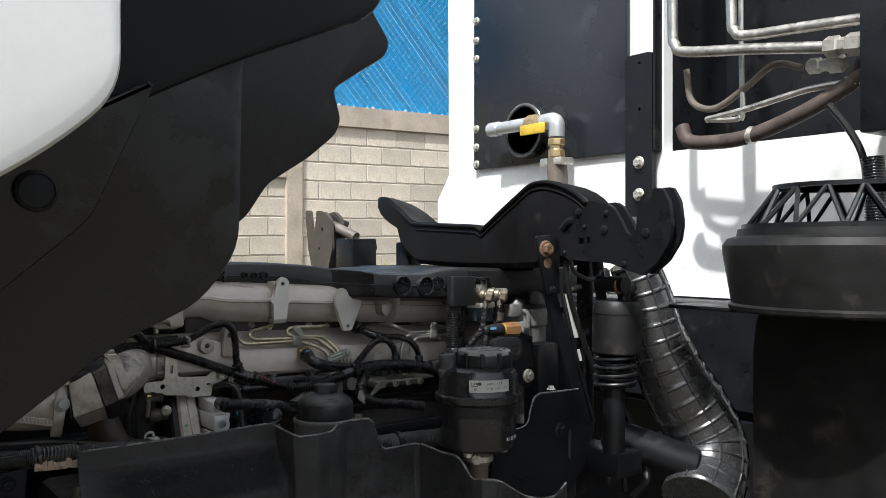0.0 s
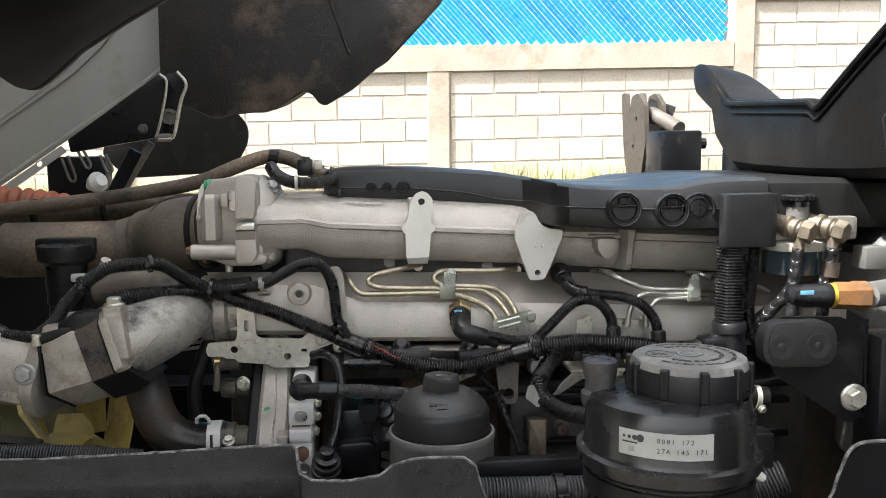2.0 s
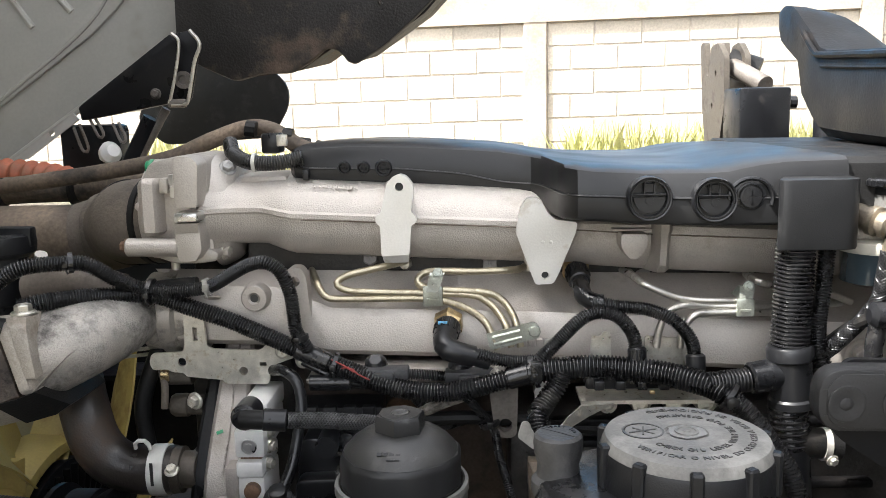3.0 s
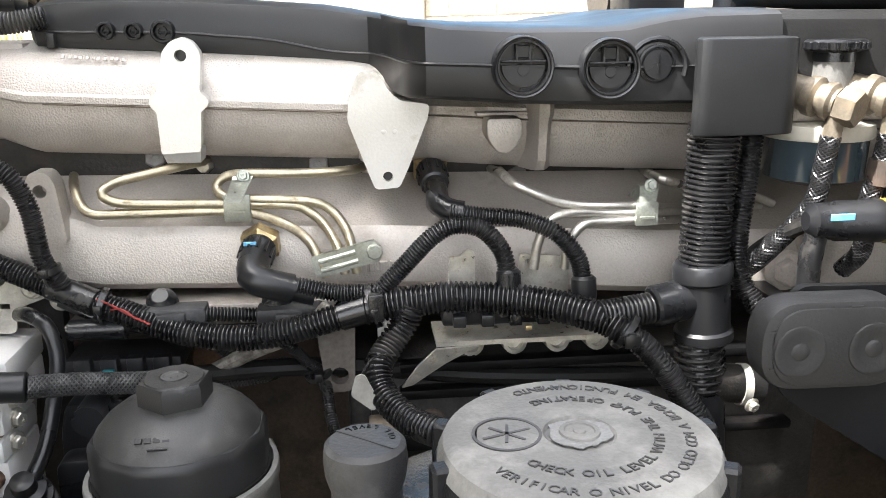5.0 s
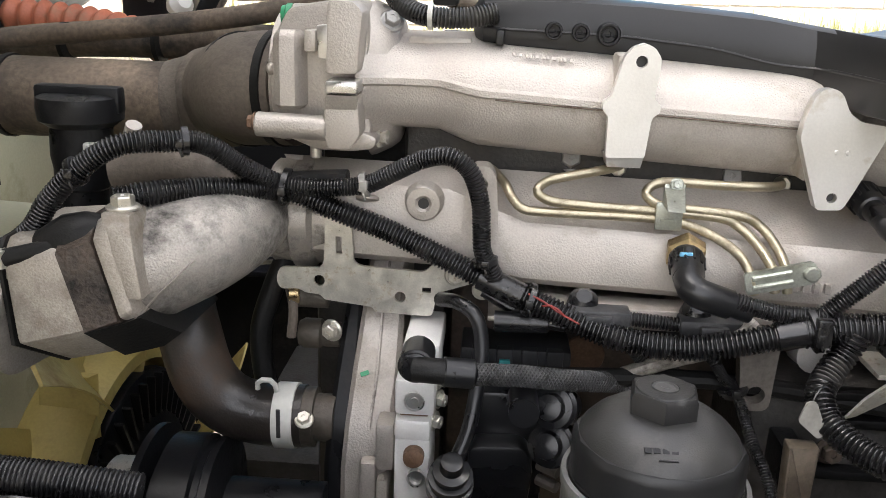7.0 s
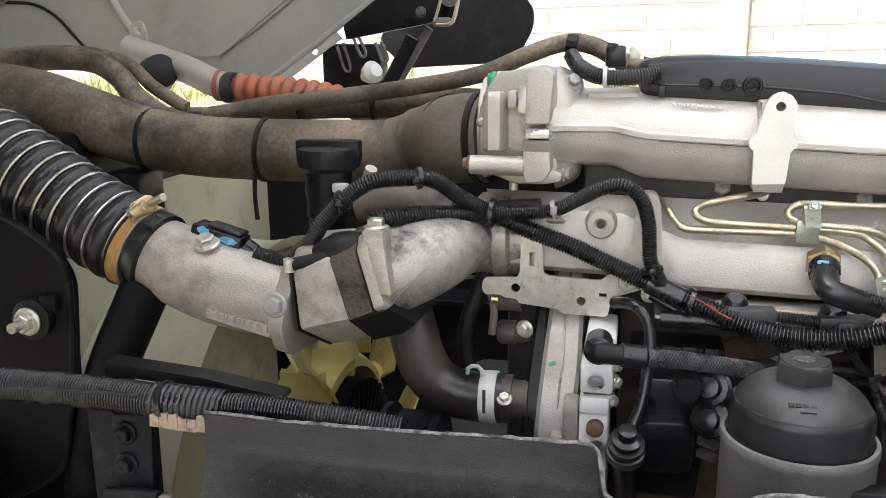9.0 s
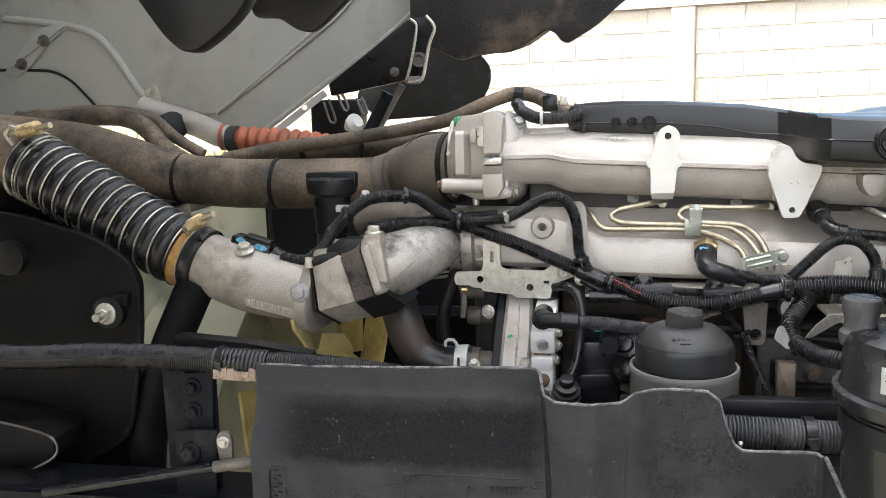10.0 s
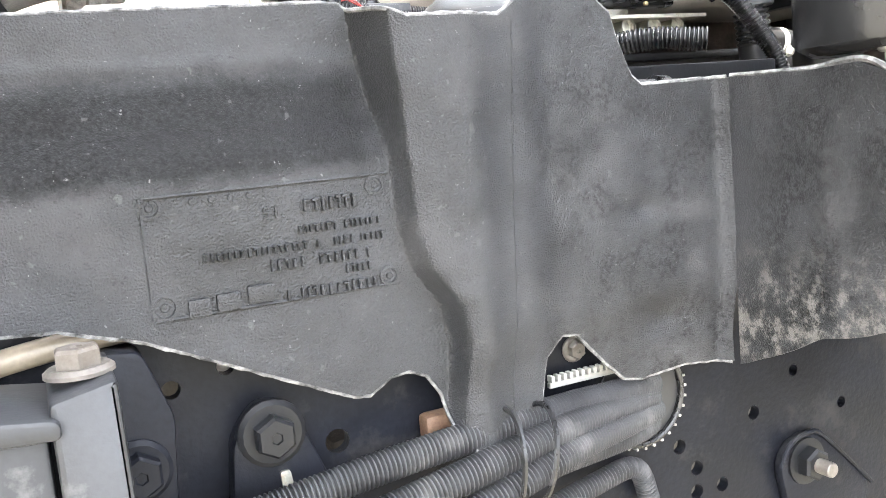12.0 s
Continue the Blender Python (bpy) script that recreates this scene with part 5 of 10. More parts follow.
    part("flange", lathe((0.4775, 1.60, 1.503), (1, 0, 0), [(0.050, 0), (0.052, 0.001), (0.052, 0.006), (0.048, 0.008), (0.046, 0.012)], 48), ALU, man)
    part("column", loft([[(0.4845 + e, 1.545, z), (0.487 + e, 1.531 + e, z), (0.493, 1.5255 + e, z), (0.504, 1.5255 + e, z), (0.509 - e, 1.531 + e, z), (0.511 - e, 1.545, z)] for z, e in ((1.486, 0.003), (1.489, 0.0), (1.537, 0.0), (1.541, 0.0015), (1.5435, 0.005))]), ALU, man)
    part("column", plate(rounded([(0.531, 1.566), (0.549, 1.566), (0.556, 1.559), (0.5525, 1.5155), (0.530, 1.5150)], 0.0035), 1.512, 1.545, (), "y", None, 0.0012), ALU, man)
    part("column", plate(rounded([(0.5285, 1.5005), (0.553, 1.5005), (0.5545, 1.471), (0.547, 1.4605), (0.531, 1.4605), (0.5275, 1.472)], 0.0035), 1.513, 1.545, (), "y", None, 0.0012), ALU, man)
    part("housing_block", box(0.5305, 0.5535, 1.506, 1.535, 1.5015, 1.5110, 0.0018), MACHINED, man, "bright machined block")
    part("block_foot", loft([[(0.530, 1.512, 1.490), (0.552, 1.512, 1.490), (0.552, 1.53, 1.490), (0.530, 1.53, 1.490)], [(0.5305, 1.5075, 1.5005), (0.5535, 1.5075, 1.5005), (0.5535, 1.53, 1.5005), (0.5305, 1.53, 1.5005)]]), ALU, man)
    part("lug", box(0.512, 0.5205, 1.522, 1.545, 1.529, 1.5445, 0.0015), ALU, man)
    part("lug_plate", plate(rounded([(0.5205, 1.548), (0.531, 1.5485), (0.530, 1.5235), (0.5215, 1.5245)], 0.0015), 1.5255, 1.545, (), "y", None, 0.001), MACHINED, man, "bright machined lug")
    part("round_boss", lathe((0.4835, 1.545, 1.514), (-0.3, -1, 0), [(0.006, -0.01), (0.005, 0.003), (0.003, 0.006), (0.001, 0.007)], 14), ALU, man)
    part("bolt_tube", rod((0.476, 1.520, 1.4755), (0.530, 1.520, 1.4745), 0.0092, 20, None, 0.0012), ALU, man)
    part("rusty_bolt", bolt((0.476, 1.520, 1.4765), (-1, 0, 0), 0.0055), RUSTY, man)
    part("bolt_tube", rod((0.495, 1.560, 1.5525), (0.532, 1.560, 1.554), 0.0092, 20, None, 0.002), ALU, man)
    part("green_plug", lathe((0.4955, 1.560, 1.5525), (-1, 0, 0), [(0.0090, 0), (0.0092, 0.001), (0.0092, 0.004), (0.008, 0.005), (0.0074, 0.008), (0.005, 0.0085)], 18), GREEN, man, "green protective ring")
    part("lower_web", plate(rounded([(0.478, 1.468), (0.556, 1.470), (0.565, 1.466), (0.562, 1.4575), (0.545, 1.455), (0.518, 1.455), (0.500, 1.462)], 0.004), 1.535, 1.62, (), "y", None, 0.003), ALU, man)
    part("small_bolt", lathe((0.5155, 1.545, 1.456), (0, 0, -1), [(0.0045, 0), (0.0045, 0.008), (0.003, 0.009)], 12), ZINC, man)
    part("side_bolt", bolt((0.563, 1.560, 1.4635), (1, -0.25, 0.0), 0.0062), ZINC, man)
    part("neck_collar", lathe((0.553, 1.60, 1.504), (1, 0, 0), [(0.062, 0), (0.061, 0.004), (0.055, 0.016), (0.050, 0.022), (0.046, 0.024)], 48), ALU, man)
    part("top_bolt", bolt((0.5695, 1.570, 1.5505), (0.2, -0.6, 0.5), 0.0065), GREY_CAST, man)
    part("top_ledge", box(0.583, 0.632, 1.565, 1.60, 1.533, 1.5415, 0.003), ALU, man)
    # two mounting tabs
    t1 = part("mounting_tab", plate(rounded([(0.739, 1.526), (0.741, 1.535), (0.747, 1.542), (0.755, 1.545), (0.762, 1.542), (0.767, 1.535), (0.767, 1.526), (0.7645, 1.507), (0.770, 1.502), (0.770, 1.497), (0.7645, 1.493), (0.762, 1.464), (0.734, 1.463), (0.7335, 1.493), (0.729, 1.497), (0.729, 1.503), (0.7345, 1.507)], 0.0022, 3), 1.518, 1.528, [ring(0.7535, 1.5322, 0.0042, 16)], "y"), TAB, man, "smooth bright cast tab with a hole")
    part("tab_foot", loft([[(0.734, 1.5185, 1.4645), (0.762, 1.5185, 1.4655), (0.762, 1.54, 1.4655), (0.734, 1.54, 1.4645)], [(0.7365, 1.5225, 1.4555), (0.7605, 1.5225, 1.4555), (0.7605, 1.545, 1.4555), (0.7365, 1.545, 1.4555)]]), TAB, t1)
    part("tab_back", box(0.738, 0.762, 1.5275, 1.56, 1.468, 1.536, 0.003), ALU, t1)
    # Solid black disc imitates shade inside the tab hole; likewise on the second tab.
    part("bore_shade", rod((0.7535, 1.5285, 1.5322), (0.7535, 1.524, 1.5322), 0.0043, 16), INK_AND_SHADE, t1)
    t2 = part("mounting_tab", plate(rounded([(0.874, 1.513), (0.878, 1.519), (0.887, 1.520), (0.893, 1.516), (0.899, 1.504), (0.907, 1.498), (0.928, 1.495), (0.927, 1.486), (0.912, 1.449), (0.905, 1.434), (0.887, 1.433), (0.882, 1.446), (0.868, 1.485), (0.870, 1.499)], 0.0032, 3), 1.512, 1.522, [ring(0.8965, 1.4425, 0.0037, 16)], "y"), TAB, man, "smooth bright cast tab with a hole")
    part("bore_shade", rod((0.8965, 1.5225, 1.4425), (0.8965, 1.518, 1.4425), 0.0038, 16), INK_AND_SHADE, t2)
    part("tab_back", box(0.876, 0.912, 1.5215, 1.555, 1.452, 1.500, 0.003), ALU, t2)
    for x in (0.8945, 0.9025):
        part("cast_dot", lathe((x, 1.512, 1.4755), (0, -1, 0), [(0.0019, 0), (0.0016, 0.0006), (0.0005, 0.0008)], 10), TAB, t2)


def build_cover():
    cov = thing("valve_cover", "long black plastic valve cover with round plugs", "valve cover", at=(1.0, 1.65, 1.5))
    secs = []
    for x, yf, zb, zt in ((0.630, 1.61, 1.549, 1.562), (0.634, 1.58, 1.541, 1.567), (0.640, 1.570, 1.538, 1.570), (0.66, 1.566, 1.5352, 1.572), (0.70, 1.566, 1.5330, 1.573), (0.765, 1.566, 1.5295, 1.571), (0.81, 1.565, 1.5262, 1.568), (0.852, 1.564, 1.5205, 1.565), (0.872, 1.562, 1.5185, 1.562), (0.886, 1.558, 1.5170, 1.5595), (0.896, 1.545, 1.5110, 1.558), (0.902, 1.518, 1.5050, 1.5565), (0.906, 1.492, 1.5040, 1.5555), (0.911, 1.464, 1.5045, 1.5545), (0.921, 1.450, 1.5048, 1.5535), (0.935, 1.448, 1.504, 1.5515), (0.98, 1.447, 1.5005, 1.549), (1.037, 1.447, 1.4985, 1.5485), (1.056, 1.447, 1.498, 1.5495), (1.070, 1.447, 1.498, 1.5525), (1.085, 1.447, 1.498, 1.5552), (1.107, 1.447, 1.498, 1.5575), (1.16, 1.447, 1.498, 1.5585)):
        lip = 0.27 * (zt - zb)
        secs.append([(x, 1.90, zb), (x, yf + 0.014, zb - 0.001), (x, yf + 0.004, zb), (x, yf + 0.001, zb + 0.0025), (x, yf - 0.001, zb + lip), (x, yf + 0.001, zb + 2.1 * lip), (x, yf + 0.003, zt - 0.009), (x, yf + 0.006, zt - 0.003), (x, yf + 0.013, zt), (x, yf + 0.06, zt + 0.0015), (x, 1.72, zt + 0.001), (x, 1.90, zt - 0.004)])
    part("cover_body", loft(secs), COVER, cov)
    part("rear_cover", soften(loft([[(x, 1.90, zb), (x, 1.456, zb), (x, 1.4535, zb + 0.02), (x, 1.456, zt - 0.006), (x, 1.466, zt), (x, 1.90, zt)] for x, zb, zt in ((1.1605, 1.499, 1.5580), (1.35, 1.496, 1.5565), (1.62, 1.492, 1.5525))]), 0.002), RUBBER, cov, "matt black rear section")
    part("seam", tube([(0.640, 1.569, 1.5495), (0.662, 1.5645, 1.5485), (0.702, 1.5645, 1.5478), (0.747, 1.5645, 1.5465), (0.774, 1.5645, 1.5442), (0.813, 1.5635, 1.5403), (0.852, 1.5625, 1.5322), (0.872, 1.5605, 1.530), (0.886, 1.5565, 1.5295), (0.8955, 1.544, 1.529), (0.9015, 1.517, 1.5285), (0.9055, 1.491, 1.528), (0.9105, 1.463, 1.5278), (0.9205, 1.449, 1.5275), (0.935, 1.447, 1.527), (0.964, 1.446, 1.5258)], 0.0013, 6), COVER, cov)
    part("seam", tube([(1.0, 1.4462, 1.5243), (1.024, 1.4462, 1.5235)], 0.0016, 6), COVER, cov)
    part("seam", tube([(1.058, 1.4462, 1.5225), (1.10, 1.4462, 1.523)], 0.0009, 6), COVER, cov)
    # two large round plugs, each a ring with a half disc and a webbed upper half
    for x, z, r in ((0.983, 1.5248, 0.0200), (1.0405, 1.5228, 0.0198)):
        y = 1.447
        plug = part("plug", lathe((x, y, z), (0, -1, 0), [(r, -0.004), (r, 0.0085), (r * 0.955, 0.010), (r * 0.90, 0.0095), (r * 0.885, 0.0075), (r * 0.86, 0.0075), (r * 0.845, 0.009), (r * 0.80, 0.009), (r * 0.785, 0.001), (r * 0.1, 0.001)], 44), SATIN, cov, "ribbed black round plug")
        half = [(x + r * 0.70 * math.cos(a), z + r * 0.06 + r * 0.70 * math.sin(a)) for a in [math.pi + math.pi * i / 16 for i in range(17)]]
        part("half_disc", plate(half, y - 0.0065, y - 0.002, (), "y"), SATIN, plug)
        part("centre_mark", lathe((x, y - 0.0064, z - r * 0.10), (0, -1, 0), [(r * 0.19, 0), (r * 0.18, 0.0006), (r * 0.05, 0.0006)], 20), SATIN, plug)
        part("web", box(x - r * 0.74, x + r * 0.74, y - 0.008, y - 0.001, z + 0.15 * r, z + 0.22 * r, 0.0004, 1), SATIN, plug)
        for dx in (-0.22, 0.22):
            part("web", box(x + dx * r - 0.0008, x + dx * r + 0.0008, y - 0.0078, y - 0.001, z + 0.2 * r, z + 0.72 * r, 0.0003, 1), SATIN, plug)
        part("web", box(x - 0.2 * r, x + 0.2 * r, y - 0.006, y - 0.001, z + 0.28 * r, z + 0.68 * r, 0.0006, 1), SATIN, plug)
    small = part("plug", lathe((1.0735, 1.447, 1.5245), (0, -1, 0), [(0.0128, -0.002), (0.0126, 0.0015), (0.0112, 0.0018), (0.0108, 0.0002), (0.0098, 0.0002), (0.0094, 0.003), (0.002, 0.0034)], 30), SATIN, cov, "small black round plug")
    part("web", box(1.0729, 1.0741, 1.4428, 1.4445, 1.5185, 1.5315, 0.0003, 1), SATIN, small)
    part("ear", tube([(1.0735 + 0.0195 * math.cos(a), 1.4452, 1.5225 + 0.0185 * math.sin(a)) for a in [radians(196 - 214 * i / 14) for i in range(15)]], 0.0021, 8), SATIN, cov)
    for x, z, r in ((0.6930, 1.5490, 0.0066), (0.7130, 1.5485, 0.0066), (0.7340, 1.5480, 0.0088)):
        part("socket", lathe((x, 1.566, z), (0, -1, 0), [(r, -0.002), (r, 0.006), (r * 0.9, 0.0075), (r * 0.74, 0.0075), (r * 0.68, 0.0005)], 24), PLASTIC, cov)
        part("socket_floor", rod((x, 1.5665, z), (x, 1.5645, z), r * 0.66, 16), INK_AND_SHADE, cov)
        part("inner_ring", lathe((x - r * 0.1, 1.566, z), (0, -1, 0), [(r * 0.45, 0), (r * 0.45, 0.004), (r * 0.3, 0.004), (r * 0.28, 0.0)], 16), PLASTIC, cov)
    part("end_step", box(0.650, 0.656, 1.560, 1.572, 1.537, 1.548, 0.001), COVER, cov)


def build_breather():
    br = thing("breather", "black plastic breather box with a corrugated drain tube", "breather", at=(1.12, 1.44, 1.3))
    part("box", soften(plate(rounded([(1.0865, 1.416), (1.159, 1.416), (1.168, 1.50), (1.126, 1.50)], 0.013, 8), 1.480, 1.5415, (), "z"), 0.003), BREATHER, br)
    part("tube", corrugated([(1.1115, 1.436, 1.486), (1.111, 1.436, 1.44), (1.1095, 1.434, 1.388)], 0.0172, 0.0048, 0.0018, 24), CONDUIT, br)
    part("small_tube", corrugated([(1.141, 1.440, 1.484), (1.139, 1.441, 1.44), (1.137, 1.442, 1.405), (1.140, 1.441, 1.378), (1.150, 1.432, 1.358), (1.166, 1.42, 1.345)], 0.0076, 0.0034, 0.0011, 12), CONDUIT, br)
    part("tee", lathe((1.1085, 1.432, 1.392), (0.08, 0, -1), [(0.0185, 0), (0.0205, 0.003), (0.0205, 0.012), (0.0185, 0.014), (0.0185, 0.048), (0.0205, 0.05), (0.0205, 0.056), (0.0185, 0.058)], 26), SATIN, br)
    part("tee_branch", rod((1.104, 1.432, 1.366), (1.072, 1.427, 1.362), 0.0145, 20, None, 0.002), SATIN, br)
    part("branch_tube", corrugated([(1.07, 1.425, 1.362), (1.05, 1.422, 1.3605), (1.034, 1.42, 1.3595)], 0.011, 0.0042, 0.0013, 16), CONDUIT, br)
    part("lower_tube", corrugated([(1.109, 1.432, 1.336), (1.112, 1.432, 1.316), (1.114, 1.432, 1.296)], 0.0178, 0.0075, 0.002, 22), CONDUIT, br)
    part("lower_pipe", rod((1.114, 1.432, 1.30), (1.121, 1.432, 1.20), 0.0165, 20), SATIN, br)
    part("side_stub", rod((1.112, 1.43, 1.303), (1.156, 1.43, 1.297), 0.014, 18), RUBBER, br)
    part("hose_clamp", band((1.143, 1.43, 1.2985), (1, 0, -0.1), 0.0142, 0.006, 0.001), TOOTH, br)
    part("clamp_screw", bolt((1.146, 1.418, 1.288), (0.3, -1, -0.3), 0.004), ZINC, br)


def build_fuel_lines():
    fl = thing("fuel_lines", "golden zinc-plated injector pipes bent in parallel", "fuel lines", at=(0.85, 1.5, 1.38))
    y = 1.497
    for pts in (
        [(0.7584, 1.6, 1.4452), (0.7465, 1.552, 1.4495), (0.7151, 1.539, 1.4447), (0.6963, 1.533, 1.441), (0.6868, 1.524, 1.4352), (0.6931, 1.524, 1.4289), (0.7098, 1.524, 1.4258), (0.7673, 1.524, 1.4237), (0.8216, 1.524, 1.4211), (0.8384, 1.5232, 1.4144), (0.8506, 1.5135, 1.4035), (0.8581, 1.4992, 1.3913), (0.862, 1.497, 1.374)],
        [(0.8843, 1.6, 1.4376), (0.8697, 1.547, 1.4422), (0.83, 1.537, 1.4426), (0.7882, 1.534, 1.4441), (0.7736, 1.533, 1.4415), (0.7684, 1.53, 1.4342), (0.7777, 1.524, 1.4284), (0.7986, 1.524, 1.4263), (0.8384, 1.524, 1.4231), (0.854, 1.5236, 1.4154), (0.8639, 1.5135, 1.4035), (0.8681, 1.4992, 1.3913), (0.871, 1.497, 1.374)],
        [(0.6455, 1.6, 1.4387), (0.6609, 1.547, 1.4364), (0.6691, 1.53, 1.4263), (0.6774, 1.524, 1.42), (0.6941, 1.524, 1.4184), (0.7756, 1.524, 1.4179), (0.8008, 1.5231, 1.414), (0.8217, 1.5173, 1.4066), (0.8361, 1.5055, 1.3976), (0.843, 1.497, 1.386), (0.848, 1.497, 1.372)],
    ):
        part("pipe", tube(pts, 0.0037, 14, 0.003), PIPE, fl)
    for pts in (
        [(0.9841, 1.6, 1.4311), (0.982, 1.515, 1.4415), (0.9836, 1.479, 1.4418), (0.998, 1.473, 1.4347), (1.0258, 1.473, 1.4256), (1.0747, 1.473, 1.4227), (1.117, 1.5038, 1.4126), (1.19, 1.52, 1.408)],
        [(0.9979, 1.469, 1.38), (1.0008, 1.469, 1.3992), (1.0085, 1.469, 1.4146), (1.02, 1.469, 1.4198), (1.046, 1.473, 1.4188), (1.0843, 1.473, 1.4174), (1.13, 1.51, 1.409)],
        [(1.02, 1.467, 1.38), (1.0219, 1.467, 1.3973), (1.0315, 1.467, 1.4107), (1.0449, 1.469, 1.4131), (1.0872, 1.473, 1.4121), (1.13, 1.51, 1.402)],
        [(1.1176, 1.6, 1.4257), (1.095, 1.4898, 1.4394), (1.1278, 1.5047, 1.4286), (1.17, 1.505, 1.422), (1.195, 1.51, 1.412)],
    ):
        part("pipe", tube(pts, 0.0035, 14, 0.003), STEEL, fl, "bright steel injector pipe")
    for x, z in ((0.752, 1.444), (0.882, 1.438), (0.989, 1.429), (1.118, 1.423)):
        part("union_nut", lathe((x, 1.574, z), (0.25, 1, 0), [(0.0055, 0), (0.0065, 0.002), (0.0065, 0.011), (0.0055, 0.013)], 8), ZINC, fl)
    for x, z, s, y in ((0.7845, 1.4215, 1.04, 1.525), (1.079, 1.4185, 0.87, 1.473)):
        clip = part("clip", box(x - 0.0095 * s, x + 0.0095 * s, y - 0.0085, y - 0.0055, z - 0.010 * s, z + 0.010 * s, 0.001), CLIP_ZINC, fl, "zinc pipe clip")
        part("clip_slot", box(x - 0.006 * s, x + 0.006 * s, y - 0.0095, y - 0.0083, z - 0.004, z - 0.0015, 0.0004, 1), CLIP_ZINC, clip)
        part("clip_arm", loft([[(x - 0.006, y - 0.008, z + 0.009 * s), (x + 0.006, y - 0.008, z + 0.009 * s), (x + 0.006, 1.493, z + 0.009 * s), (x - 0.006, 1.493, z + 0.009 * s)], [(x - 0.003, y + 0.003, z + 0.021 * s), (x + 0.012, y + 0.003, z + 0.021 * s), (x + 0.012, y + 0.008, z + 0.021 * s), (x - 0.003, y + 0.008, z + 0.021 * s)]]), CLIP_ZINC, clip)
        part("clip_bolt", bolt((x + 0.005, y + 0.0015, z + 0.0215 * s), (0, -1, 0.3), 0.0035), CLIP_ZINC, clip)
    # slanting clamp with a slotted screw
    m = Matrix.Translation((0.8615, 1.4945, 1.3855)) @ Matrix.Rotation(radians(-14), 4, "Y")
    clamp = part("clamp", moved(plate(rounded([(-0.023, -0.0085), (0.026, -0.0085), (0.030, 0), (0.026, 0.0085), (-0.023, 0.0085)], 0.003), -0.0015, 0.0015, (), "y"), m), CLIP_ZINC, fl, "zinc clamp plate with slotted screw")
    for dz in (-0.0035, 0.0035):
        part("clamp_ridge", moved(rod((-0.018, -0.002, dz), (0.010, -0.002, dz), 0.0019, 8), m), CLIP_ZINC, clamp)
    part("screw", moved(lathe((0.0235, -0.0015, 0), (0, -1, 0), [(0.0062, 0), (0.0062, 0.003), (0.005, 0.004)], 8), m), CLIP_ZINC, clamp)


build_block()
build_manifold()
build_cover()
build_breather()
build_fuel_lines()


# ---- sensors, looms and the perforated plate on the engine ----
def connector(parent, base, axis, r, label, ring_mat=BRASS):
    """A round black plug on a threaded sensor."""
    a = Vector(axis).normalized()
    b = Vector(base)
    c = part("connector", lathe(b + a * 0.007, a, [(r * 0.95, 0), (r * 1.02, 0.002), (r * 1.02, 0.006), (r * 0.92, 0.008), (r * 0.92, 0.02), (r * 0.85, 0.026), (r * 0.5, 0.029)], 24), SATIN, parent, label)
    u = a.orthogonal().normalized()
    for k in range(12):
        q = Matrix.Rotation(k * math.pi / 6, 3, a) @ u
        part("grip_rib", rod(b + a * 0.010 + q * r * 0.97, b + a * 0.025 + q * r * 0.93, 0.0012, 6), SATIN, c)
    part("hex", lathe(b, a, [(r * 1.22, -0.004), (r * 1.22, 0.005), (r * 1.0, 0.008)], 6), ring_mat, c)
    return c


def build_sensors():
    s1 = thing("pressure_sensor", "brass pressure sensor with an angled black plug", "sensor", group="engine sensors", at=(0.805, 1.49, 1.41))
    c = connector(s1, (0.8005, 1.500, 1.3990), (-0.1, -0.92, -0.24), 0.0125, "black plug with blue paint marks")
    part("plug_elbow", tube([(0.7975, 1.470, 1.3915), (0.7968, 1.462, 1.3885), (0.800, 1.456, 1.385), (0.812, 1.4565, 1.3805), (0.824, 1.459, 1.3765)], 0.0105, 18), SATIN, s1)
    part("plug_nose", tube([(0.820, 1.459, 1.378), (0.830, 1.46, 1.3745), (0.840, 1.46, 1.3715)], 0.0085, 14), SATIN, s1)
    part("paint_mark", box(0.791, 0.800, 1.4755, 1.4775, 1.4035, 1.4065, 0.0004, 1), BLUE_PAINT, c)
    part("conduit", corrugated([(0.8287, 1.4563, 1.3792), (0.853, 1.4544, 1.3739), (0.8724, 1.4524, 1.3734), (0.887, 1.4505, 1.3744)], 0.0064, 0.003, 0.0011, 12), CONDUIT, s1)
    s2 = thing("temperature_sensor", "black plugged temperature sensor below the manifold", "sensor", group="engine sensors", at=(0.93, 1.5, 1.45))
    connector(s2, (0.9315, 1.556, 1.4405), (0.02, -0.97, -0.22), 0.0122, "black ribbed plug", BRASS)
    part("plug_elbow", tube([(0.932, 1.526, 1.4335), (0.9315, 1.50, 1.430), (0.931, 1.486, 1.427), (0.938, 1.478, 1.4235), (0.948, 1.475, 1.422)], 0.0085, 14), SATIN, s2)
    part("conduit", corrugated([(0.938, 1.474, 1.4235), (0.961, 1.471, 1.420), (0.988, 1.465, 1.418), (1.010, 1.456, 1.410), (1.025, 1.452, 1.393), (1.030, 1.451, 1.374)], 0.0066, 0.003, 0.0011, 12), CONDUIT, s2)
    part("end_boot", rod((1.030, 1.451, 1.379), (1.0305, 1.449, 1.361), 0.0090, 16, None, 0.002), SATIN, s2)
    scale_from_view(s1, (0.82, 0.90, 1.57), 1.03)


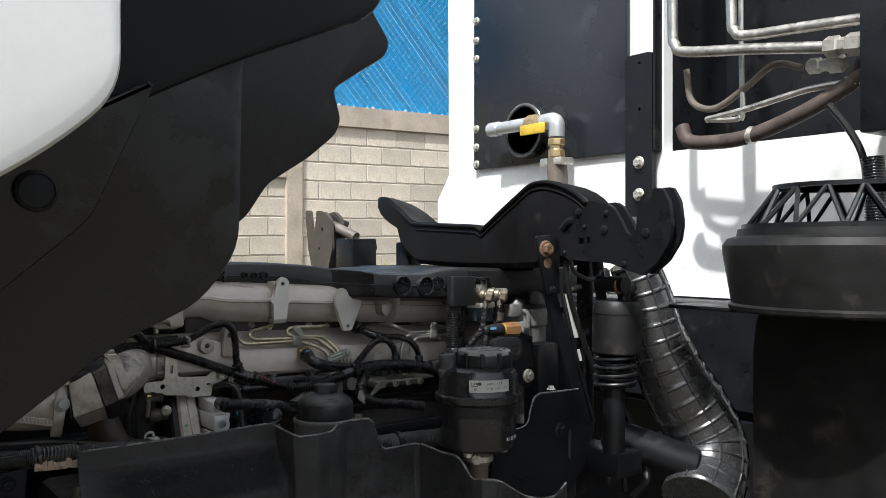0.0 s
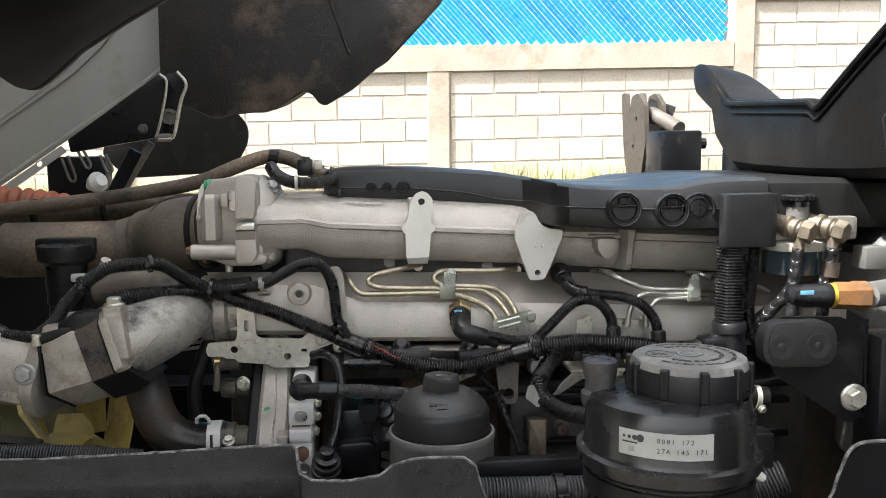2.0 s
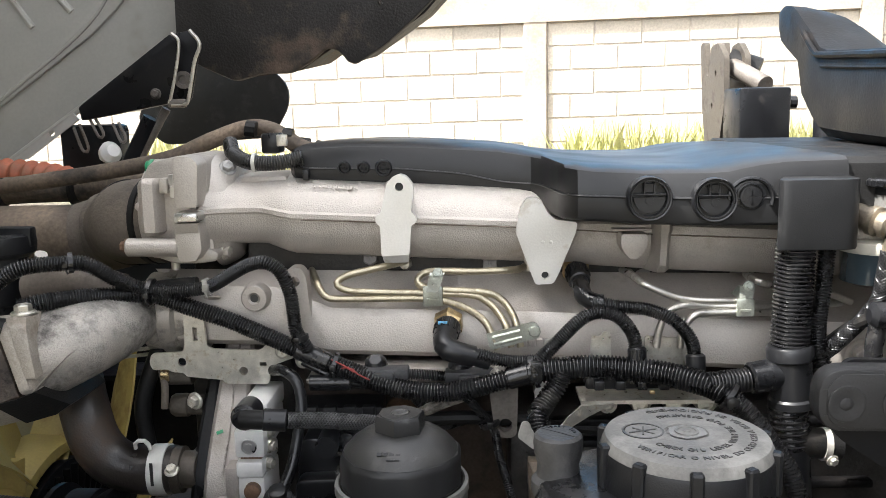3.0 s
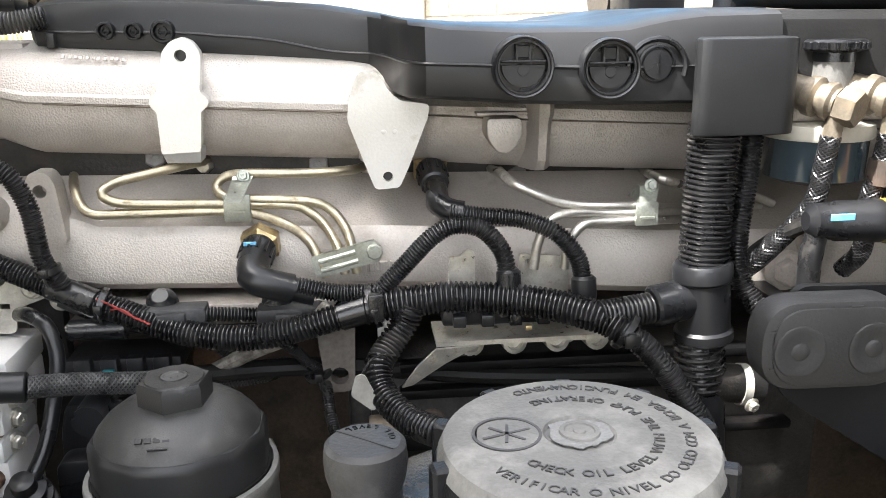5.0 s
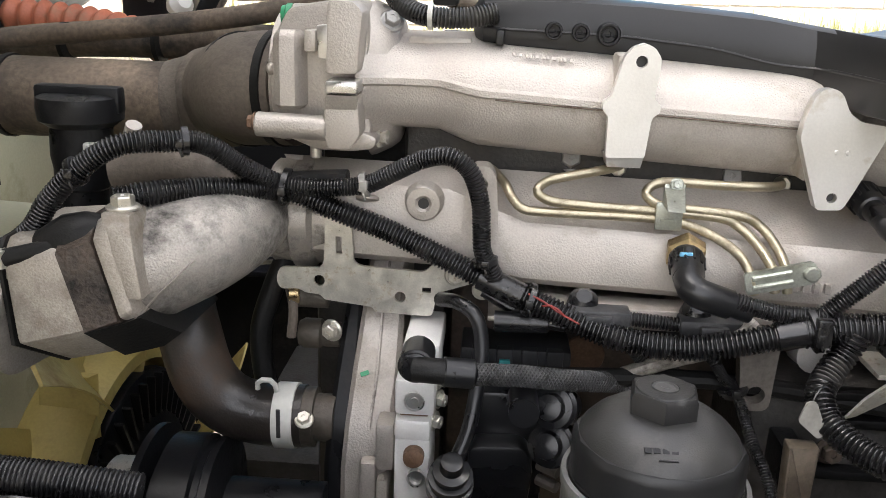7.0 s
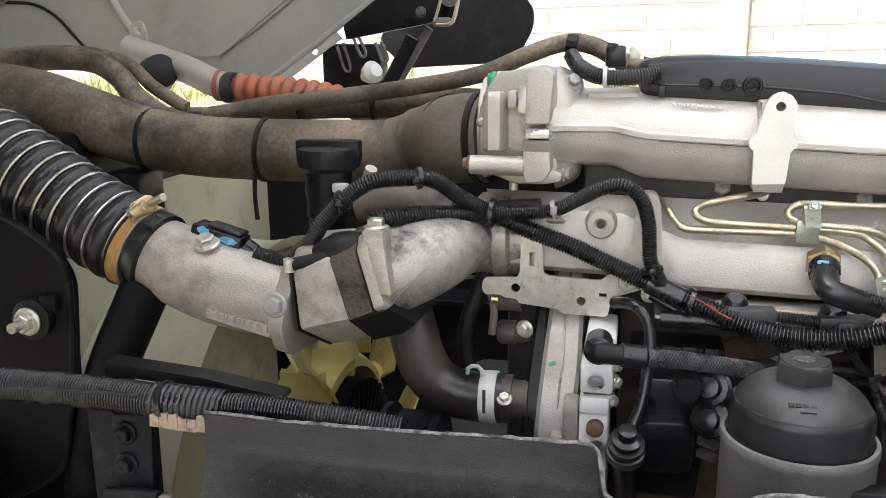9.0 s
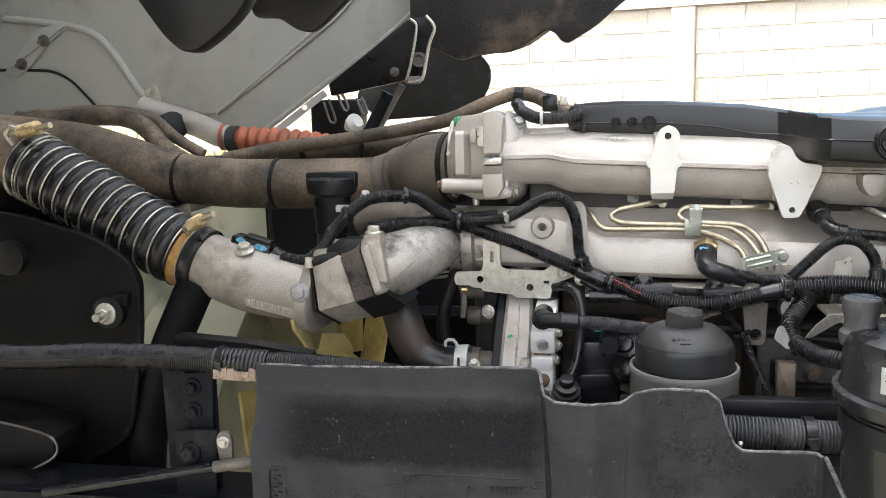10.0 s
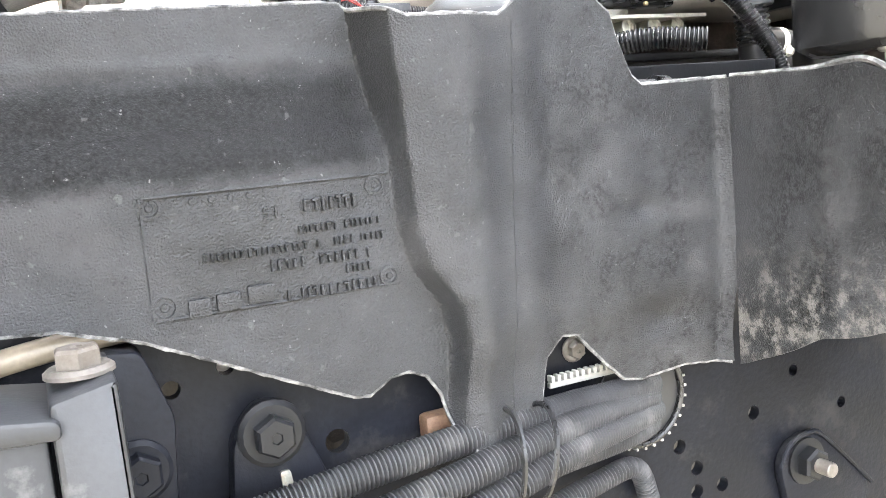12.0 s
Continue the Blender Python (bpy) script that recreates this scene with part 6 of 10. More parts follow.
def build_harness():
    h = thing("wiring_harness", "black corrugated engine wiring harness tied in loops", "wiring harness", at=(0.8034, 1.4714, 1.3691))
    part("main_conduit", corrugated([(0.395, 1.452, 1.430), (0.415, 1.463, 1.4325), (0.440, 1.483, 1.432), (0.467, 1.500, 1.430), (0.499, 1.5165, 1.4275), (0.536, 1.519, 1.413), (0.577, 1.520, 1.398), (0.618, 1.516, 1.381), (0.653, 1.509, 1.367), (0.664, 1.506, 1.363)], 0.0090, 0.0038, 0.0013, 14), CONDUIT, h)
    part("tape_wrap", tube([(0.648, 1.5095, 1.3695), (0.664, 1.506, 1.3635), (0.680, 1.502, 1.3575)], 0.0102, 14), CONDUIT, h)
    part("main_conduit", corrugated([(0.676, 1.503, 1.359), (0.704, 1.496, 1.350), (0.737, 1.487, 1.3395), (0.770, 1.480, 1.3345), (0.802, 1.4745, 1.336), (0.830, 1.4695, 1.343), (0.858, 1.4675, 1.351), (0.868, 1.467, 1.354)], 0.0098, 0.0042, 0.0015, 16), CONDUIT, h)
    part("tape_wrap", tube([(0.858, 1.4675, 1.351), (0.870, 1.467, 1.3545), (0.882, 1.466, 1.3575)], 0.0107, 16), CONDUIT, h)
    part("main_conduit", corrugated([(0.876, 1.4665, 1.356), (0.900, 1.464, 1.3605), (0.932, 1.4605, 1.364), (0.963, 1.457, 1.3635), (1.001, 1.444, 1.362), (1.035, 1.424, 1.3575), (1.048, 1.415, 1.352)], 0.0116, 0.0044, 0.0016, 18), CONDUIT, h)
    part("main_conduit", corrugated([(1.040, 1.420, 1.356), (1.055, 1.410, 1.347), (1.070, 1.405, 1.332), (1.086, 1.400, 1.310), (1.100, 1.395, 1.287), (1.108, 1.39, 1.260)], 0.0090, 0.004, 0.0014, 14), CONDUIT, h)
    part("red_wire", tube([(0.684, 1.4915, 1.364), (0.695, 1.488, 1.360), (0.707, 1.4855, 1.353), (0.722, 1.4815, 1.3465)], 0.0008, 6), RED, h)
    part("red_wire", tube([(0.694, 1.488, 1.3565), (0.703, 1.486, 1.3575), (0.711, 1.484, 1.351)], 0.0007, 6), RED, h)
    part("upper_conduit", corrugated([(0.286, 1.443, 1.396), (0.316, 1.441, 1.393), (0.339, 1.442, 1.408), (0.353, 1.444, 1.429), (0.375, 1.448, 1.452), (0.399, 1.454, 1.467), (0.426, 1.470, 1.4685), (0.449, 1.485, 1.465), (0.473, 1.499, 1.446), (0.496, 1.513, 1.4315), (0.512, 1.514, 1.430)], 0.0080, 0.0034, 0.0012, 14), CONDUIT, h)
    part("branch_conduit", corrugated([(0.500, 1.512, 1.4315), (0.526, 1.511, 1.4315), (0.559, 1.510, 1.4355), (0.581, 1.505, 1.447), (0.603, 1.499, 1.459), (0.622, 1.493, 1.463), (0.637, 1.493, 1.453), (0.645, 1.496, 1.431), (0.647, 1.497, 1.410), (0.649, 1.498, 1.392), (0.659, 1.501, 1.372)], 0.0070, 0.0032, 0.0011, 12), CONDUIT, h)
    part("loop_conduit", corrugated([(0.882, 1.468, 1.364), (0.905, 1.466, 1.388), (0.924, 1.463, 1.408), (0.940, 1.462, 1.416), (0.959, 1.461, 1.413), (0.973, 1.460, 1.397), (0.977, 1.459, 1.380)], 0.0068, 0.0031, 0.0011, 12), CONDUIT, h)
    part("loop_boot", rod((0.9775, 1.459, 1.384), (0.978, 1.457, 1.367), 0.0088, 16, None, 0.002), SATIN, h)
    part("drop_conduit", corrugated([(0.909, 1.460, 1.360), (0.903, 1.459, 1.347), (0.892, 1.452, 1.333), (0.883, 1.440, 1.322), (0.8865, 1.425, 1.308), (0.903, 1.400, 1.300), (0.929, 1.370, 1.301), (0.965, 1.34, 1.296)], 0.0102, 0.0046, 0.0017, 18), CONDUIT, h)
    part("thin_conduit", corrugated([(0.812, 1.474, 1.333), (0.820, 1.478, 1.326), (0.831, 1.487, 1.309), (0.843, 1.489, 1.296), (0.848, 1.460, 1.276), (0.857, 1.430, 1.252), (0.864, 1.41, 1.21)], 0.0044, 0.0026, 0.0009, 10), CONDUIT, h)
    part("thin_conduit", corrugated([(0.76, 1.495, 1.330), (0.77, 1.497, 1.316), (0.787, 1.50, 1.304)], 0.0046, 0.0028, 0.0009, 10), CONDUIT, h)
    part("thin_conduit", tube([(0.650, 1.515, 1.356), (0.69, 1.514, 1.336), (0.73, 1.511, 1.330)], 0.0045, 10), CONDUIT, h)
    for c, ax, r, m in (((0.499, 1.515, 1.4295), (1, 0, -0.1), 0.0135, CONDUIT), ((0.559, 1.510, 1.4355), (1, 0, 0.25), 0.0080, TOOTH), ((0.685, 1.5005, 1.3565), (1, 0, -0.35), 0.0118, CONDUIT), ((0.882, 1.4665, 1.358), (1, 0, 0.3), 0.0148, CONDUIT), ((1.050, 1.4135, 1.3505), (0.8, -0.3, -0.6), 0.0125, CONDUIT), ((0.372, 1.4475, 1.4495), (0.8, 0, 0.5), 0.0092, CONDUIT), ((0.437, 1.4775, 1.468), (1, 0.5, 0), 0.0090, CONDUIT), ((0.651, 1.499, 1.385), (0.2, 0, -1), 0.0085, CONDUIT), ((0.8395, 1.488, 1.300), (0.4, 0.2, -1), 0.0098, CONDUIT)):
        part("cable_tie", band(c, ax, r, 0.0048, 0.0013, None, 20), m, h)
        part("tie_head", box(c[0] - 0.0028, c[0] + 0.0028, c[1] - r - 0.0036, c[1] - r + 0.001, c[2] - 0.003, c[2] + 0.0035, 0.0008), m, h)
        part("tie_tail", tube([(c[0], c[1] - r - 0.002, c[2] - 0.003), (c[0] + 0.001, c[1] - r - 0.003, c[2] - 0.006), (c[0] + 0.002, c[1] - r - 0.002, c[2] - 0.009)], 0.0010, 6), m, h)
    part("tie_head", box(0.5565, 0.5625, 1.4985, 1.5035, 1.434, 1.4405, 0.001), TOOTH, h, "clear nylon tie head")
    part("tie_foot", lathe((0.560, 1.519, 1.426), (0, -0.4, -1), [(0.007, 0), (0.009, 0.002), (0.0085, 0.004), (0.004, 0.005)], 20), ALU, h)
    part("tie_head", box(0.878, 0.8885, 1.4485, 1.4565, 1.352, 1.372, 0.0012), CONDUIT, h)
    part("tie_head", box(1.045, 1.055, 1.397, 1.404, 1.344, 1.353, 0.001), CONDUIT, h)
    # smooth lead out of the tied bundle
    part("smooth_lead", tube([(0.499, 1.522, 1.434), (0.52, 1.522, 1.4365), (0.545, 1.52, 1.4385)], 0.006, 10), RUBBER, h)
    # flat plugs under the main run
    # The grey conduit tone stands in for gloss on these black plugs.
    for x, z in ((0.738, 1.3485), (0.822, 1.345)):
        p = part("plug", box(x - 0.026, x + 0.022, 1.488, 1.507, z - 0.006, z + 0.006, 0.002), GREY_CONDUIT, h)
        part("plug_latch", box(x - 0.012, x + 0.008, 1.483, 1.488, z - 0.0035, z + 0.0035, 0.001), GREY_CONDUIT, p)
        part("clip_head", lathe((x - 0.012, 1.508, z + 0.004), (0, -0.6, 0.8), [(0.012, 0), (0.011, 0.006), (0.006, 0.011)], 16), SATIN, p)
    part("flex_neck", corrugated([(0.760, 1.496, 1.3475), (0.779, 1.496, 1.346), (0.797, 1.496, 1.345)], 0.0055, 0.0032, 0.0012, 12), CONDUIT, h)
    part("plug_housing", box(0.93, 1.035, 1.458, 1.478, 1.342, 1.356, 0.003), SATIN, h)
    for i in range(5):
        part("plug_rib", box(0.937 + i * 0.02, 0.946 + i * 0.02, 1.447, 1.456, 1.345, 1.3535, 0.001), SATIN, h)
    part("yellow_clip", box(0.988, 0.993, 1.4465, 1.45, 1.341, 1.345, 0.001), BRASS, h)
    sh = thing("harness_shelf", "pale zinc sheet shelf carrying the wiring", "bracket", at=(0.95, 1.47, 1.35))
    part("upright", plate(rounded([(0.935, 1.345), (0.938, 1.389), (0.946, 1.389), (0.950, 1.394), (0.956, 1.392), (0.957, 1.345)], 0.002), 1.477, 1.480), ZINC, sh)
    part("upright", plate(rounded([(0.987, 1.345), (0.989, 1.389), (1.024, 1.386), (1.027, 1.345)], 0.002), 1.477, 1.480), ZINC, sh)
    part("shelf", plate([(0.925, 1.452), (1.07, 1.452), (1.07, 1.490), (0.925, 1.495)], 1.330, 1.3335, (), "z"), ZINC, sh)
    for x in (0.952, 0.984, 1.016, 1.046):
        part("hook", lathe((x, 1.476, 1.3235), (0.1, -1, 0.1), [(0.0085, -0.012), (0.0092, 0), (0.0092, 0.008), (0.0062, 0.0085), (0.0058, 0.003)], 18), ZINC, sh)
    part("leg", loft([[(x - w, 1.432, z), (x + w, 1.436, z), (x + w, 1.439, z), (x - w, 1.435, z)] for x, z, w in ((0.938, 1.336, 0.015), (0.920, 1.324, 0.010), (0.903, 1.309, 0.004))]), ZINC, sh)
    tag = thing("plastic_tag", "pale plastic tag hanging by the harness", "tag", at=(0.876, 1.42, 1.30))
    part("tag_plate", plate(rounded([(0.8635, 1.3110), (0.8675, 1.3255), (0.8735, 1.3260), (0.8835, 1.3035), (0.8785, 1.2985)], 0.003), 1.420, 1.4215), TOOTH, tag)
    part("tag_wire", tube([(0.871, 1.421, 1.324), (0.876, 1.426, 1.331), (0.885, 1.434, 1.334), (0.895, 1.440, 1.330)], 0.0008, 6), CONDUIT, tag)


def build_plate():
    p = thing("sensor_plate", "pale perforated zinc plate bolted to the engine", "bracket", at=(0.57, 1.52, 1.34))
    out = rounded([(0.528, 1.416), (0.547, 1.416), (0.550, 1.372), (0.556, 1.369), (0.605, 1.367), (0.612, 1.374), (0.634, 1.378), (0.660, 1.366), (0.645, 1.361), (0.620, 1.352), (0.615, 1.348), (0.612, 1.331), (0.567, 1.332), (0.565, 1.336), (0.527, 1.340), (0.524, 1.344), (0.512, 1.345), (0.507, 1.348), (0.492, 1.347), (0.489, 1.355), (0.492, 1.365), (0.524, 1.366), (0.527, 1.372)], 0.004, 3)
    slot = [(0.536, 1.378), (0.541, 1.378), (0.541, 1.392), (0.536, 1.392)]
    slot2 = [(0.6035, 1.3505), (0.6105, 1.3505), (0.6105, 1.3545), (0.6035, 1.3545)]
    part("plate", plate(out, 1.519, 1.5225, [ring(0.523, 1.3555, 0.0045, 14), ring(0.5865, 1.3455, 0.0045, 14), slot, slot2], "y"), ZINC, p)
    part("bolt", bolt((0.629, 1.5185, 1.3665), (0, -1, 0), 0.006), ZINC, p)
    part("washer_bolt", bolt((0.650, 1.512, 1.358), (0, -1, 0), 0.0055), ZINC, p)
    scale_from_view(p, (0.68, 0.90, 1.575), 1.012)


build_sensors()
build_harness()
build_plate()


# ---- filters, reservoir, fittings ----
def braid(name, pts, r, parent, strands=BRAID, pairs=11, pitch=0.030):
    """Hose with two sets of crossing strands wound round it."""
    hose = part(name, tube(pts, r * 0.9, 12), RUBBER, parent, "black braided hose")
    line = [Vector(p) for p in curve(pts, 0.0016)]
    side = Vector((0.3, 0.2, 0.93))
    frames, run = [], 0.0
    for k, p in enumerate(line):
        t = (line[min(k + 1, len(line) - 1)] - line[max(k - 1, 0)]).normalized()
        side = (side - t * side.dot(t)).normalized()
        if k:
            run += (p - line[k - 1]).length
        frames.append((p, side.copy(), t.cross(side), run))
    for sign in (-1, 1):
        for i in range(pairs):
            a0 = 2 * math.pi * i / pairs
            strand = []
            for p, u, v, d in frames:
                a = a0 + sign * 2 * math.pi * d / pitch
                strand.append(p + (u * math.cos(a) + v * math.sin(a)) * (r * 0.93))
            part("strand", sweep(strand, [r * 0.085] * len(strand), 4, False), strands, hose)
    return hose


def ring_text(parent, text, centre, z, radius, size, start, step, material):
    """Letters on a circle, their tops towards the middle, read from start anticlockwise."""
    for i, ch in enumerate(text):
        if ch == " ":
            continue
        a = start + i * step
        m = Matrix.Translation((centre[0] + radius * math.cos(a), centre[1] + radius * math.sin(a), z)) @ Matrix.Rotation(a + math.pi / 2, 4, "Z")
        part("letter", moved(lettering(ch, size, 0.0003), m), material, parent)


# Lighter base and pale patches stand in for sky light on the cap dome.
CAP_DOME = mat("lightened_black_plastic", (0.027, 0.0268, 0.0263), 0.42, 0.0, 0.2, 40, 0.5, 900, (0.075, 0.073, 0.070), 0.26, 30, bdist=0.0004, spec=0.6)
CAP_RUB = mat("rubbed_cap_mark", (0.07, 0.069, 0.068), 0.5, 0.0, 0.2, 60, 0.3, 700)
CAP_PLASTIC = mat("rubbed_hex_plastic", (0.019, 0.019, 0.0195), 0.42, 0.0, 0.2, 40, 0.5, 900, (0.09, 0.09, 0.09), 0.2, 60, bdist=0.0004)


def build_oil_filter():
    f = thing("oil_filter", "oil filter with black hex-topped plastic cap and grey housing", "oil filter", at=(0.762, 1.366, 1.15))
    c = (0.762, 1.366, 0)
    def at(z):
        return (c[0], c[1], z)
    cap = part("cap", lathe(at(1.300), (0, 0, 1), [(0.048, 0), (0.0496, 0.001), (0.0496, 0.004), (0.0487, 0.005), (0.0487, 0.016), (0.0496, 0.017), (0.0494, 0.020), (0.0472, 0.0255), (0.042, 0.0315), (0.0345, 0.037), (0.027, 0.0398), (0.0225, 0.041)], 64), CAP_DOME, f, "black plastic cap")
    turn = Matrix.Translation((c[0], c[1], 0)) @ Matrix.Rotation(radians(-8), 4, "Z") @ Matrix.Translation((-c[0], -c[1], 0))
    part("hex", moved(lathe(at(1.3370), (0, 0, 1), [(0.0220, 0), (0.0218, 0.0155), (0.0203, 0.0176), (0.004, 0.0177)], 6), turn), CAP_PLASTIC, cap)
    part("hex_face", lathe(at(1.3542), (0, 0, 1), [(0.0178, 0), (0.0169, 0.0012), (0.0085, 0.0014), (0.0083, 0.0006), (0.003, 0.0006)], 40), CAP_PLASTIC, cap)
    part("centre_mark", lathe(at(1.3546), (0, 0, 1), [(0.0078, 0), (0.0076, 0.0014), (0.0066, 0.0014), (0.0060, 0.0006), (0.0026, 0.0006), (0.0022, 0.0012), (0.0008, 0.0012)], 24), CAP_RUB, cap)
    part("grip_skirt", lathe(at(1.2962), (0, 0, 1), [(0.049, 0), (0.0524, 0.001), (0.0524, 0.021), (0.0517, 0.0245), (0.0502, 0.0268), (0.044, 0.0278)], 12), COVER, cap, "faceted grip round the cap")
    # raised maker's mark, plain bars
    for dx, dy, w, d in ((-0.010, 0, 0.004, 0.0035), (-0.005, 0, 0.004, 0.0035), (0.0, 0, 0.004, 0.0035), (0.005, 0, 0.004, 0.0035), (0.001, -0.006, 0.011, 0.001)):
        part("mould_mark", moved(box(dx - w / 2, dx + w / 2, dy - d / 2, dy + d / 2, 0, 0.0010, 0.0002, 1), Matrix.Translation((0.758, 1.3285, 1.3335)) @ Matrix.Rotation(radians(30), 4, "X")), PLASTIC, cap)
    part("seal", band(at(1.295), (0, 0, 1), 0.0515, 0.004, 0.0012, None, 48), RUBBER, f)
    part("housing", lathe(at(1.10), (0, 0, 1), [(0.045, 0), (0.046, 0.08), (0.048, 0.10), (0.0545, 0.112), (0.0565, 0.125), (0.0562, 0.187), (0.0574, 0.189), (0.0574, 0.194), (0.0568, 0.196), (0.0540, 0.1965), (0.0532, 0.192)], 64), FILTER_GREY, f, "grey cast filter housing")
    part("mounting", box(0.73, 0.80, 1.41, 1.53, 1.15, 1.23, 0.008), ALU_DIRTY, f)


CAP_LETTER = mat("rubbed_letter_plastic", (0.055, 0.052, 0.05), 0.5, 0.0, 0.2, 60, 0.2, 600)
CAP_DUSK = mat("dusty_dark_cap_plastic", (0.036, 0.036, 0.037), 0.5, 0.0, 0.2, 30, 0.4, 600, (0.085, 0.083, 0.081), 0.3, 40)
SCUFF = mat("scuffed_grey_plastic", (0.20, 0.20, 0.196), 0.6, 0.0, 0.2, 60, 0.4, 700, (0.13, 0.13, 0.13), 0.45, 120)


def build_reservoir():
    r = thing("steering_fluid_reservoir", "black plastic steering fluid reservoir with ribbed screw cap", "reservoir", at=(0.925, 1.128, 1.2))
    b = (0.925, 1.128, 0)
    body = part("body", lathe((b[0], b[1], 1.205), (0, 0, 1), [(0.030, 0.058), (0.054, 0.058), (0.062, 0.063), (0.064, 0.069), (0.065, 0.125), (0.066, 0.135), (0.0725, 0.140), (0.0735, 0.146), (0.0735, 0.150), (0.069, 0.152), (0.0675, 0.156), (0.0668, 0.182), (0.063, 0.192), (0.052, 0.1955), (0.030, 0.196)], 64), TANK, r, "black ribbed-rim plastic tank")
    cc = (0.943, 1.1335)
    cap = part("cap", lathe((cc[0], cc[1], 1.400), (0, 0, 1), [(0.0445, 0), (0.0475, 0.002), (0.0475, 0.004), (0.0465, 0.022), (0.0445, 0.0265), (0.042, 0.0278), (0.012, 0.0285), (0.011, 0.0275), (0.0075, 0.0275), (0.0065, 0.0285), (0.003, 0.0285)], 64), CAP_GREY, r, "dusty black screw cap with raised lettering")
    part("cap_skirt", lathe((cc[0], cc[1], 1.3995), (0, 0, 1), [(0.0477, 0), (0.0482, 0.002), (0.0476, 0.019), (0.0468, 0.021)], 64), PLASTIC, cap)
    for i in range(10):
        a = 2 * math.pi * (i + 0.3) / 10
        part("grip_rib", moved(box(-0.003, 0.0032, -0.0035, 0.0035, 0, 0.0245, 0.0012, 1), Matrix.Translation((cc[0] + 0.0472 * math.cos(a), cc[1] + 0.0472 * math.sin(a), 1.4005)) @ Matrix.Rotation(a, 4, "Z")), PLASTIC, cap)
    loop = [((0.0105 + 0.0032 * noise.noise((math.cos(a) * 2.6, math.sin(a) * 2.6, 3))) * math.cos(a), (0.0098 + 0.0032 * noise.noise((math.cos(a) * 2.6, math.sin(a) * 2.6, 8))) * math.sin(a)) for a in [2 * math.pi * i / 44 for i in range(44)]]
    part("scuff", moved(plate(loop, 0, 0.0003, (), "z"), Matrix.Translation((cc[0], cc[1], 1.4284))), SCUFF, cap, "bare worn patch round the centre")
    part("centre_eye", lathe((cc[0], cc[1], 1.4287), (0, 0, 1), [(0.0068, 0), (0.0066, 0.0008), (0.0052, 0.0008), (0.0048, 0.0003), (0.0022, 0.0003), (0.0018, 0.0007), (0.0006, 0.0007)], 24), CAP_GREY, cap)
    t0 = radians(222)
    ring_text(cap, "CHECK OIL LEVEL WITH THE PUMP OPERATING", cc, 1.4284, 0.0255, 0.0052, t0, radians(6.6), CAP_LETTER)
    ring_text(cap, "VERIFICAR O NIVEL DO OLEO COM A BOMBA EM FUNCIONAMENTO", cc, 1.4281, 0.0355, 0.0052, radians(214), radians(4.9), CAP_LETTER)
    lx, ly = cc[0] - 0.0235, cc[1] + 0.0025
    part("emblem_ring", lathe((lx, ly, 1.4280), (0, 0, 1), [(0.0115, 0), (0.0115, 0.0006), (0.0104, 0.0006), (0.0104, 0)], 28), CAP_LETTER, cap)
    for ang, w in ((0.3, 0.017), (1.4, 0.012), (2.4, 0.014)):
        part("emblem_bar", moved(box(-w / 2, w / 2, -0.0005, 0.0005, 0, 0.0005, 0, 1), Matrix.Translation((lx, ly, 1.4281)) @ Matrix.Rotation(ang, 4, "Z")), CAP_LETTER, cap)
    nk = (0.8735, 1.1475)
    neck = part("dipstick_cap", lathe((nk[0], nk[1], 1.385), (0, 0, 1), [(0.0145, 0), (0.0155, 0.004), (0.0155, 0.010), (0.0125, 0.013), (0.012, 0.020), (0.0138, 0.026), (0.0143, 0.032), (0.0138, 0.0365), (0.012, 0.038), (0.002, 0.0382)], 36), CAP_DUSK, r, "small dusty black dipstick cap")
    part("cap_groove", moved(box(-0.012, 0.012, -0.0004, 0.0004, 0, 0.0004, 0, 1), Matrix.Translation((nk[0], nk[1], 1.4231)) @ Matrix.Rotation(radians(-38), 4, "Z")), INK_AND_SHADE, neck)
    ring_text(neck, "OIL LEVEL", nk, 1.4231, 0.0095, 0.0034, radians(5), radians(15), PLASTIC)
    # curved label with its lines
    lab = bmesh.new()
    rows = [[lab.verts.new((b[0] + 0.0683 * math.sin(a), b[1] - 0.0683 * math.cos(a), z)) for a in [radians(-52 + 60 * i / 12) for i in range(13)]] for z in (1.366, 1.386)]
    for k in range(12):
        lab.faces.new((rows[0][k], rows[0][k + 1], rows[1][k + 1], rows[1][k]))
    bmesh.ops.solidify(lab, geom=list(lab.faces), thickness=0.0004)
    label = part("label", lab, LABEL, body, "white label with black part numbers")
    def on_label(deg, z, bm):
        a = radians(deg)
        return moved(bm, Matrix.Translation((b[0] + 0.0689 * math.sin(a), b[1] - 0.0689 * math.cos(a), z)) @ Matrix.Rotation(a, 4, "Z") @ Matrix.Rotation(radians(90), 4, "X"))
    for text, z, d0 in (("0081 172", 1.380, -26), ("27A 145 171", 1.3725, -26)):
        for i, ch in enumerate(text):
            if ch != " ":
                part("character", on_label(d0 + i * 2.9, z, lettering(ch, 0.0052, 0.0001)), INK_AND_SHADE, label)
    for i, w in enumerate((0.0012, 0.0014, 0.002, 0.003)):
        part("printed_dot", on_label(-48 + i * 3.6, 1.3805, lathe((0, 0, 0), (0, 0, 1), [(w, 0), (w, 0.0002)], 10)), INK_AND_SHADE, label)
    part("printed_bar", on_label(-44, 1.3765, box(-0.006, 0.006, -0.0005, 0.0005, 0, 0.0002, 0, 1)), INK_AND_SHADE, label)
    part("printed_mark", on_label(-43, 1.3715, box(-0.002, 0.002, -0.002, 0.002, 0, 0.0002, 0, 1)), mat("grey_print", (0.3, 0.3, 0.3), 0.6), label)
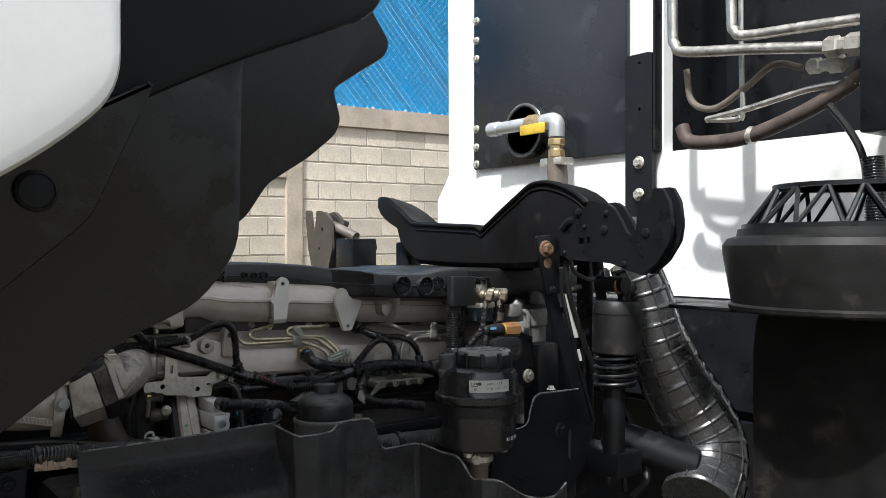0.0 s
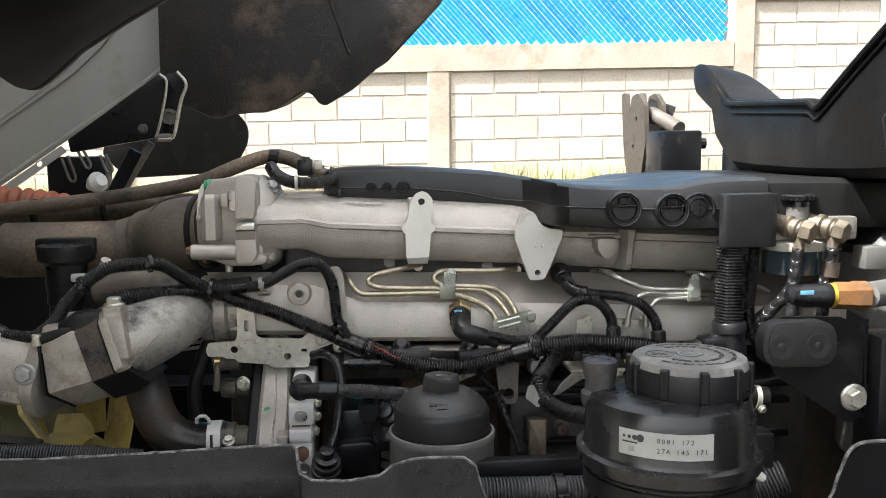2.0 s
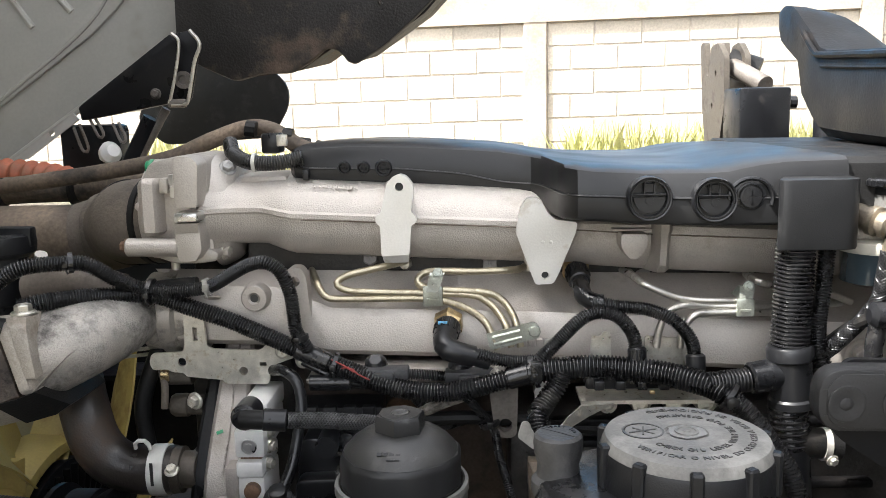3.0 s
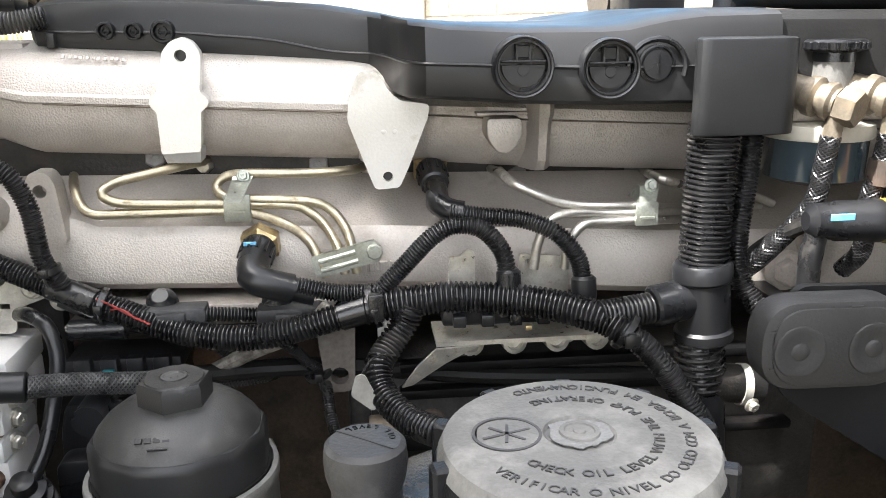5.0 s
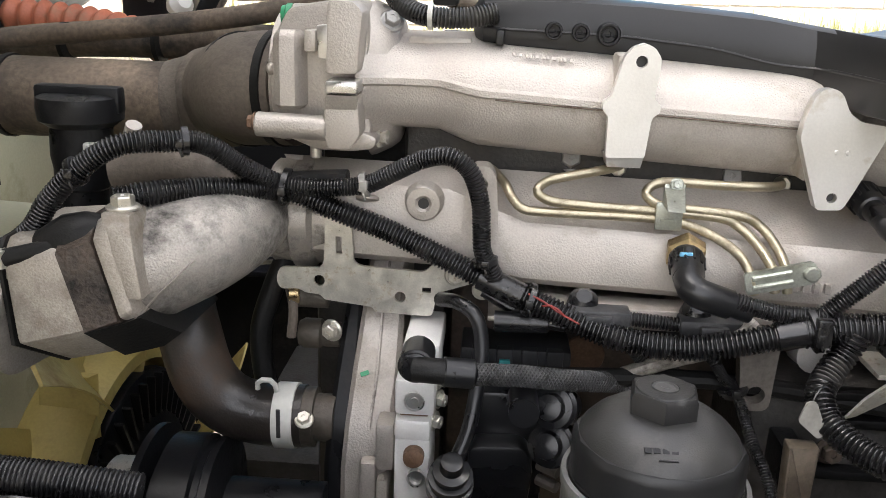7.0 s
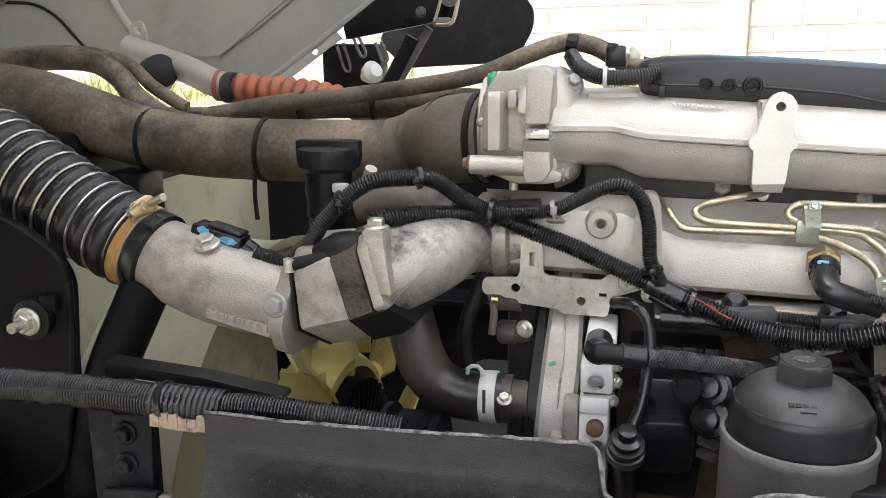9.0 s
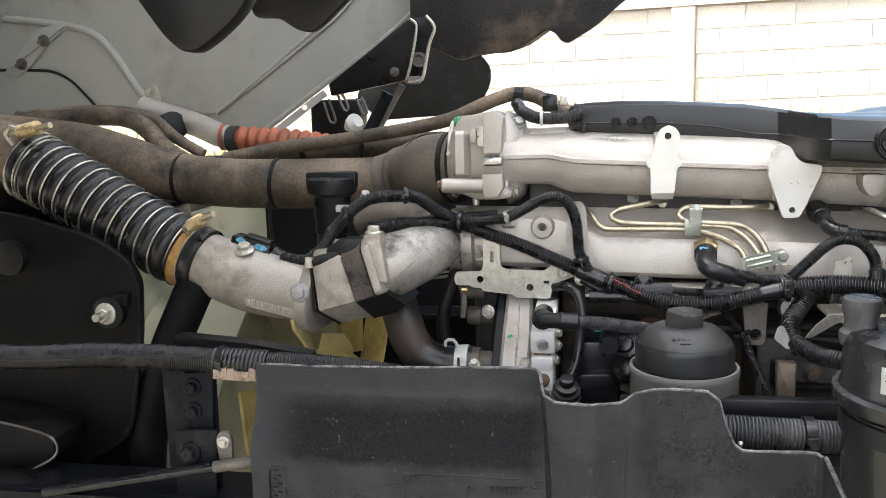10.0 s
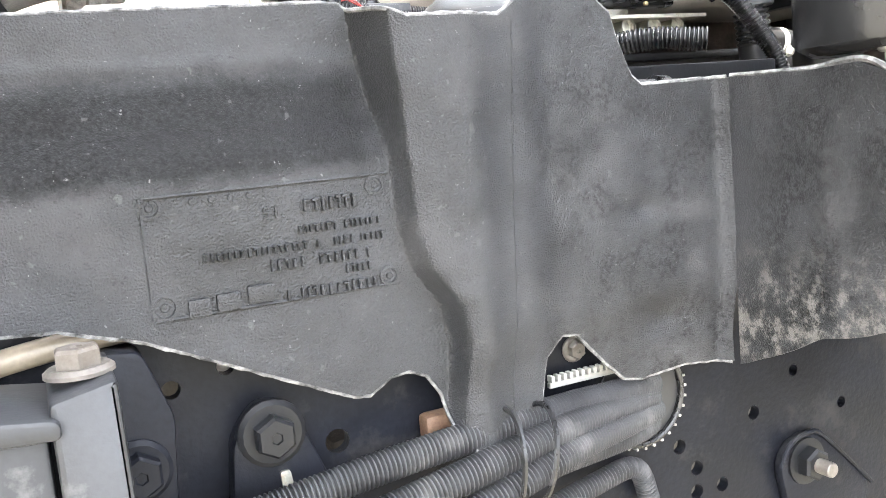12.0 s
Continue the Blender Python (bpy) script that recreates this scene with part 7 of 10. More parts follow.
    for i, ch in enumerate("310217"):
        a = radians(8 + i * 4.2 + (i // 2) * 2.5)
        part("date_mark", moved(lettering(ch, 0.008, 0.0002), Matrix.Translation((b[0] + 0.0652 * math.sin(a), b[1] - 0.0652 * math.cos(a), 1.285)) @ Matrix.Rotation(a, 4, "Z") @ Matrix.Rotation(radians(90), 4, "X")), LABEL, body)
    spout = part("lower_spout", lathe((0.925, 1.128, 1.18), (0, 0, 1), [(0.017, 0), (0.017, 0.05), (0.021, 0.06), (0.024, 0.07), (0.024, 0.086)], 24), BROWN_RUBBER, r, "brown outlet hose under the tank")
    part("hose_clip", band((0.925, 1.128, 1.245), (0, 0, 1), 0.0245, 0.009, 0.0015, None, 28), ZINC, spout)
    part("clip_screw", bolt((0.905, 1.108, 1.247), (-0.6, -0.8, 0), 0.006), ZINC, spout)
    part("bottom_bolt", bolt((0.962, 1.105, 1.263), (0, 0, -1), 0.008), ZINC, r)
    part("bottom_bolt", bolt((0.885, 1.105, 1.263), (0, 0, -1), 0.007), ZINC, r)
    br = thing("reservoir_bracket", "black steel bracket strapped round the reservoir", "bracket", at=(0.93, 1.2, 1.28))
    part("strap", lathe((0.925, 1.128, 1.322), (0, 0, 1), [(0.0655, 0), (0.068, 0.0005), (0.068, 0.0155), (0.0665, 0.016)], 56), BLACK_STEEL, br)
    part("arm", box(0.975, 1.035, 1.165, 1.19, 1.315, 1.347, 0.003), BLACK_STEEL, br)
    part("arm_back", box(0.955, 0.975, 1.19, 1.262, 1.318, 1.345, 0.003), BLACK_STEEL, br)
    part("wing_nut", tube([(1.012, 1.155, 1.335), (1.014, 1.150, 1.327), (1.008, 1.148, 1.321), (1.017, 1.150, 1.314)], 0.004, 8), TIE_WHITE, br, "bright wing nut")


def build_valve_block():
    v = thing("fuel_valve_block", "machined aluminium valve block with braided hose unions", "valve block", at=(0.61, 1.42, 1.25))
    part("block", box(0.597, 0.6245, 1.418, 1.50, 1.2975, 1.324, 0.003), BLOCK_ALLOY, v)
    part("block", box(0.600, 0.626, 1.432, 1.50, 1.3245, 1.344, 0.003), BLOCK_ALLOY, v)
    part("block", box(0.597, 0.622, 1.418, 1.48, 1.278, 1.294, 0.003), BLOCK_ALLOY, v)
    part("collar", box(0.600, 0.620, 1.424, 1.48, 1.2942, 1.2973, 0.001), RUSTY, v)
    part("lower_block", box(0.597, 0.622, 1.422, 1.48, 1.15, 1.2775, 0.003), BLOCK_ALLOY, v)
    part("dark_insert", lathe((0.611, 1.4215, 1.266), (0, -1, 0), [(0.0075, -0.002), (0.0072, 0.006), (0.004, 0.008)], 16), RUSTY, v)
    part("port", lathe((0.6105, 1.4175, 1.309), (0, -1, 0), [(0.0072, 0), (0.0072, 0.0012), (0.006, 0.0014), (0.0056, 0.0006), (0.0032, 0.0006), (0.003, 0.0016), (0.001, 0.0016)], 20), MACHINED, v)
    part("port", lathe((0.613, 1.4215, 1.249), (0, -1, 0), [(0.0065, 0), (0.0065, 0.004), (0.0045, 0.004), (0.004, 0.001)], 16), MACHINED, v)
    part("banjo", lathe((0.612, 1.405, 1.342), (0, -1, 0), [(0.0112, -0.022), (0.0118, 0), (0.0118, 0.003), (0.0102, 0.004), (0.0102, 0.006), (0.0085, 0.007), (0.0085, 0.009), (0.004, 0.0095)], 28), SATIN, v)
    part("hose_elbow", tube([(0.612, 1.398, 1.342), (0.622, 1.396, 1.3425), (0.638, 1.397, 1.3415)], 0.0085, 14), RUBBER, v)
    part("ferrule", rod((0.630, 1.397, 1.342), (0.650, 1.4005, 1.3398), 0.0098, 16, None, 0.001), SATIN, v)
    braid("braided_hose", [(0.6505, 1.4006, 1.3397), (0.68, 1.41, 1.336), (0.715, 1.425, 1.328), (0.745, 1.45, 1.317), (0.78, 1.475, 1.308), (0.80, 1.50, 1.303)], 0.0074, v)
    part("thin_hose", tube([(0.622, 1.475, 1.362), (0.636, 1.457, 1.367), (0.649, 1.45, 1.360), (0.654, 1.445, 1.340), (0.652, 1.432, 1.313), (0.648, 1.42, 1.289), (0.641, 1.409, 1.272)], 0.0052, 14), SATIN, v)
    for z, y in ((1.308, 1.425), (1.282, 1.42)):
        part("side_union", lathe((0.706, y, z), (-0.3, -0.8, 0.35), [(0.016, -0.01), (0.016, 0.004), (0.0135, 0.005), (0.0135, 0.009), (0.0145, 0.0095), (0.0145, 0.012), (0.010, 0.013), (0.0085, 0.019), (0.004, 0.020)], 24), SATIN, v)
    part("union", lathe((0.637, 1.412, 1.250), (0.05, -0.45, 0.85), [(0.0165, -0.004), (0.0165, 0.004), (0.0145, 0.0045), (0.0145, 0.009), (0.0155, 0.0095), (0.0155, 0.0125), (0.012, 0.013), (0.0118, 0.017), (0.0128, 0.0175), (0.0128, 0.020), (0.008, 0.0215), (0.0075, 0.030), (0.005, 0.031)], 26), SATIN, v)
    bolts(v, [(0.6255, 1.435, 1.318), (0.6255, 1.435, 1.303), (0.623, 1.435, 1.286)], (1, -0.5, 0), 0.005, ZINC)
    for z in (1.266, 1.254, 1.242):
        part("plug_pin", rod((0.699, 1.44, z), (0.712, 1.43, z), 0.0042, 10), DUSTY_STEEL, v)
    part("drop_pipe", tube([(0.637, 1.41, 1.262), (0.637, 1.42, 1.23), (0.64, 1.44, 1.18)], 0.009, 12), RUBBER, v)
    scale_from_view(v, (0.68, 0.90, 1.575), 1.083)
    br = thing("fuel_unions", "brass and steel hose unions with a black knob", "fitting", at=(1.22, 1.42, 1.45))
    part("clear_bowl", lathe((1.198, 1.462, 1.44), (0, 0, 1), [(0.024, 0), (0.034, 0.004), (0.035, 0.03), (0.036, 0.032), (0.036, 0.04), (0.02, 0.042)], 32), GLASS, br, "smoked water separator bowl")
    part("bowl_collar", lathe((1.198, 1.462, 1.472), (0, 0, 1), [(0.037, 0), (0.038, 0.002), (0.038, 0.010), (0.03, 0.012)], 32), CREAM, br, "cream plastic collar")
    part("pump_body", box(1.16, 1.27, 1.442, 1.50, 1.484, 1.512, 0.004), ALU_DIRTY, br)
    for x0 in (1.183, 1.2235):
        u = part("union", lathe((x0 - 0.006, 1.44, 1.503), (0.55, -0.8, -0.2), [(0.011, -0.02), (0.0115, 0), (0.0135, 0.001), (0.0135, 0.007), (0.010, 0.009), (0.010, 0.012), (0.0125, 0.013), (0.0125, 0.018), (0.010, 0.020), (0.010, 0.022)], 20), UNION, br, "dull olive banjo union")
        part("hex_cap", lathe((x0 + 0.007, 1.4215, 1.498), (0.55, -0.8, -0.2), [(0.0125, 0), (0.013, 0.001), (0.013, 0.011), (0.0115, 0.013), (0.004, 0.013)], 6), UNION, u)
        part("stem", rod((x0 + 0.006, 1.424, 1.492), (x0 + 0.004, 1.424, 1.474), 0.0062, 12), UNION, u)
        braid("hose", [(x0 + 0.004, 1.424, 1.477), (x0 + 0.001, 1.424, 1.455), (x0 - 0.004, 1.425, 1.43), (x0 - 0.028 if x0 < 1.2 else x0 + 0.002, 1.435, 1.395), (x0 - 0.04 if x0 < 1.2 else x0 - 0.002, 1.45, 1.375)], 0.0068, br, CONDUIT)
    part("sleeve", rod((1.2275, 1.424, 1.460), (1.226, 1.424, 1.443), 0.0105, 14), WORN_RUBBER, br)
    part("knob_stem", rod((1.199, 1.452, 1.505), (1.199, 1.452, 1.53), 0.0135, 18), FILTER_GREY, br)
    part("knob", lathe((1.199, 1.452, 1.524), (0, 0, 1), [(0.014, 0), (0.0135, 0.006), (0.0205, 0.008), (0.021, 0.013), (0.019, 0.0145)], 30), SATIN, br, "black knurled priming knob")
    for i in range(22):
        a = 2 * math.pi * i / 22
        part("knurl", box(1.199 + 0.0212 * math.cos(a) - 0.0011, 1.199 + 0.0212 * math.cos(a) + 0.0011, 1.452 + 0.0212 * math.sin(a) - 0.0011, 1.452 + 0.0212 * math.sin(a) + 0.0011, 1.5325, 1.537, 0.0003, 1), SATIN, br)
    sn = thing("fuel_sensor", "orange sensor with black plug and yellow seal", "sensor", group="engine sensors", at=(1.24, 1.40, 1.41))
    part("plug", lathe((1.162, 1.40, 1.426), (1, 0, -0.03), [(0.006, 0), (0.0115, 0.004), (0.0125, 0.018), (0.0135, 0.020), (0.0135, 0.040), (0.0145, 0.042), (0.0145, 0.050), (0.0125, 0.052)], 24), SATIN, sn)
    part("paint_mark", box(1.172, 1.188, 1.3868, 1.3885, 1.4285, 1.433, 0.0004, 1), BLUE_PAINT, sn)
    part("seal", rod((1.213, 1.40, 1.4247), (1.217, 1.40, 1.4246), 0.0145, 22), SEAL_YELLOW, sn)
    part("body", lathe((1.217, 1.40, 1.4246), (1, 0, -0.03), [(0.0155, 0), (0.016, 0.002), (0.016, 0.020), (0.0172, 0.022), (0.0172, 0.040), (0.012, 0.043)], 6), ORANGE, sn)
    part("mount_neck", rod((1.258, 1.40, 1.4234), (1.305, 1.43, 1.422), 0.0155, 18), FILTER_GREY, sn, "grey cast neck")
    part("pigtail", tube([(1.171, 1.40, 1.42), (1.168, 1.40, 1.40), (1.169, 1.402, 1.375), (1.172, 1.41, 1.35)], 0.0075, 12), CONDUIT, sn)
    part("wire", tube([(1.18, 1.41, 1.425), (1.165, 1.43, 1.41), (1.148, 1.45, 1.385), (1.135, 1.46, 1.36)], 0.006, 10), RUBBER, sn)
    ff = thing("fuel_filter", "grey cast fuel filter housing with a black lid", "fuel filter", at=(1.36, 1.5, 1.2))
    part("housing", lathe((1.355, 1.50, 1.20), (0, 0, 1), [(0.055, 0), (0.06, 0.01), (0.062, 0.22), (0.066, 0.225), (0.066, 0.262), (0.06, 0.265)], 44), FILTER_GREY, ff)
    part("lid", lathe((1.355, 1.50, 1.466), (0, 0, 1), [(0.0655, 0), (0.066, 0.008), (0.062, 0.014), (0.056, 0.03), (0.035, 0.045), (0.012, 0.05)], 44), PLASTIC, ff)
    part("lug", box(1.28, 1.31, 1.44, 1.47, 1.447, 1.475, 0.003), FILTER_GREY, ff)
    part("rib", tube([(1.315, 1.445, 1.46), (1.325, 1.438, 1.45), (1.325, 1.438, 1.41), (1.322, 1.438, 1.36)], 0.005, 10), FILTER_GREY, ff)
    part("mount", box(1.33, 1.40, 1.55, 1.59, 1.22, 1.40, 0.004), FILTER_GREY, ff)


def build_pad():
    p = thing("rubber_pad_bracket", "black steel bracket with an oval rubber double buffer", "bracket", at=(1.12, 1.25, 1.3))
    part("plate", plate(rounded([(1.085, 1.430), (1.150, 1.428), (1.171, 1.411), (1.176, 1.328), (1.160, 1.320), (1.082, 1.372), (1.07, 1.40)], 0.006), 1.262, 1.267, (), "y"), BLACK_STEEL, p)
    part("fold", plate([(1.262, 1.425), (1.295, 1.43), (1.295, 1.33), (1.262, 1.325)], 1.172, 1.176, (), "x"), BLACK_STEEL, p)
    part("stay", box(1.165, 1.18, 1.263, 1.48, 1.335, 1.36, 0.002), BLACK_STEEL, p)
    def oval(k):
        return rounded([(1.0965 - 0.0375 * k, 1.4065 - 0.0225 * k), (1.0965 + 0.0375 * k, 1.4055 - 0.0225 * k), (1.0965 + 0.0375 * k, 1.4055 + 0.0225 * k), (1.0965 - 0.0375 * k, 1.4065 + 0.0225 * k)], 0.0235 * k, 10)
    pad = part("buffer", plate(oval(1.0), 1.243, 1.2615, (), "y", None, 0.003), mat("grey_black_rubber_buffer", (0.021, 0.021, 0.022), 0.6, 0, 0.15, 40, 0.3, 600), p, "oval grey-black rubber buffer")
    part("inner_rim", plate(oval(0.86), 1.2415, 1.2435, (), "y", None, 0.001), bpy.data.materials["grey_black_rubber_buffer"], pad)
    for x in (1.0775, 1.1140):
        part("dimple", lathe((x, 1.2417, 1.4045), (0, -1, 0), [(0.0132, 0), (0.0128, 0.0010), (0.0112, 0.0014), (0.0085, 0.0004), (0.0045, 0.0002), (0.0035, 0.0010), (0.001, 0.0012)], 28), bpy.data.materials["grey_black_rubber_buffer"], pad)
    for i in range(9):
        a = radians(-150 + i * 38)
        part("rib_mark", moved(box(-0.003, 0.003, -0.0005, 0.0003, -0.0004, 0.0004, 0, 1), Matrix.Translation((1.0965 + 0.035 * math.cos(a), 1.2425, 1.406 + 0.0200 * math.sin(a)))), INK_AND_SHADE, pad)
    part("bolt", bolt((1.163, 1.2615, 1.347), (0, -1, 0), 0.0095), ZINC, p)
    post = thing("bracket_post", "black steel channel post with flaking edge", "post", at=(1.2, 1.25, 1.2))
    part("channel", box(1.186, 1.242, 1.255, 1.30, 1.157, 1.408, 0.004), BLACK_STEEL, post)
    g = thing("guard_plate", "black sheet guard plate with a centre bolt", "guard plate", at=(1.16, 1.2, 1.1))
    part("sheet", plate(rounded([(1.055, 1.256), (1.112, 1.262), (1.124, 1.30), (1.138, 1.318), (1.252, 1.318), (1.258, 1.30), (1.275, 1.17), (1.20, 1.10), (1.02, 1.10), (1.02, 1.20)], 0.012), 1.206, 1.211), BLACK_STEEL, g)
    part("cut_edge", tube([(1.055, 1.2085, 1.257), (1.108, 1.2085, 1.263), (1.121, 1.2085, 1.292), (1.137, 1.2085, 1.318), (1.19, 1.2085, 1.3195), (1.25, 1.2085, 1.319)], 0.0019, 6), SHIELD_EDGE, g)
    part("bolt", bolt((1.197, 1.2055, 1.243), (0, -1, 0), 0.010), BLACK_STEEL, g)
    part("rubbed_patch", plate(rounded([(1.222, 1.245), (1.229, 1.235), (1.226, 1.18), (1.219, 1.19)], 0.003), 1.2052, 1.206), GREY_CONDUIT, g)
    part("fixing", bolt((1.182, 1.215, 1.3235), (0, 0, 1), 0.006), TIE_WHITE, g)
    part("leg", box(1.10, 1.25, 1.212, 1.266, 1.10, 1.14, 0.003), BLACK_STEEL, g)


build_oil_filter()
build_reservoir()
build_valve_block()
build_pad()


# ---- front end: hoses, charge pipe, throttle, fan, radiator frame ----
def build_front():
    bel = thing("charge_air_hose", "black ribbed charge air hose with wire rings and clamp", "hose", at=(0.0, 1.47, 1.4))
    line = curve([(-0.075, 1.484, 1.512), (-0.055, 1.480, 1.504), (0.02, 1.468, 1.467), (0.09, 1.46, 1.429), (0.155, 1.452, 1.399)], 0.0021)
    per = 10
    part("hose_body", sweep(line, [0.0395 + 0.0065 * math.sin(math.pi * ((i % per) / per)) ** 0.7 + 0.003 * (1 - i / len(line)) for i in range(len(line))], 40), SATIN, bel)
    tan = [(line[min(i + 1, len(line) - 1)] - line[max(i - 1, 0)]).normalized() for i in range(len(line))]
    for i in range(per, len(line) - per, per):
        rr = 0.0432 + 0.003 * (1 - i / len(line))
        t = bmesh.new()
        side = tan[i].cross(Vector((0, 0, 1))).normalized()
        u = side.cross(tan[i])
        sweep([line[i] + side * (rr * math.cos(a)) + u * (rr * math.sin(a)) for a in [2 * math.pi * k / 40 for k in range(41)]], [0.0016] * 41, 6, False, t)
        part("wire_ring", t, STEEL, bel)
    ax = Vector((0.93, -0.1, -0.36)).normalized()
    e = Vector((0.155, 1.452, 1.399))
    part("cuff", lathe(e - ax * 0.012, ax, [(0.041, 0), (0.0415, 0.03), (0.0425, 0.032), (0.0425, 0.040), (0.036, 0.042)], 40), SATIN, bel)
    clamp = part("clamp_band", band(e + ax * 0.004, ax, 0.0418, 0.017, 0.0014, None, 40), ZINC, bel, "steel hose clamp band")
    part("sticker", lathe(e + ax * 0.0045 - ax * 0.007, ax, [(0.0434, 0), (0.0434, 0.014)], 40), AMBER, clamp, "rust-stained amber band")
    part("clamp_bolt", rod((0.172, 1.425, 1.437), (0.22, 1.40, 1.457), 0.0038, 10), PIPE, clamp)
    part("clamp_spring", corrugated([(0.180, 1.42, 1.440), (0.190, 1.415, 1.4445), (0.200, 1.41, 1.449)], 0.0085, 0.004, 0.002, 14), BRASS, clamp)
    part("clamp_eye", tube([(0.165, 1.43, 1.43), (0.172, 1.42, 1.440), (0.180, 1.418, 1.437), (0.172, 1.424, 1.43)], 0.003, 8), ZINC, clamp)

    part("end_pipe", tube([(-0.060, 1.482, 1.507), (-0.10, 1.488, 1.525), (-0.18, 1.50, 1.548), (-0.32, 1.52, 1.57)], 0.0405, 30), BROWN, bel, "mud-caked pipe end")
    part("end_clamp", band((-0.068, 1.483, 1.510), (0.90, -0.1, -0.42), 0.047, 0.016, 0.0014, None, 40), ZINC, bel)
    end = part("end_clamp_bolt", rod((-0.075, 1.452, 1.556), (-0.005, 1.432, 1.566), 0.0038, 10), PIPE, bel, "golden clamp bolt with spring")
    part("end_spring", corrugated([(-0.060, 1.449, 1.558), (-0.045, 1.445, 1.560), (-0.028, 1.440, 1.563)], 0.0095, 0.0045, 0.0022, 14), BRASS, end)
    part("end_eye", tube([(-0.077, 1.456, 1.540), (-0.083, 1.451, 1.556), (-0.073, 1.451, 1.565), (-0.065, 1.456, 1.553)], 0.0035, 8), ZINC, end)

    thr = thing("throttle_duct", "cast aluminium charge air duct with throttle body", "air duct", at=(0.30, 1.45, 1.33))
    duct = curve([(0.176, 1.450, 1.391), (0.205, 1.448, 1.380), (0.24, 1.446, 1.368), (0.28, 1.446, 1.358), (0.325, 1.446, 1.352)], 0.005)
    part("duct", sweep(duct, [0.0375 + 0.003 * math.sin(i * 0.12) for i in range(len(duct))], 40), DUCT, thr)
    part("flange", moved(plate(rounded([(-0.050, -0.012), (-0.030, -0.046), (0.030, -0.046), (0.05, -0.01), (0.034, 0.044), (-0.028, 0.046)], 0.012), -0.008, 0.008, (), "x", None, 0.002), Matrix.Translation((0.330, 1.448, 1.352)) @ Matrix.Rotation(radians(-12), 4, "Z") @ Matrix.Rotation(radians(8), 4, "Y")), DUCT, thr)
    part("sensor_pad", lathe((0.225, 1.418, 1.383), (-0.1, -0.9, 0.4), [(0.014, -0.012), (0.0125, 0), (0.0115, 0.002), (0.003, 0.0025)], 24), DUCT, thr)
    part("pad_bolt", lathe((0.208, 1.416, 1.375), (-0.1, -0.95, 0.2), [(0.010, -0.012), (0.009, 0.0), (0.004, 0.002)], 18), DUCT, thr)
    part("top_bolt", bolt((0.243, 1.43, 1.407), (0, -0.4, 1), 0.0085), ZINC, thr)
    bolts(thr, [(0.322, 1.4, 1.362)], (0, -1, 0.1), 0.0082, GREY_CAST)
    for i in range(11):
        w = 0.0026 + 0.0012 * (i % 3)
        x = 0.252 + i * 0.0054
        part("cast_figure", box(x, x + w, 1.4052, 1.4085, 1.3455 - (x - 0.252) * 0.25, 1.3515 - (x - 0.252) * 0.25, 0.0004, 1), DUCT, thr)
    part("figure_plate", loft([[(0.249, 1.4075, 1.343), (0.311, 1.4075, 1.3275), (0.311, 1.4075, 1.338), (0.249, 1.4075, 1.3535)], [(0.249, 1.42, 1.343), (0.311, 1.42, 1.3275), (0.311, 1.42, 1.338), (0.249, 1.42, 1.3535)]]), DUCT, thr)
    def block_section(top, mid, low, y=1.408, deep=1.50):
        return [(mid[0], y, mid[1]), (top[0], y + 0.004, top[1]), (top[0] - 0.002, y + 0.018, top[1] + 0.010), (top[0] - 0.002, deep, top[1] + 0.012), (low[0], deep, low[1]), (low[0], y + 0.03, low[1])]
    s0 = block_section((0.334, 1.398), (0.340, 1.337), (0.360, 1.314))
    s1 = block_section((0.371, 1.402), (0.388, 1.350), (0.404, 1.325))
    s2 = block_section((0.393, 1.410), (0.409, 1.357), (0.424, 1.334), 1.412, 1.51)
    part("throttle_body", soften(loft([s0, s1]), 0.004), DUCT, thr)
    part("gasket_line", loft([[(x - 0.003, y - 0.0012 if y < 1.45 else y, z) for x, y, z in s0], [(x - 0.0005, y - 0.0012 if y < 1.45 else y, z) for x, y, z in s0]]), RUBBER, thr)
    part("spacer", loft([[(x + 0.0006, y - 0.002 if y < 1.45 else y, z) for x, y, z in s1], s2]), OILY_SPACER, thr, "dusty brown spacer block")
    part("lower_flange", loft([[(0.389, 1.4045, 1.350), (0.404, 1.43, 1.324), (0.404, 1.50, 1.322), (0.389, 1.50, 1.348)], [(0.412, 1.409, 1.3555), (0.430, 1.436, 1.330), (0.432, 1.51, 1.328), (0.412, 1.51, 1.353)], [(0.424, 1.413, 1.360), (0.440, 1.445, 1.337), (0.442, 1.52, 1.335), (0.424, 1.52, 1.357)]]), RUBBER, thr, "black oily lower flange")
    e0 = block_section((0.3935, 1.411), (0.4095, 1.358), (0.4245, 1.337), 1.4125, 1.51)
    part("elbow_flange", soften(loft([e0, [(x + 0.010, y + 0.001 if y < 1.45 else y, z + 0.005) for x, y, z in e0]]), 0.003), DUCT, thr)
    bend = curve([(0.400, 1.463, 1.376), (0.416, 1.466, 1.383), (0.434, 1.474, 1.389), (0.450, 1.490, 1.394), (0.462, 1.515, 1.398), (0.468, 1.55, 1.400)], 0.004)
    part("elbow", sweep(bend, [0.0425 - 0.013 * i / len(bend) for i in range(len(bend))], 44), OIL_CAST, thr, "oil-stained cast elbow")
    part("elbow_web", loft([[(0.4185 + a, 1.4125 + b, 1.357 + c), (0.4235 + a, 1.4155 + b, 1.361 + c), (0.4235 + a, 1.45 + b, 1.362 + c), (0.4185 + a, 1.45 + b, 1.358 + c)] for a, b, c in ((0, 0, 0), (0.016, 0.008, 0.018), (0.032, 0.026, 0.034))]), DUCT, thr)
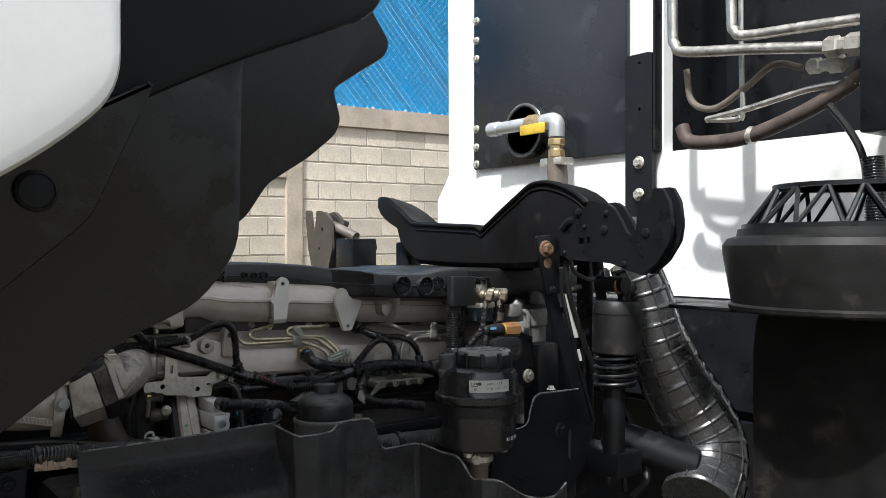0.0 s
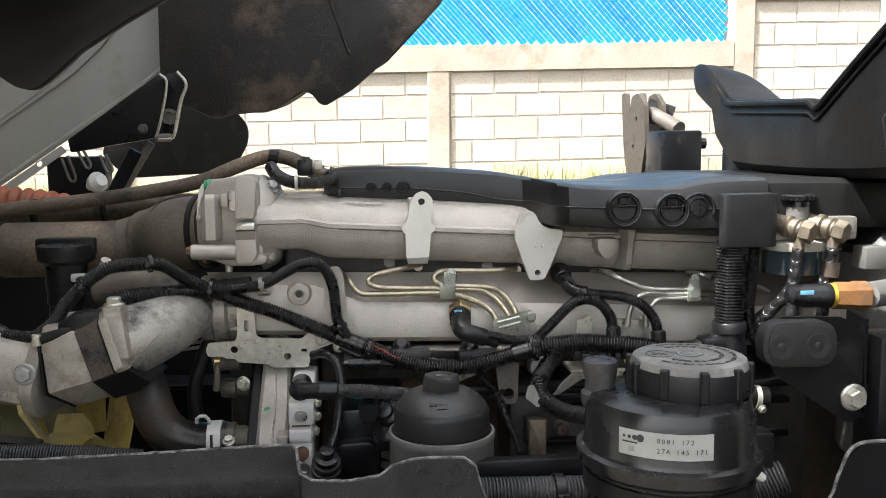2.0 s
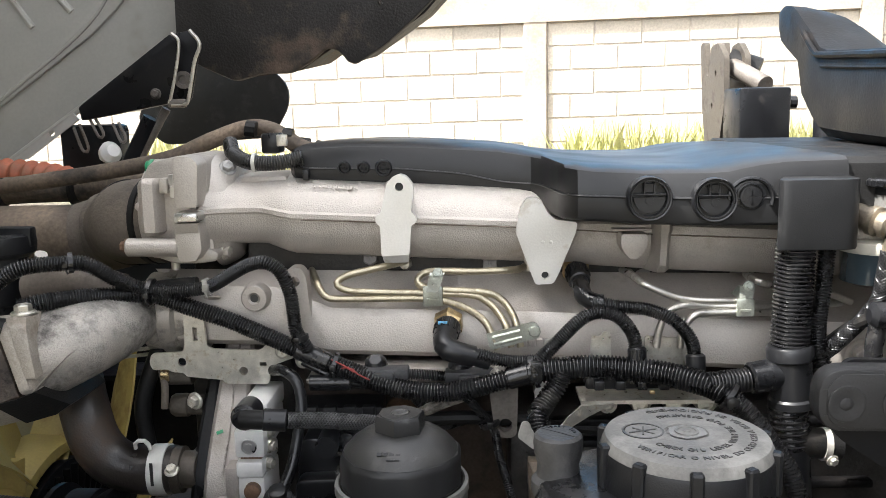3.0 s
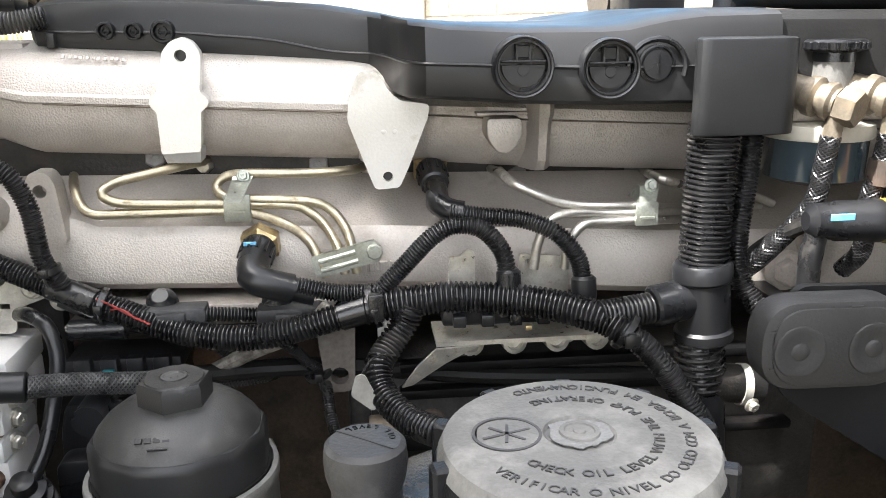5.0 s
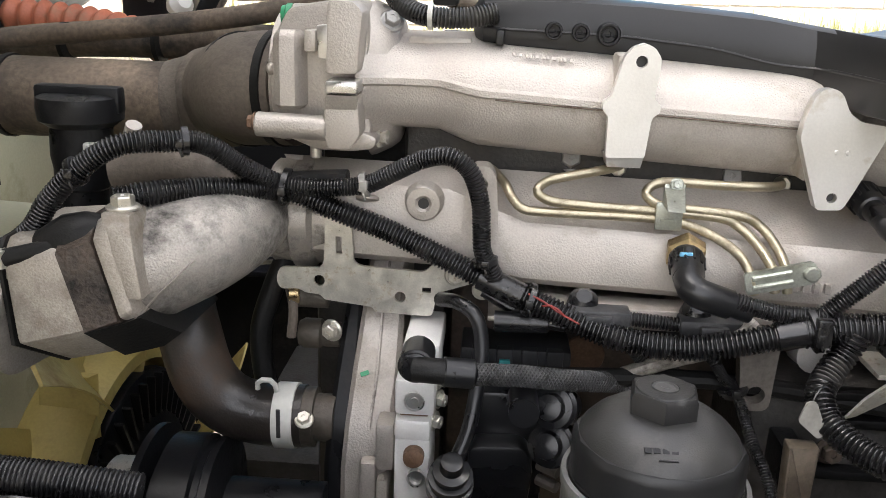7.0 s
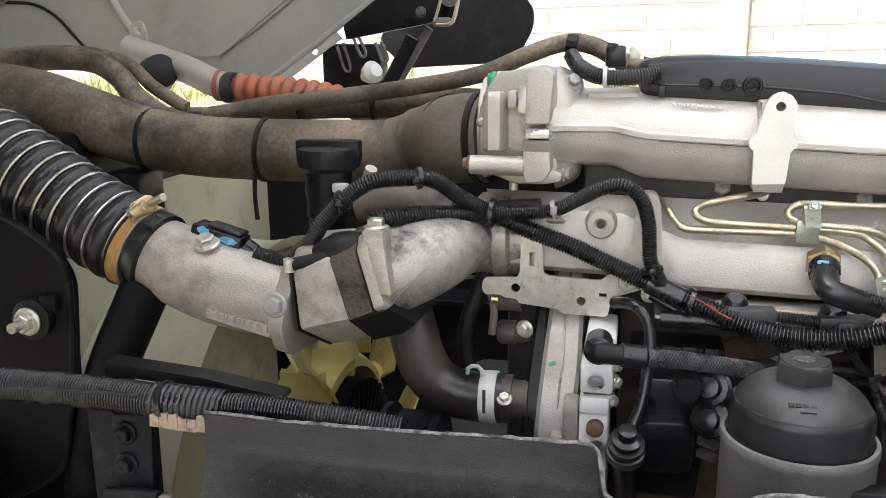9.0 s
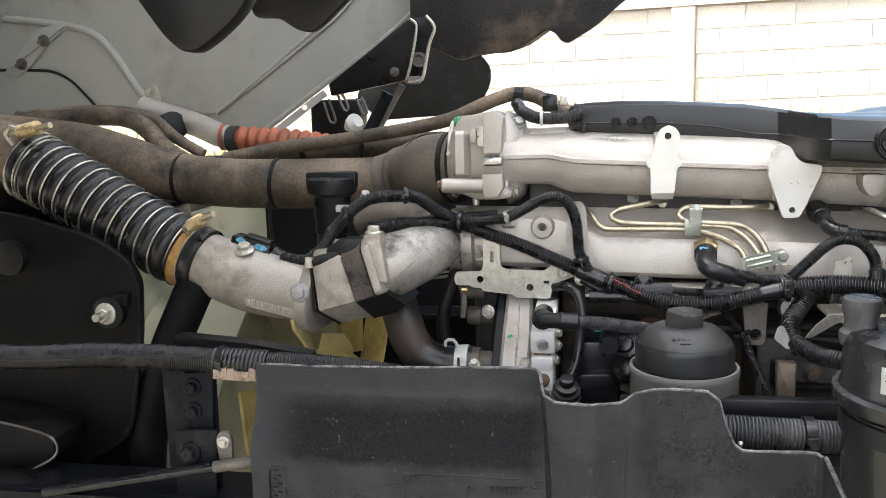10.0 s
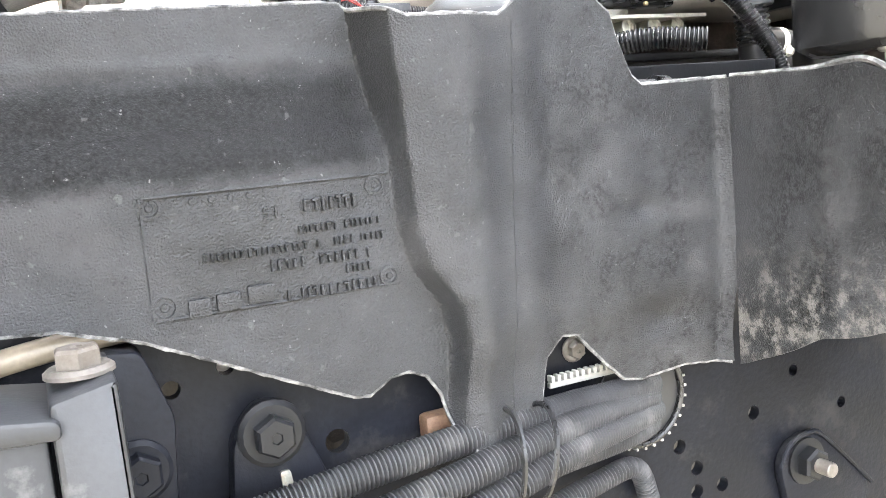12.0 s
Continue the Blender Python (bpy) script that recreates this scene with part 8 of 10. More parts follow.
    part("upper_duct", tube([(0.352, 1.555, 1.425), (0.40, 1.555, 1.434), (0.455, 1.55, 1.424)], 0.019, 18), BROWN_RUBBER, thr)
    part("banjo_post", soften(loft([[(x - w, y, z), (x + w, y, z), (x + w, y + 0.03, z), (x - w, y + 0.03, z)] for x, y, z, w in ((0.4215, 1.4125, 1.372, 0.0055), (0.4165, 1.414, 1.395, 0.007), (0.409, 1.420, 1.418, 0.0095), (0.405, 1.428, 1.4265, 0.0105))]), 0.003), DUCT, thr)
    part("banjo_bolt", bolt((0.405, 1.443, 1.4265), (0, 0, 1), 0.008), ZINC, thr)
    part("vent_hose", tube([(0.399, 1.440, 1.418), (0.380, 1.43, 1.410), (0.36, 1.42, 1.402), (0.335, 1.415, 1.396)], 0.0065, 12), RUBBER, thr)
    part("rubber_boot", lathe((0.40, 1.44, 1.414), (-1, -0.25, -0.3), [(0.008, 0), (0.016, 0.016), (0.018, 0.03), (0.012, 0.05), (0.006, 0.056)], 18), RUBBER, thr)
    part("hose_clip", rod((0.332, 1.413, 1.390), (0.332, 1.413, 1.402), 0.0055, 12), ZINC, thr)
    ms = thing("boost_sensor", "black boost pressure sensor plug with blue paint marks", "sensor", group="engine sensors", at=(0.26, 1.42, 1.41))
    m = Matrix.Translation((0.262, 1.418, 1.4165)) @ Matrix.Rotation(radians(16), 4, "Y")
    part("plug", moved(box(-0.026, 0.024, -0.0125, 0.012, -0.008, 0.008, 0.003), m), SATIN, ms)
    part("latch", moved(box(-0.012, 0.022, -0.009, 0.009, 0.008, 0.0115, 0.0015), m), SATIN, ms)
    for x, w, z in ((-0.019, 0.012, 0.002), (0.004, 0.017, 0.0)):
        loop = [(x + w * (0.5 + 0.5 * math.cos(a) * (1 + 0.3 * noise.noise((a * 1.5, x * 90, 0)))), z + 0.003 + 0.0034 * math.sin(a) * (1 + 0.5 * noise.noise((a * 1.9, x * 90, 3)))) for a in [2 * math.pi * i / 18 for i in range(18)]]
        part("paint_mark", moved(plate(loop, -0.0131, -0.0123, ()), m), BLUE_PAINT, ms)
    part("tail", moved(rod((0.024, 0, -0.002), (0.045, 0.002, -0.010), 0.0095, 14), m), SATIN, ms)

    scale_from_view(ms, (0.67, 0.52, 1.59), 1.04)

    fc = thing("oil_filler_cap", "black plastic oil filler cap on its neck", "filler cap", at=(0.34, 1.5, 1.40))
    part("cap", lathe((0.34, 1.502, 1.468), (0, 0, 1), [(0.024, 0), (0.031, 0.005), (0.032, 0.015), (0.031, 0.022), (0.026, 0.024), (0.01, 0.0245)], 28), PLASTIC, fc)
    part("grip", box(0.307, 0.373, 1.495, 1.509, 1.478, 1.4985, 0.003), PLASTIC, fc)
    part("neck", lathe((0.334, 1.502, 1.36), (0.05, 0, 1), [(0.019, 0), (0.019, 0.06), (0.021, 0.062), (0.021, 0.075), (0.023, 0.085), (0.023, 0.11)], 24), PLASTIC, fc)
    part("white_clip", box(0.350, 0.366, 1.478, 1.486, 1.450, 1.459, 0.002), TIE_WHITE, fc)
    part("clip_bracket", tube([(0.375, 1.49, 1.452), (0.384, 1.485, 1.462), (0.39, 1.48, 1.474)], 0.006, 10), ALU, fc)

    scale_from_view(fc, (0.66, 0.62, 1.59), 1.10)

    pa = thing("charge_pipe", "mud-brown charge air pipe across the engine front", "pipe", at=(0.1, 1.7, 1.4))
    la = curve([(-0.42, 1.70, 1.545), (-0.26, 1.70, 1.535), (-0.14, 1.70, 1.522), (-0.06, 1.70, 1.500), (0.02, 1.70, 1.476), (0.10, 1.70, 1.466), (0.20, 1.70, 1.463), (0.37, 1.70, 1.463)], 0.01)
    part("pipe", sweep(la, [0.046 - 0.008 * min(1, i / (len(la) * 0.6)) for i in range(len(la))], 32), BROWN, pa)
    for x, z in ((0.03, 1.473), (0.187, 1.463)):
        part("joint_band", band((x, 1.70, z), (1, 0, -0.05), 0.0385, 0.006, 0.0015, None, 32), RUBBER, pa)
    part("hanging_strap", tube([(0.187, 1.66, 1.44), (0.188, 1.655, 1.41), (0.192, 1.65, 1.385)], 0.003, 6), RUBBER, pa)
    part("pipe_foot", box(-0.02, 0.03, 1.66, 1.72, 1.33, 1.435, 0.004), BLACK_STEEL, pa)
    el = thing("intake_elbow", "dusty brown rubber elbow clamped to the manifold", "hose", at=(0.42, 1.65, 1.45))
    le = curve([(0.345, 1.70, 1.463), (0.375, 1.70, 1.466), (0.405, 1.685, 1.474), (0.425, 1.655, 1.482), (0.445, 1.625, 1.488), (0.485, 1.612, 1.492)], 0.005)
    part("elbow", sweep(le, [0.039 + 0.009 * min(1, i / 8) for i in range(len(le))], 36), BROWN_RUBBER, el)
    part("band", band((0.437, 1.637, 1.486), (0.8, -0.6, 0.2), 0.0485, 0.005, 0.0015, None, 36), RUBBER, el)
    part("clamp", band((0.473, 1.614, 1.491), (1, -0.25, 0.05), 0.0482, 0.007, 0.0012, None, 36), RUBBER, el)
    sp = thing("coolant_pipes", "pair of mud-brown rubber coolant pipes tied together", "pipes", at=(0.2, 1.78, 1.48))
    part("pipe", tube([(0.05, 1.80, 1.480), (0.11, 1.80, 1.498), (0.20, 1.80, 1.510), (0.30, 1.80, 1.513), (0.42, 1.78, 1.516), (0.5, 1.74, 1.514)], 0.0185, 18), BROWN, sp)
    part("pipe", tube([(0.08, 1.75, 1.500), (0.16, 1.75, 1.512), (0.255, 1.75, 1.5235), (0.36, 1.75, 1.537), (0.444, 1.75, 1.552), (0.50, 1.75, 1.574), (0.545, 1.75, 1.588), (0.58, 1.74, 1.584), (0.62, 1.72, 1.563), (0.66, 1.70, 1.555)], 0.0105, 14), BROWN, sp)
    part("pipe", tube([(-0.4, 1.85, 1.560), (-0.314, 1.85, 1.566), (-0.20, 1.85, 1.572), (-0.14, 1.85, 1.566), (-0.105, 1.85, 1.545), (-0.08, 1.85, 1.515), (-0.03, 1.84, 1.488), (0.05, 1.80, 1.478)], 0.0165, 16), BROWN, sp)
    part("pipe", tube([(-0.38, 1.88, 1.575), (-0.22, 1.88, 1.582), (-0.12, 1.88, 1.568), (-0.07, 1.88, 1.53), (-0.02, 1.88, 1.50)], 0.010, 12), BROWN, sp)
    for x, z in ((0.20, 1.508), (0.30, 1.510)):
        part("cable_tie", band((x, 1.79, z), (1, 0, 0.05), 0.0192, 0.005, 0.0015, None, 20), RUBBER, sp)
    for i, (x, z) in enumerate(((0.555, 1.588), (0.60, 1.578), (0.62, 1.566), (0.64, 1.562))):
        part("tape_knot", rod((x - 0.006, 1.73, z), (x + 0.006, 1.73, z - 0.002), 0.0105, 10), RUBBER, sp)
    lp = thing("injector_loom", "black corrugated loom looping into the valve cover", "wiring", at=(0.61, 1.57, 1.56))
    part("conduit", corrugated([(0.565, 1.60, 1.575), (0.575, 1.575, 1.565), (0.595, 1.562, 1.5565), (0.625, 1.56, 1.5555), (0.65, 1.565, 1.560)], 0.0082, 0.0034, 0.001, 14), CONDUIT, lp)
    part("plug", box(0.598, 0.618, 1.60, 1.63, 1.563, 1.585, 0.003), SATIN, lp)
    part("steel_clip", box(0.622, 0.632, 1.57, 1.58, 1.572, 1.584, 0.001), ZINC, lp)
    part("tie", band((0.60, 1.562, 1.556), (1, 0, 0), 0.009, 0.004, 0.001, None, 16), TIE_WHITE, lp)

    red = thing("cab_heater_hose", "orange-red ribbed silicone hose on a silver pipe", "hose", at=(0.0, 2.16, 1.5))
    rl = curve([(-0.095, 2.16, 1.516), (-0.02, 2.16, 1.512), (0.06, 2.15, 1.505), (0.13, 2.13, 1.495), (0.24, 2.10, 1.47)], 0.002)
    part("ribbed_hose", sweep(rl, [0.0235 + 0.0035 * math.sin(i * 2 * math.pi / 12) for i in range(len(rl))], 28), RED_HOSE, red)
    part("silver_pipe", tube([(-0.30, 2.18, 1.585), (-0.235, 2.18, 1.565), (-0.17, 2.17, 1.545), (-0.12, 2.16, 1.525), (-0.085, 2.16, 1.515)], 0.0255, 22), ALU, red)
    part("cuff", band((-0.085, 2.16, 1.515), (1, 0, -0.05), 0.026, 0.02, 0.0015, None, 24), GREY_CONDUIT, red)
    part("cuff_ring", band((-0.105, 2.16, 1.519), (1, 0, -0.1), 0.0262, 0.008, 0.002, None, 24), RED_HOSE, red)

    fy, fz, fx = 1.745, 0.98, 0.235
    fan = thing("cooling_fan", "yellowed plastic cooling fan with curved blades", "fan", at=(fx, fy, fz))
    part("hub", lathe((fx - 0.05, fy, fz), (1, 0, 0), [(0.15, 0), (0.192, 0.005), (0.198, 0.02), (0.196, 0.065), (0.188, 0.078), (0.176, 0.080), (0.170, 0.06)], 56), FAN, fan)
    for i in range(9):
        a = 2 * math.pi * i / 9 + radians(24)
        bm = bmesh.new()
        secs = []
        for k in range(7):
            r = 0.192 + 0.150 * k / 6
            tw, ch = radians(34 - 1.5 * k), 0.066 + 0.006 * k
            ca, sa = math.cos(a + 0.035 * k), math.sin(a + 0.035 * k)
            c = Vector((fx, fy + r * ca, fz + r * sa))
            tg = Vector((0, -sa, ca))
            dv = tg * math.cos(tw) + Vector((1, 0, 0)) * math.sin(tw)
            nv = Vector((1, 0, 0)) * math.cos(tw) - tg * math.sin(tw)
            secs.append([c - dv * ch + nv * 0.010, c - dv * ch * 0.3 - nv * 0.004, c + dv * ch * 0.4 - nv * 0.004, c + dv * ch + nv * 0.012, c + dv * ch + nv * 0.015, c + dv * ch * 0.4 + nv * 0.001, c - dv * ch * 0.3 + nv * 0.001, c - dv * ch + nv * 0.014])
        part("blade", loft(secs, bm), FAN, fan)
        part("root_web", loft([[(fx - 0.03, fy + r * math.cos(b), fz + r * math.sin(b)), (fx + 0.03, fy + r * math.cos(b), fz + r * math.sin(b)), (fx + 0.022, fy + r * math.cos(b + 0.03), fz + r * math.sin(b + 0.03)), (fx - 0.03, fy + r * math.cos(b + 0.03), fz + r * math.sin(b + 0.03))] for r, b in ((0.165, a + 0.3), (0.192, a + 0.22), (0.225, a + 0.12))]), FAN, fan)
    clutch = part("clutch", lathe((fx + 0.012, fy, fz), (1, 0, 0), [(0.150, 0), (0.164, 0.004), (0.166, 0.010), (0.164, 0.020), (0.150, 0.024), (0.120, 0.026), (0.105, 0.034), (0.08, 0.036), (0.05, 0.05), (0.05, 0.15), (0.03, 0.152), (0.03, 0.34)], 56), BLACK_STEEL, fan, "dusty dark fan clutch with cooling fins")
    for i in range(44):
        part("fin", moved(box(0.024, 0.034, -0.0022, 0.0022, 0.112, 0.160, 0.0006, 1), Matrix.Translation((fx + 0.011, fy, fz)) @ Matrix.Rotation(2 * math.pi * i / 44, 4, "X")), MEMBER, clutch)
    pu = thing("belt_pulley", "black ribbed belt pulley with a grooved rim", "pulley", at=(0.42, 1.47, 1.20))
    part("rim", lathe((0.395, 1.475, 1.17), (1, 0, 0), [(0.05, 0), (0.068, 0.002), (0.068, 0.008), (0.05, 0.012), (0.05, 0.016), (0.062, 0.018), (0.062, 0.045), (0.058, 0.047), (0.058, 0.052), (0.062, 0.054), (0.062, 0.06), (0.04, 0.062), (0.03, 0.064), (0.03, 0.14)], 44), BLACK_STEEL, pu)
    part("hub", lathe((0.36, 1.475, 1.17), (1, 0, 0), [(0.03, 0), (0.04, 0.004), (0.04, 0.034), (0.052, 0.036)], 32), ALU_DIRTY, pu)

    sh = thing("fan_shroud", "cream plastic fan shroud ring", "fan shroud", at=(0.1, 1.83, 0.95))
    secs = []
    for k in range(49):
        a = 2 * math.pi * k / 48
        ca, sa = math.cos(a), math.sin(a)
        secs.append([(x, 1.83 + r * ca, 0.95 + r * sa) for x, r in ((-0.035, 0.353), (0.03, 0.347), (0.09, 0.345), (0.132, 0.350), (0.139, 0.360), (0.140, 0.366), (0.134, 0.362), (0.09, 0.356), (0.03, 0.358), (-0.035, 0.364))])
    bm = bmesh.new()
    rings = [[bm.verts.new(p) for p in s] for s in secs[:-1]]
    for k in range(48):
        a, b = rings[k], rings[(k + 1) % 48]
        for j in range(10):
            bm.faces.new((a[j], a[(j + 1) % 10], b[(j + 1) % 10], b[j]))
    part("shroud_ring", bm, SHROUD, sh)
    part("shroud_face", plate([(1.56, 0.70), (2.15, 0.70), (2.15, 1.40), (1.56, 1.40)], -0.04, -0.021, (), "x"), SHROUD, sh)

    rad = thing("radiator_frame", "black painted radiator side frame with tube and bolts", "radiator frame", at=(0.0, 1.4, 1.1))
    part("side_plate", plate(rounded([(-1.0, 1.50), (-0.05, 1.46), (0.06, 1.43), (0.105, 1.40), (0.118, 1.375), (0.112, 1.30), (0.100, 1.237), (0.086, 1.182), (0.055, 1.157), (0.020, 1.138), (0.012, 1.118), (0.0, 1.06), (-1.0, 1.05)], 0.02), 1.395, 1.41, (), "y", None, 0.004), MEMBER, rad)
    part("plate_lip", tube([(0.118, 1.394, 1.375), (0.113, 1.394, 1.30), (0.102, 1.394, 1.24), (0.087, 1.394, 1.183), (0.056, 1.394, 1.157), (0.021, 1.394, 1.138), (0.013, 1.394, 1.118)], 0.0035, 8), MEMBER, rad)
    part("frame_tube", tube([(0.176, 1.435, 1.368), (0.160, 1.43, 1.335), (0.136, 1.42, 1.28), (0.113, 1.42, 1.22), (0.099, 1.42, 1.17), (0.089, 1.42, 1.10), (0.086, 1.42, 0.95)], 0.024, 20), MEMBER, rad)
    part("lower_bracket", plate(rounded([(-0.16, 1.235), (-0.005, 1.206), (0.027, 1.195), (0.027, 1.172), (-0.012, 1.150), (-0.16, 1.120)], 0.004), 1.327, 1.395, (), "y", None, 0.003), MEMBER, rad)
    part("chipped_edge", tube([(-0.05, 1.3275, 1.2145), (-0.005, 1.3275, 1.206), (0.026, 1.3275, 1.1945), (0.0265, 1.3275, 1.173), (-0.012, 1.3275, 1.151)], 0.0016, 6), DUSTY_STEEL, rad, "paint chipped off the bracket edge")
    part("rubber_mount", lathe((0.0785, 1.3945, 1.337), (0, -1, 0), [(0.020, 0), (0.020, 0.010), (0.012, 0.012), (0.012, 0.014)], 26), RUBBER, rad)
    part("mount_bolt", bolt((0.0785, 1.381, 1.337), (0, -1, 0.0), 0.0095), ZINC, rad)
    part("stud", rod((0.0785, 1.372, 1.337), (0.0785, 1.358, 1.337), 0.005, 10), ZINC, rad)
    part("tab", box(0.088, 0.106, 1.386, 1.395, 1.345, 1.362, 0.003), MEMBER, rad)
    part("rubber_mount", lathe((-0.05, 1.3945, 1.405), (0, -1, 0), [(0.022, 0), (0.022, 0.012), (0.012, 0.014)], 26), RUBBER, rad)
    part("core", box(-0.2, -0.05, 1.50, 2.1, 0.7, 1.485, 0.01), MEMBER, rad)
    # Panel added to fill the dark space behind the side plate with black.
    part("dark_fill_panel", plate(rounded([(-1.0, 1.47), (0.0, 1.44), (0.07, 1.40), (0.085, 1.36), (0.06, 0.72), (-1.0, 0.72)], 0.02), 1.438, 1.446, (), "y"), MEMBER, rad)
    part("header_tank", tube([(-0.06, 1.30, 1.12), (-0.02, 1.30, 1.145), (0.02, 1.30, 1.13), (0.035, 1.30, 1.09)], 0.02, 14), MEMBER, rad)
    hb = thing("hinge_bracket", "black bolted bracket with washers below the loom", "bracket", at=(0.235, 1.295, 1.2))
    part("upper_plate", plate(rounded([(0.217, 1.293), (0.254, 1.295), (0.249, 1.226), (0.213, 1.224)], 0.004), 1.297, 1.303, (), "y", None, 0.001), RAIL, hb)
    part("lower_plate", plate(rounded([(0.209, 1.230), (0.259, 1.232), (0.252, 1.15), (0.205, 1.15)], 0.004), 1.286, 1.292, (), "y", None, 0.001), RAIL, hb)
    bolts(hb, [(0.2285, 1.2965, 1.277), (0.2275, 1.2965, 1.249)], (0, -1, 0), 0.0072, RAIL, "bolt")
    part("stud_head", bolt((0.2255, 1.2855, 1.205), (0, -1, 0), 0.0085), RAIL, hb)
    part("post", plate([(0.19, 1.294), (0.252, 1.294), (0.245, 0.87), (0.19, 0.87)], 1.3035, 1.3095, (), "y"), RAIL, hb)
    part("ear", plate(rounded([(0.258, 1.222), (0.263, 1.232), (0.273, 1.232), (0.277, 1.222), (0.276, 1.195), (0.262, 1.195)], 0.005), 1.283, 1.288, [ring(0.2675, 1.220, 0.003, 10)]), DUSTY_STEEL, hb)
    part("ear_bolt", bolt((0.2675, 1.2825, 1.220), (0, -1, 0), 0.005), ZINC, hb)
    rd = thing("bonnet_rod", "black steel rod in a dusty grey end piece", "rod", at=(0.2, 1.275, 1.18))
    part("rod", rod((0.05, 1.27, 1.155), (0.262, 1.275, 1.195), 0.0056, 14), SATIN, rd)
    part("end_piece", rod((0.258, 1.275, 1.194), (0.318, 1.276, 1.205), 0.0066, 16, None, 0.001), DUSTY_STEEL, rd)
    lm = thing("front_loom", "black corrugated cable loom with worn tape wrap", "cable loom", at=(0.2, 1.3, 1.3))
    part("conduit", corrugated([(-0.12, 1.300, 1.305), (0.033, 1.300, 1.3055), (0.10, 1.300, 1.3095), (0.164, 1.300, 1.310), (0.22, 1.300, 1.3085), (0.262, 1.300, 1.307)], 0.0142, 0.0034, 0.001, 20), CONDUIT, lm)
    part("slit", tube([(-0.12, 1.2858, 1.306), (0.06, 1.2858, 1.307), (0.16, 1.2865, 1.3145), (0.25, 1.2875, 1.3165)], 0.0012, 6), INK_AND_SHADE, lm)
    wrap = part("tape_wrap", corrugated([(0.258, 1.300, 1.3080), (0.285, 1.300, 1.3072), (0.318, 1.301, 1.3052)], 0.0150, 0.0062, 0.0009, 20), CONDUIT, lm, "dark wound loom tape")
    rng = random.Random(41)
    for k in range(7):
        x0 = 0.2600 + k * 0.0082
        lo = 1.2925 - rng.uniform(0, 0.0015) - k * 0.0003
        hi = 1.3035 + rng.uniform(-0.003, 0.0035) - k * 0.0003
        part("torn_strip", plate([(x0, lo), (x0 + 0.0084, lo - 0.0003), (x0 + 0.0080, hi + rng.uniform(-0.002, 0.002)), (x0 + 0.0040, hi + rng.uniform(-0.003, 0.001)), (x0 + 0.0008, hi)], 1.2838 + 0.0002 * (k % 2), 1.2872, (), "y", None, 0.0003), TAPE_BACK, wrap, "torn pale tape backing")
    part("conduit", corrugated([(0.312, 1.301, 1.305), (0.345, 1.303, 1.306), (0.40, 1.308, 1.301), (0.46, 1.315, 1.292)], 0.012, 0.0034, 0.001, 18), CONDUIT, lm)
    part("cable_tie", band((0.268, 1.300, 1.307), (1, 0, 0.12), 0.0158, 0.005, 0.0015, None, 22), CONDUIT, lm)
    part("loom_tray", plate(rounded([(0.20, 1.329), (0.29, 1.322), (0.36, 1.311), (0.36, 1.306), (0.20, 1.319)], 0.002), 1.318, 1.338), BLACK_STEEL, lm)
    rh = thing("coolant_hose", "worn brown-black coolant hose with a pale spring clamp", "hose", at=(0.46, 1.47, 1.28))
    part("hose", tube([(0.405, 1.52, 1.375), (0.418, 1.50, 1.352), (0.432, 1.48, 1.322), (0.444, 1.472, 1.292), (0.462, 1.47, 1.272), (0.488, 1.47, 1.264), (0.522, 1.47, 1.264)], 0.0235, 26), WORN_RUBBER, rh)
    part("spring_clamp", band((0.5085, 1.47, 1.264), (1, 0, 0.02), 0.0236, 0.0155, 0.0012, None, 36), TIE_WHITE, rh, "pale grey spring clamp")
    part("clamp_slot", box(0.5055, 0.5085, 1.4448, 1.4462, 1.258, 1.281, 0.0004, 1), INK_AND_SHADE, rh)
    part("clamp_ear", tube([(0.490, 1.455, 1.292), (0.492, 1.452, 1.300), (0.502, 1.452, 1.300), (0.504, 1.455, 1.291)], 0.002, 8), TIE_WHITE, rh)
    part("end_clamp", band((0.526, 1.47, 1.264), (1, 0, 0), 0.021, 0.009, 0.0015, None, 30), DULL_LOCK, rh)
    part("clamp_screw", bolt((0.5255, 1.449, 1.272), (0, -0.5, 0.8), 0.005), ZINC, rh)
    part("spigot", rod((0.52, 1.47, 1.264), (0.545, 1.47, 1.264), 0.018, 22), DULL_LOCK, rh)
    scale_from_view(rh, (0.65, 0.90, 1.575), 1.07)
    h2 = thing("bypass_hose", "dark bypass hose beside the water pump", "hose", at=(0.47, 1.55, 1.28))
    part("hose", tube([(0.488, 1.56, 1.362), (0.478, 1.555, 1.338), (0.467, 1.55, 1.30), (0.468, 1.55, 1.262), (0.475, 1.55, 1.23)], 0.0090, 14), RUBBER, h2)
    part("strap", tube([(0.493, 1.54, 1.345), (0.498, 1.535, 1.325), (0.496, 1.535, 1.30)], 0.004, 8), BROWN_RUBBER, h2)
    part("pump_fitting", rod((0.500, 1.545, 1.333), (0.526, 1.545, 1.333), 0.010, 16, None, 0.001), DULL_LOCK, h2, "dull brown fitting")
    part("fitting_cap", rod((0.494, 1.540, 1.336), (0.503, 1.5405, 1.336), 0.0085, 16, None, 0.001), BRASS, h2, "small brass cap")
    part("pump_body", lathe((0.505, 1.545, 1.300), (1, 0, 0), [(0.010, -0.004), (0.0125, 0), (0.0125, 0.014), (0.0105, 0.016), (0.0105, 0.030)], 20), DULL_LOCK, h2)
    bolts(h2, [(0.530, 1.5345, 1.308)], (-0.4, -1, 0), 0.0065, ZINC)
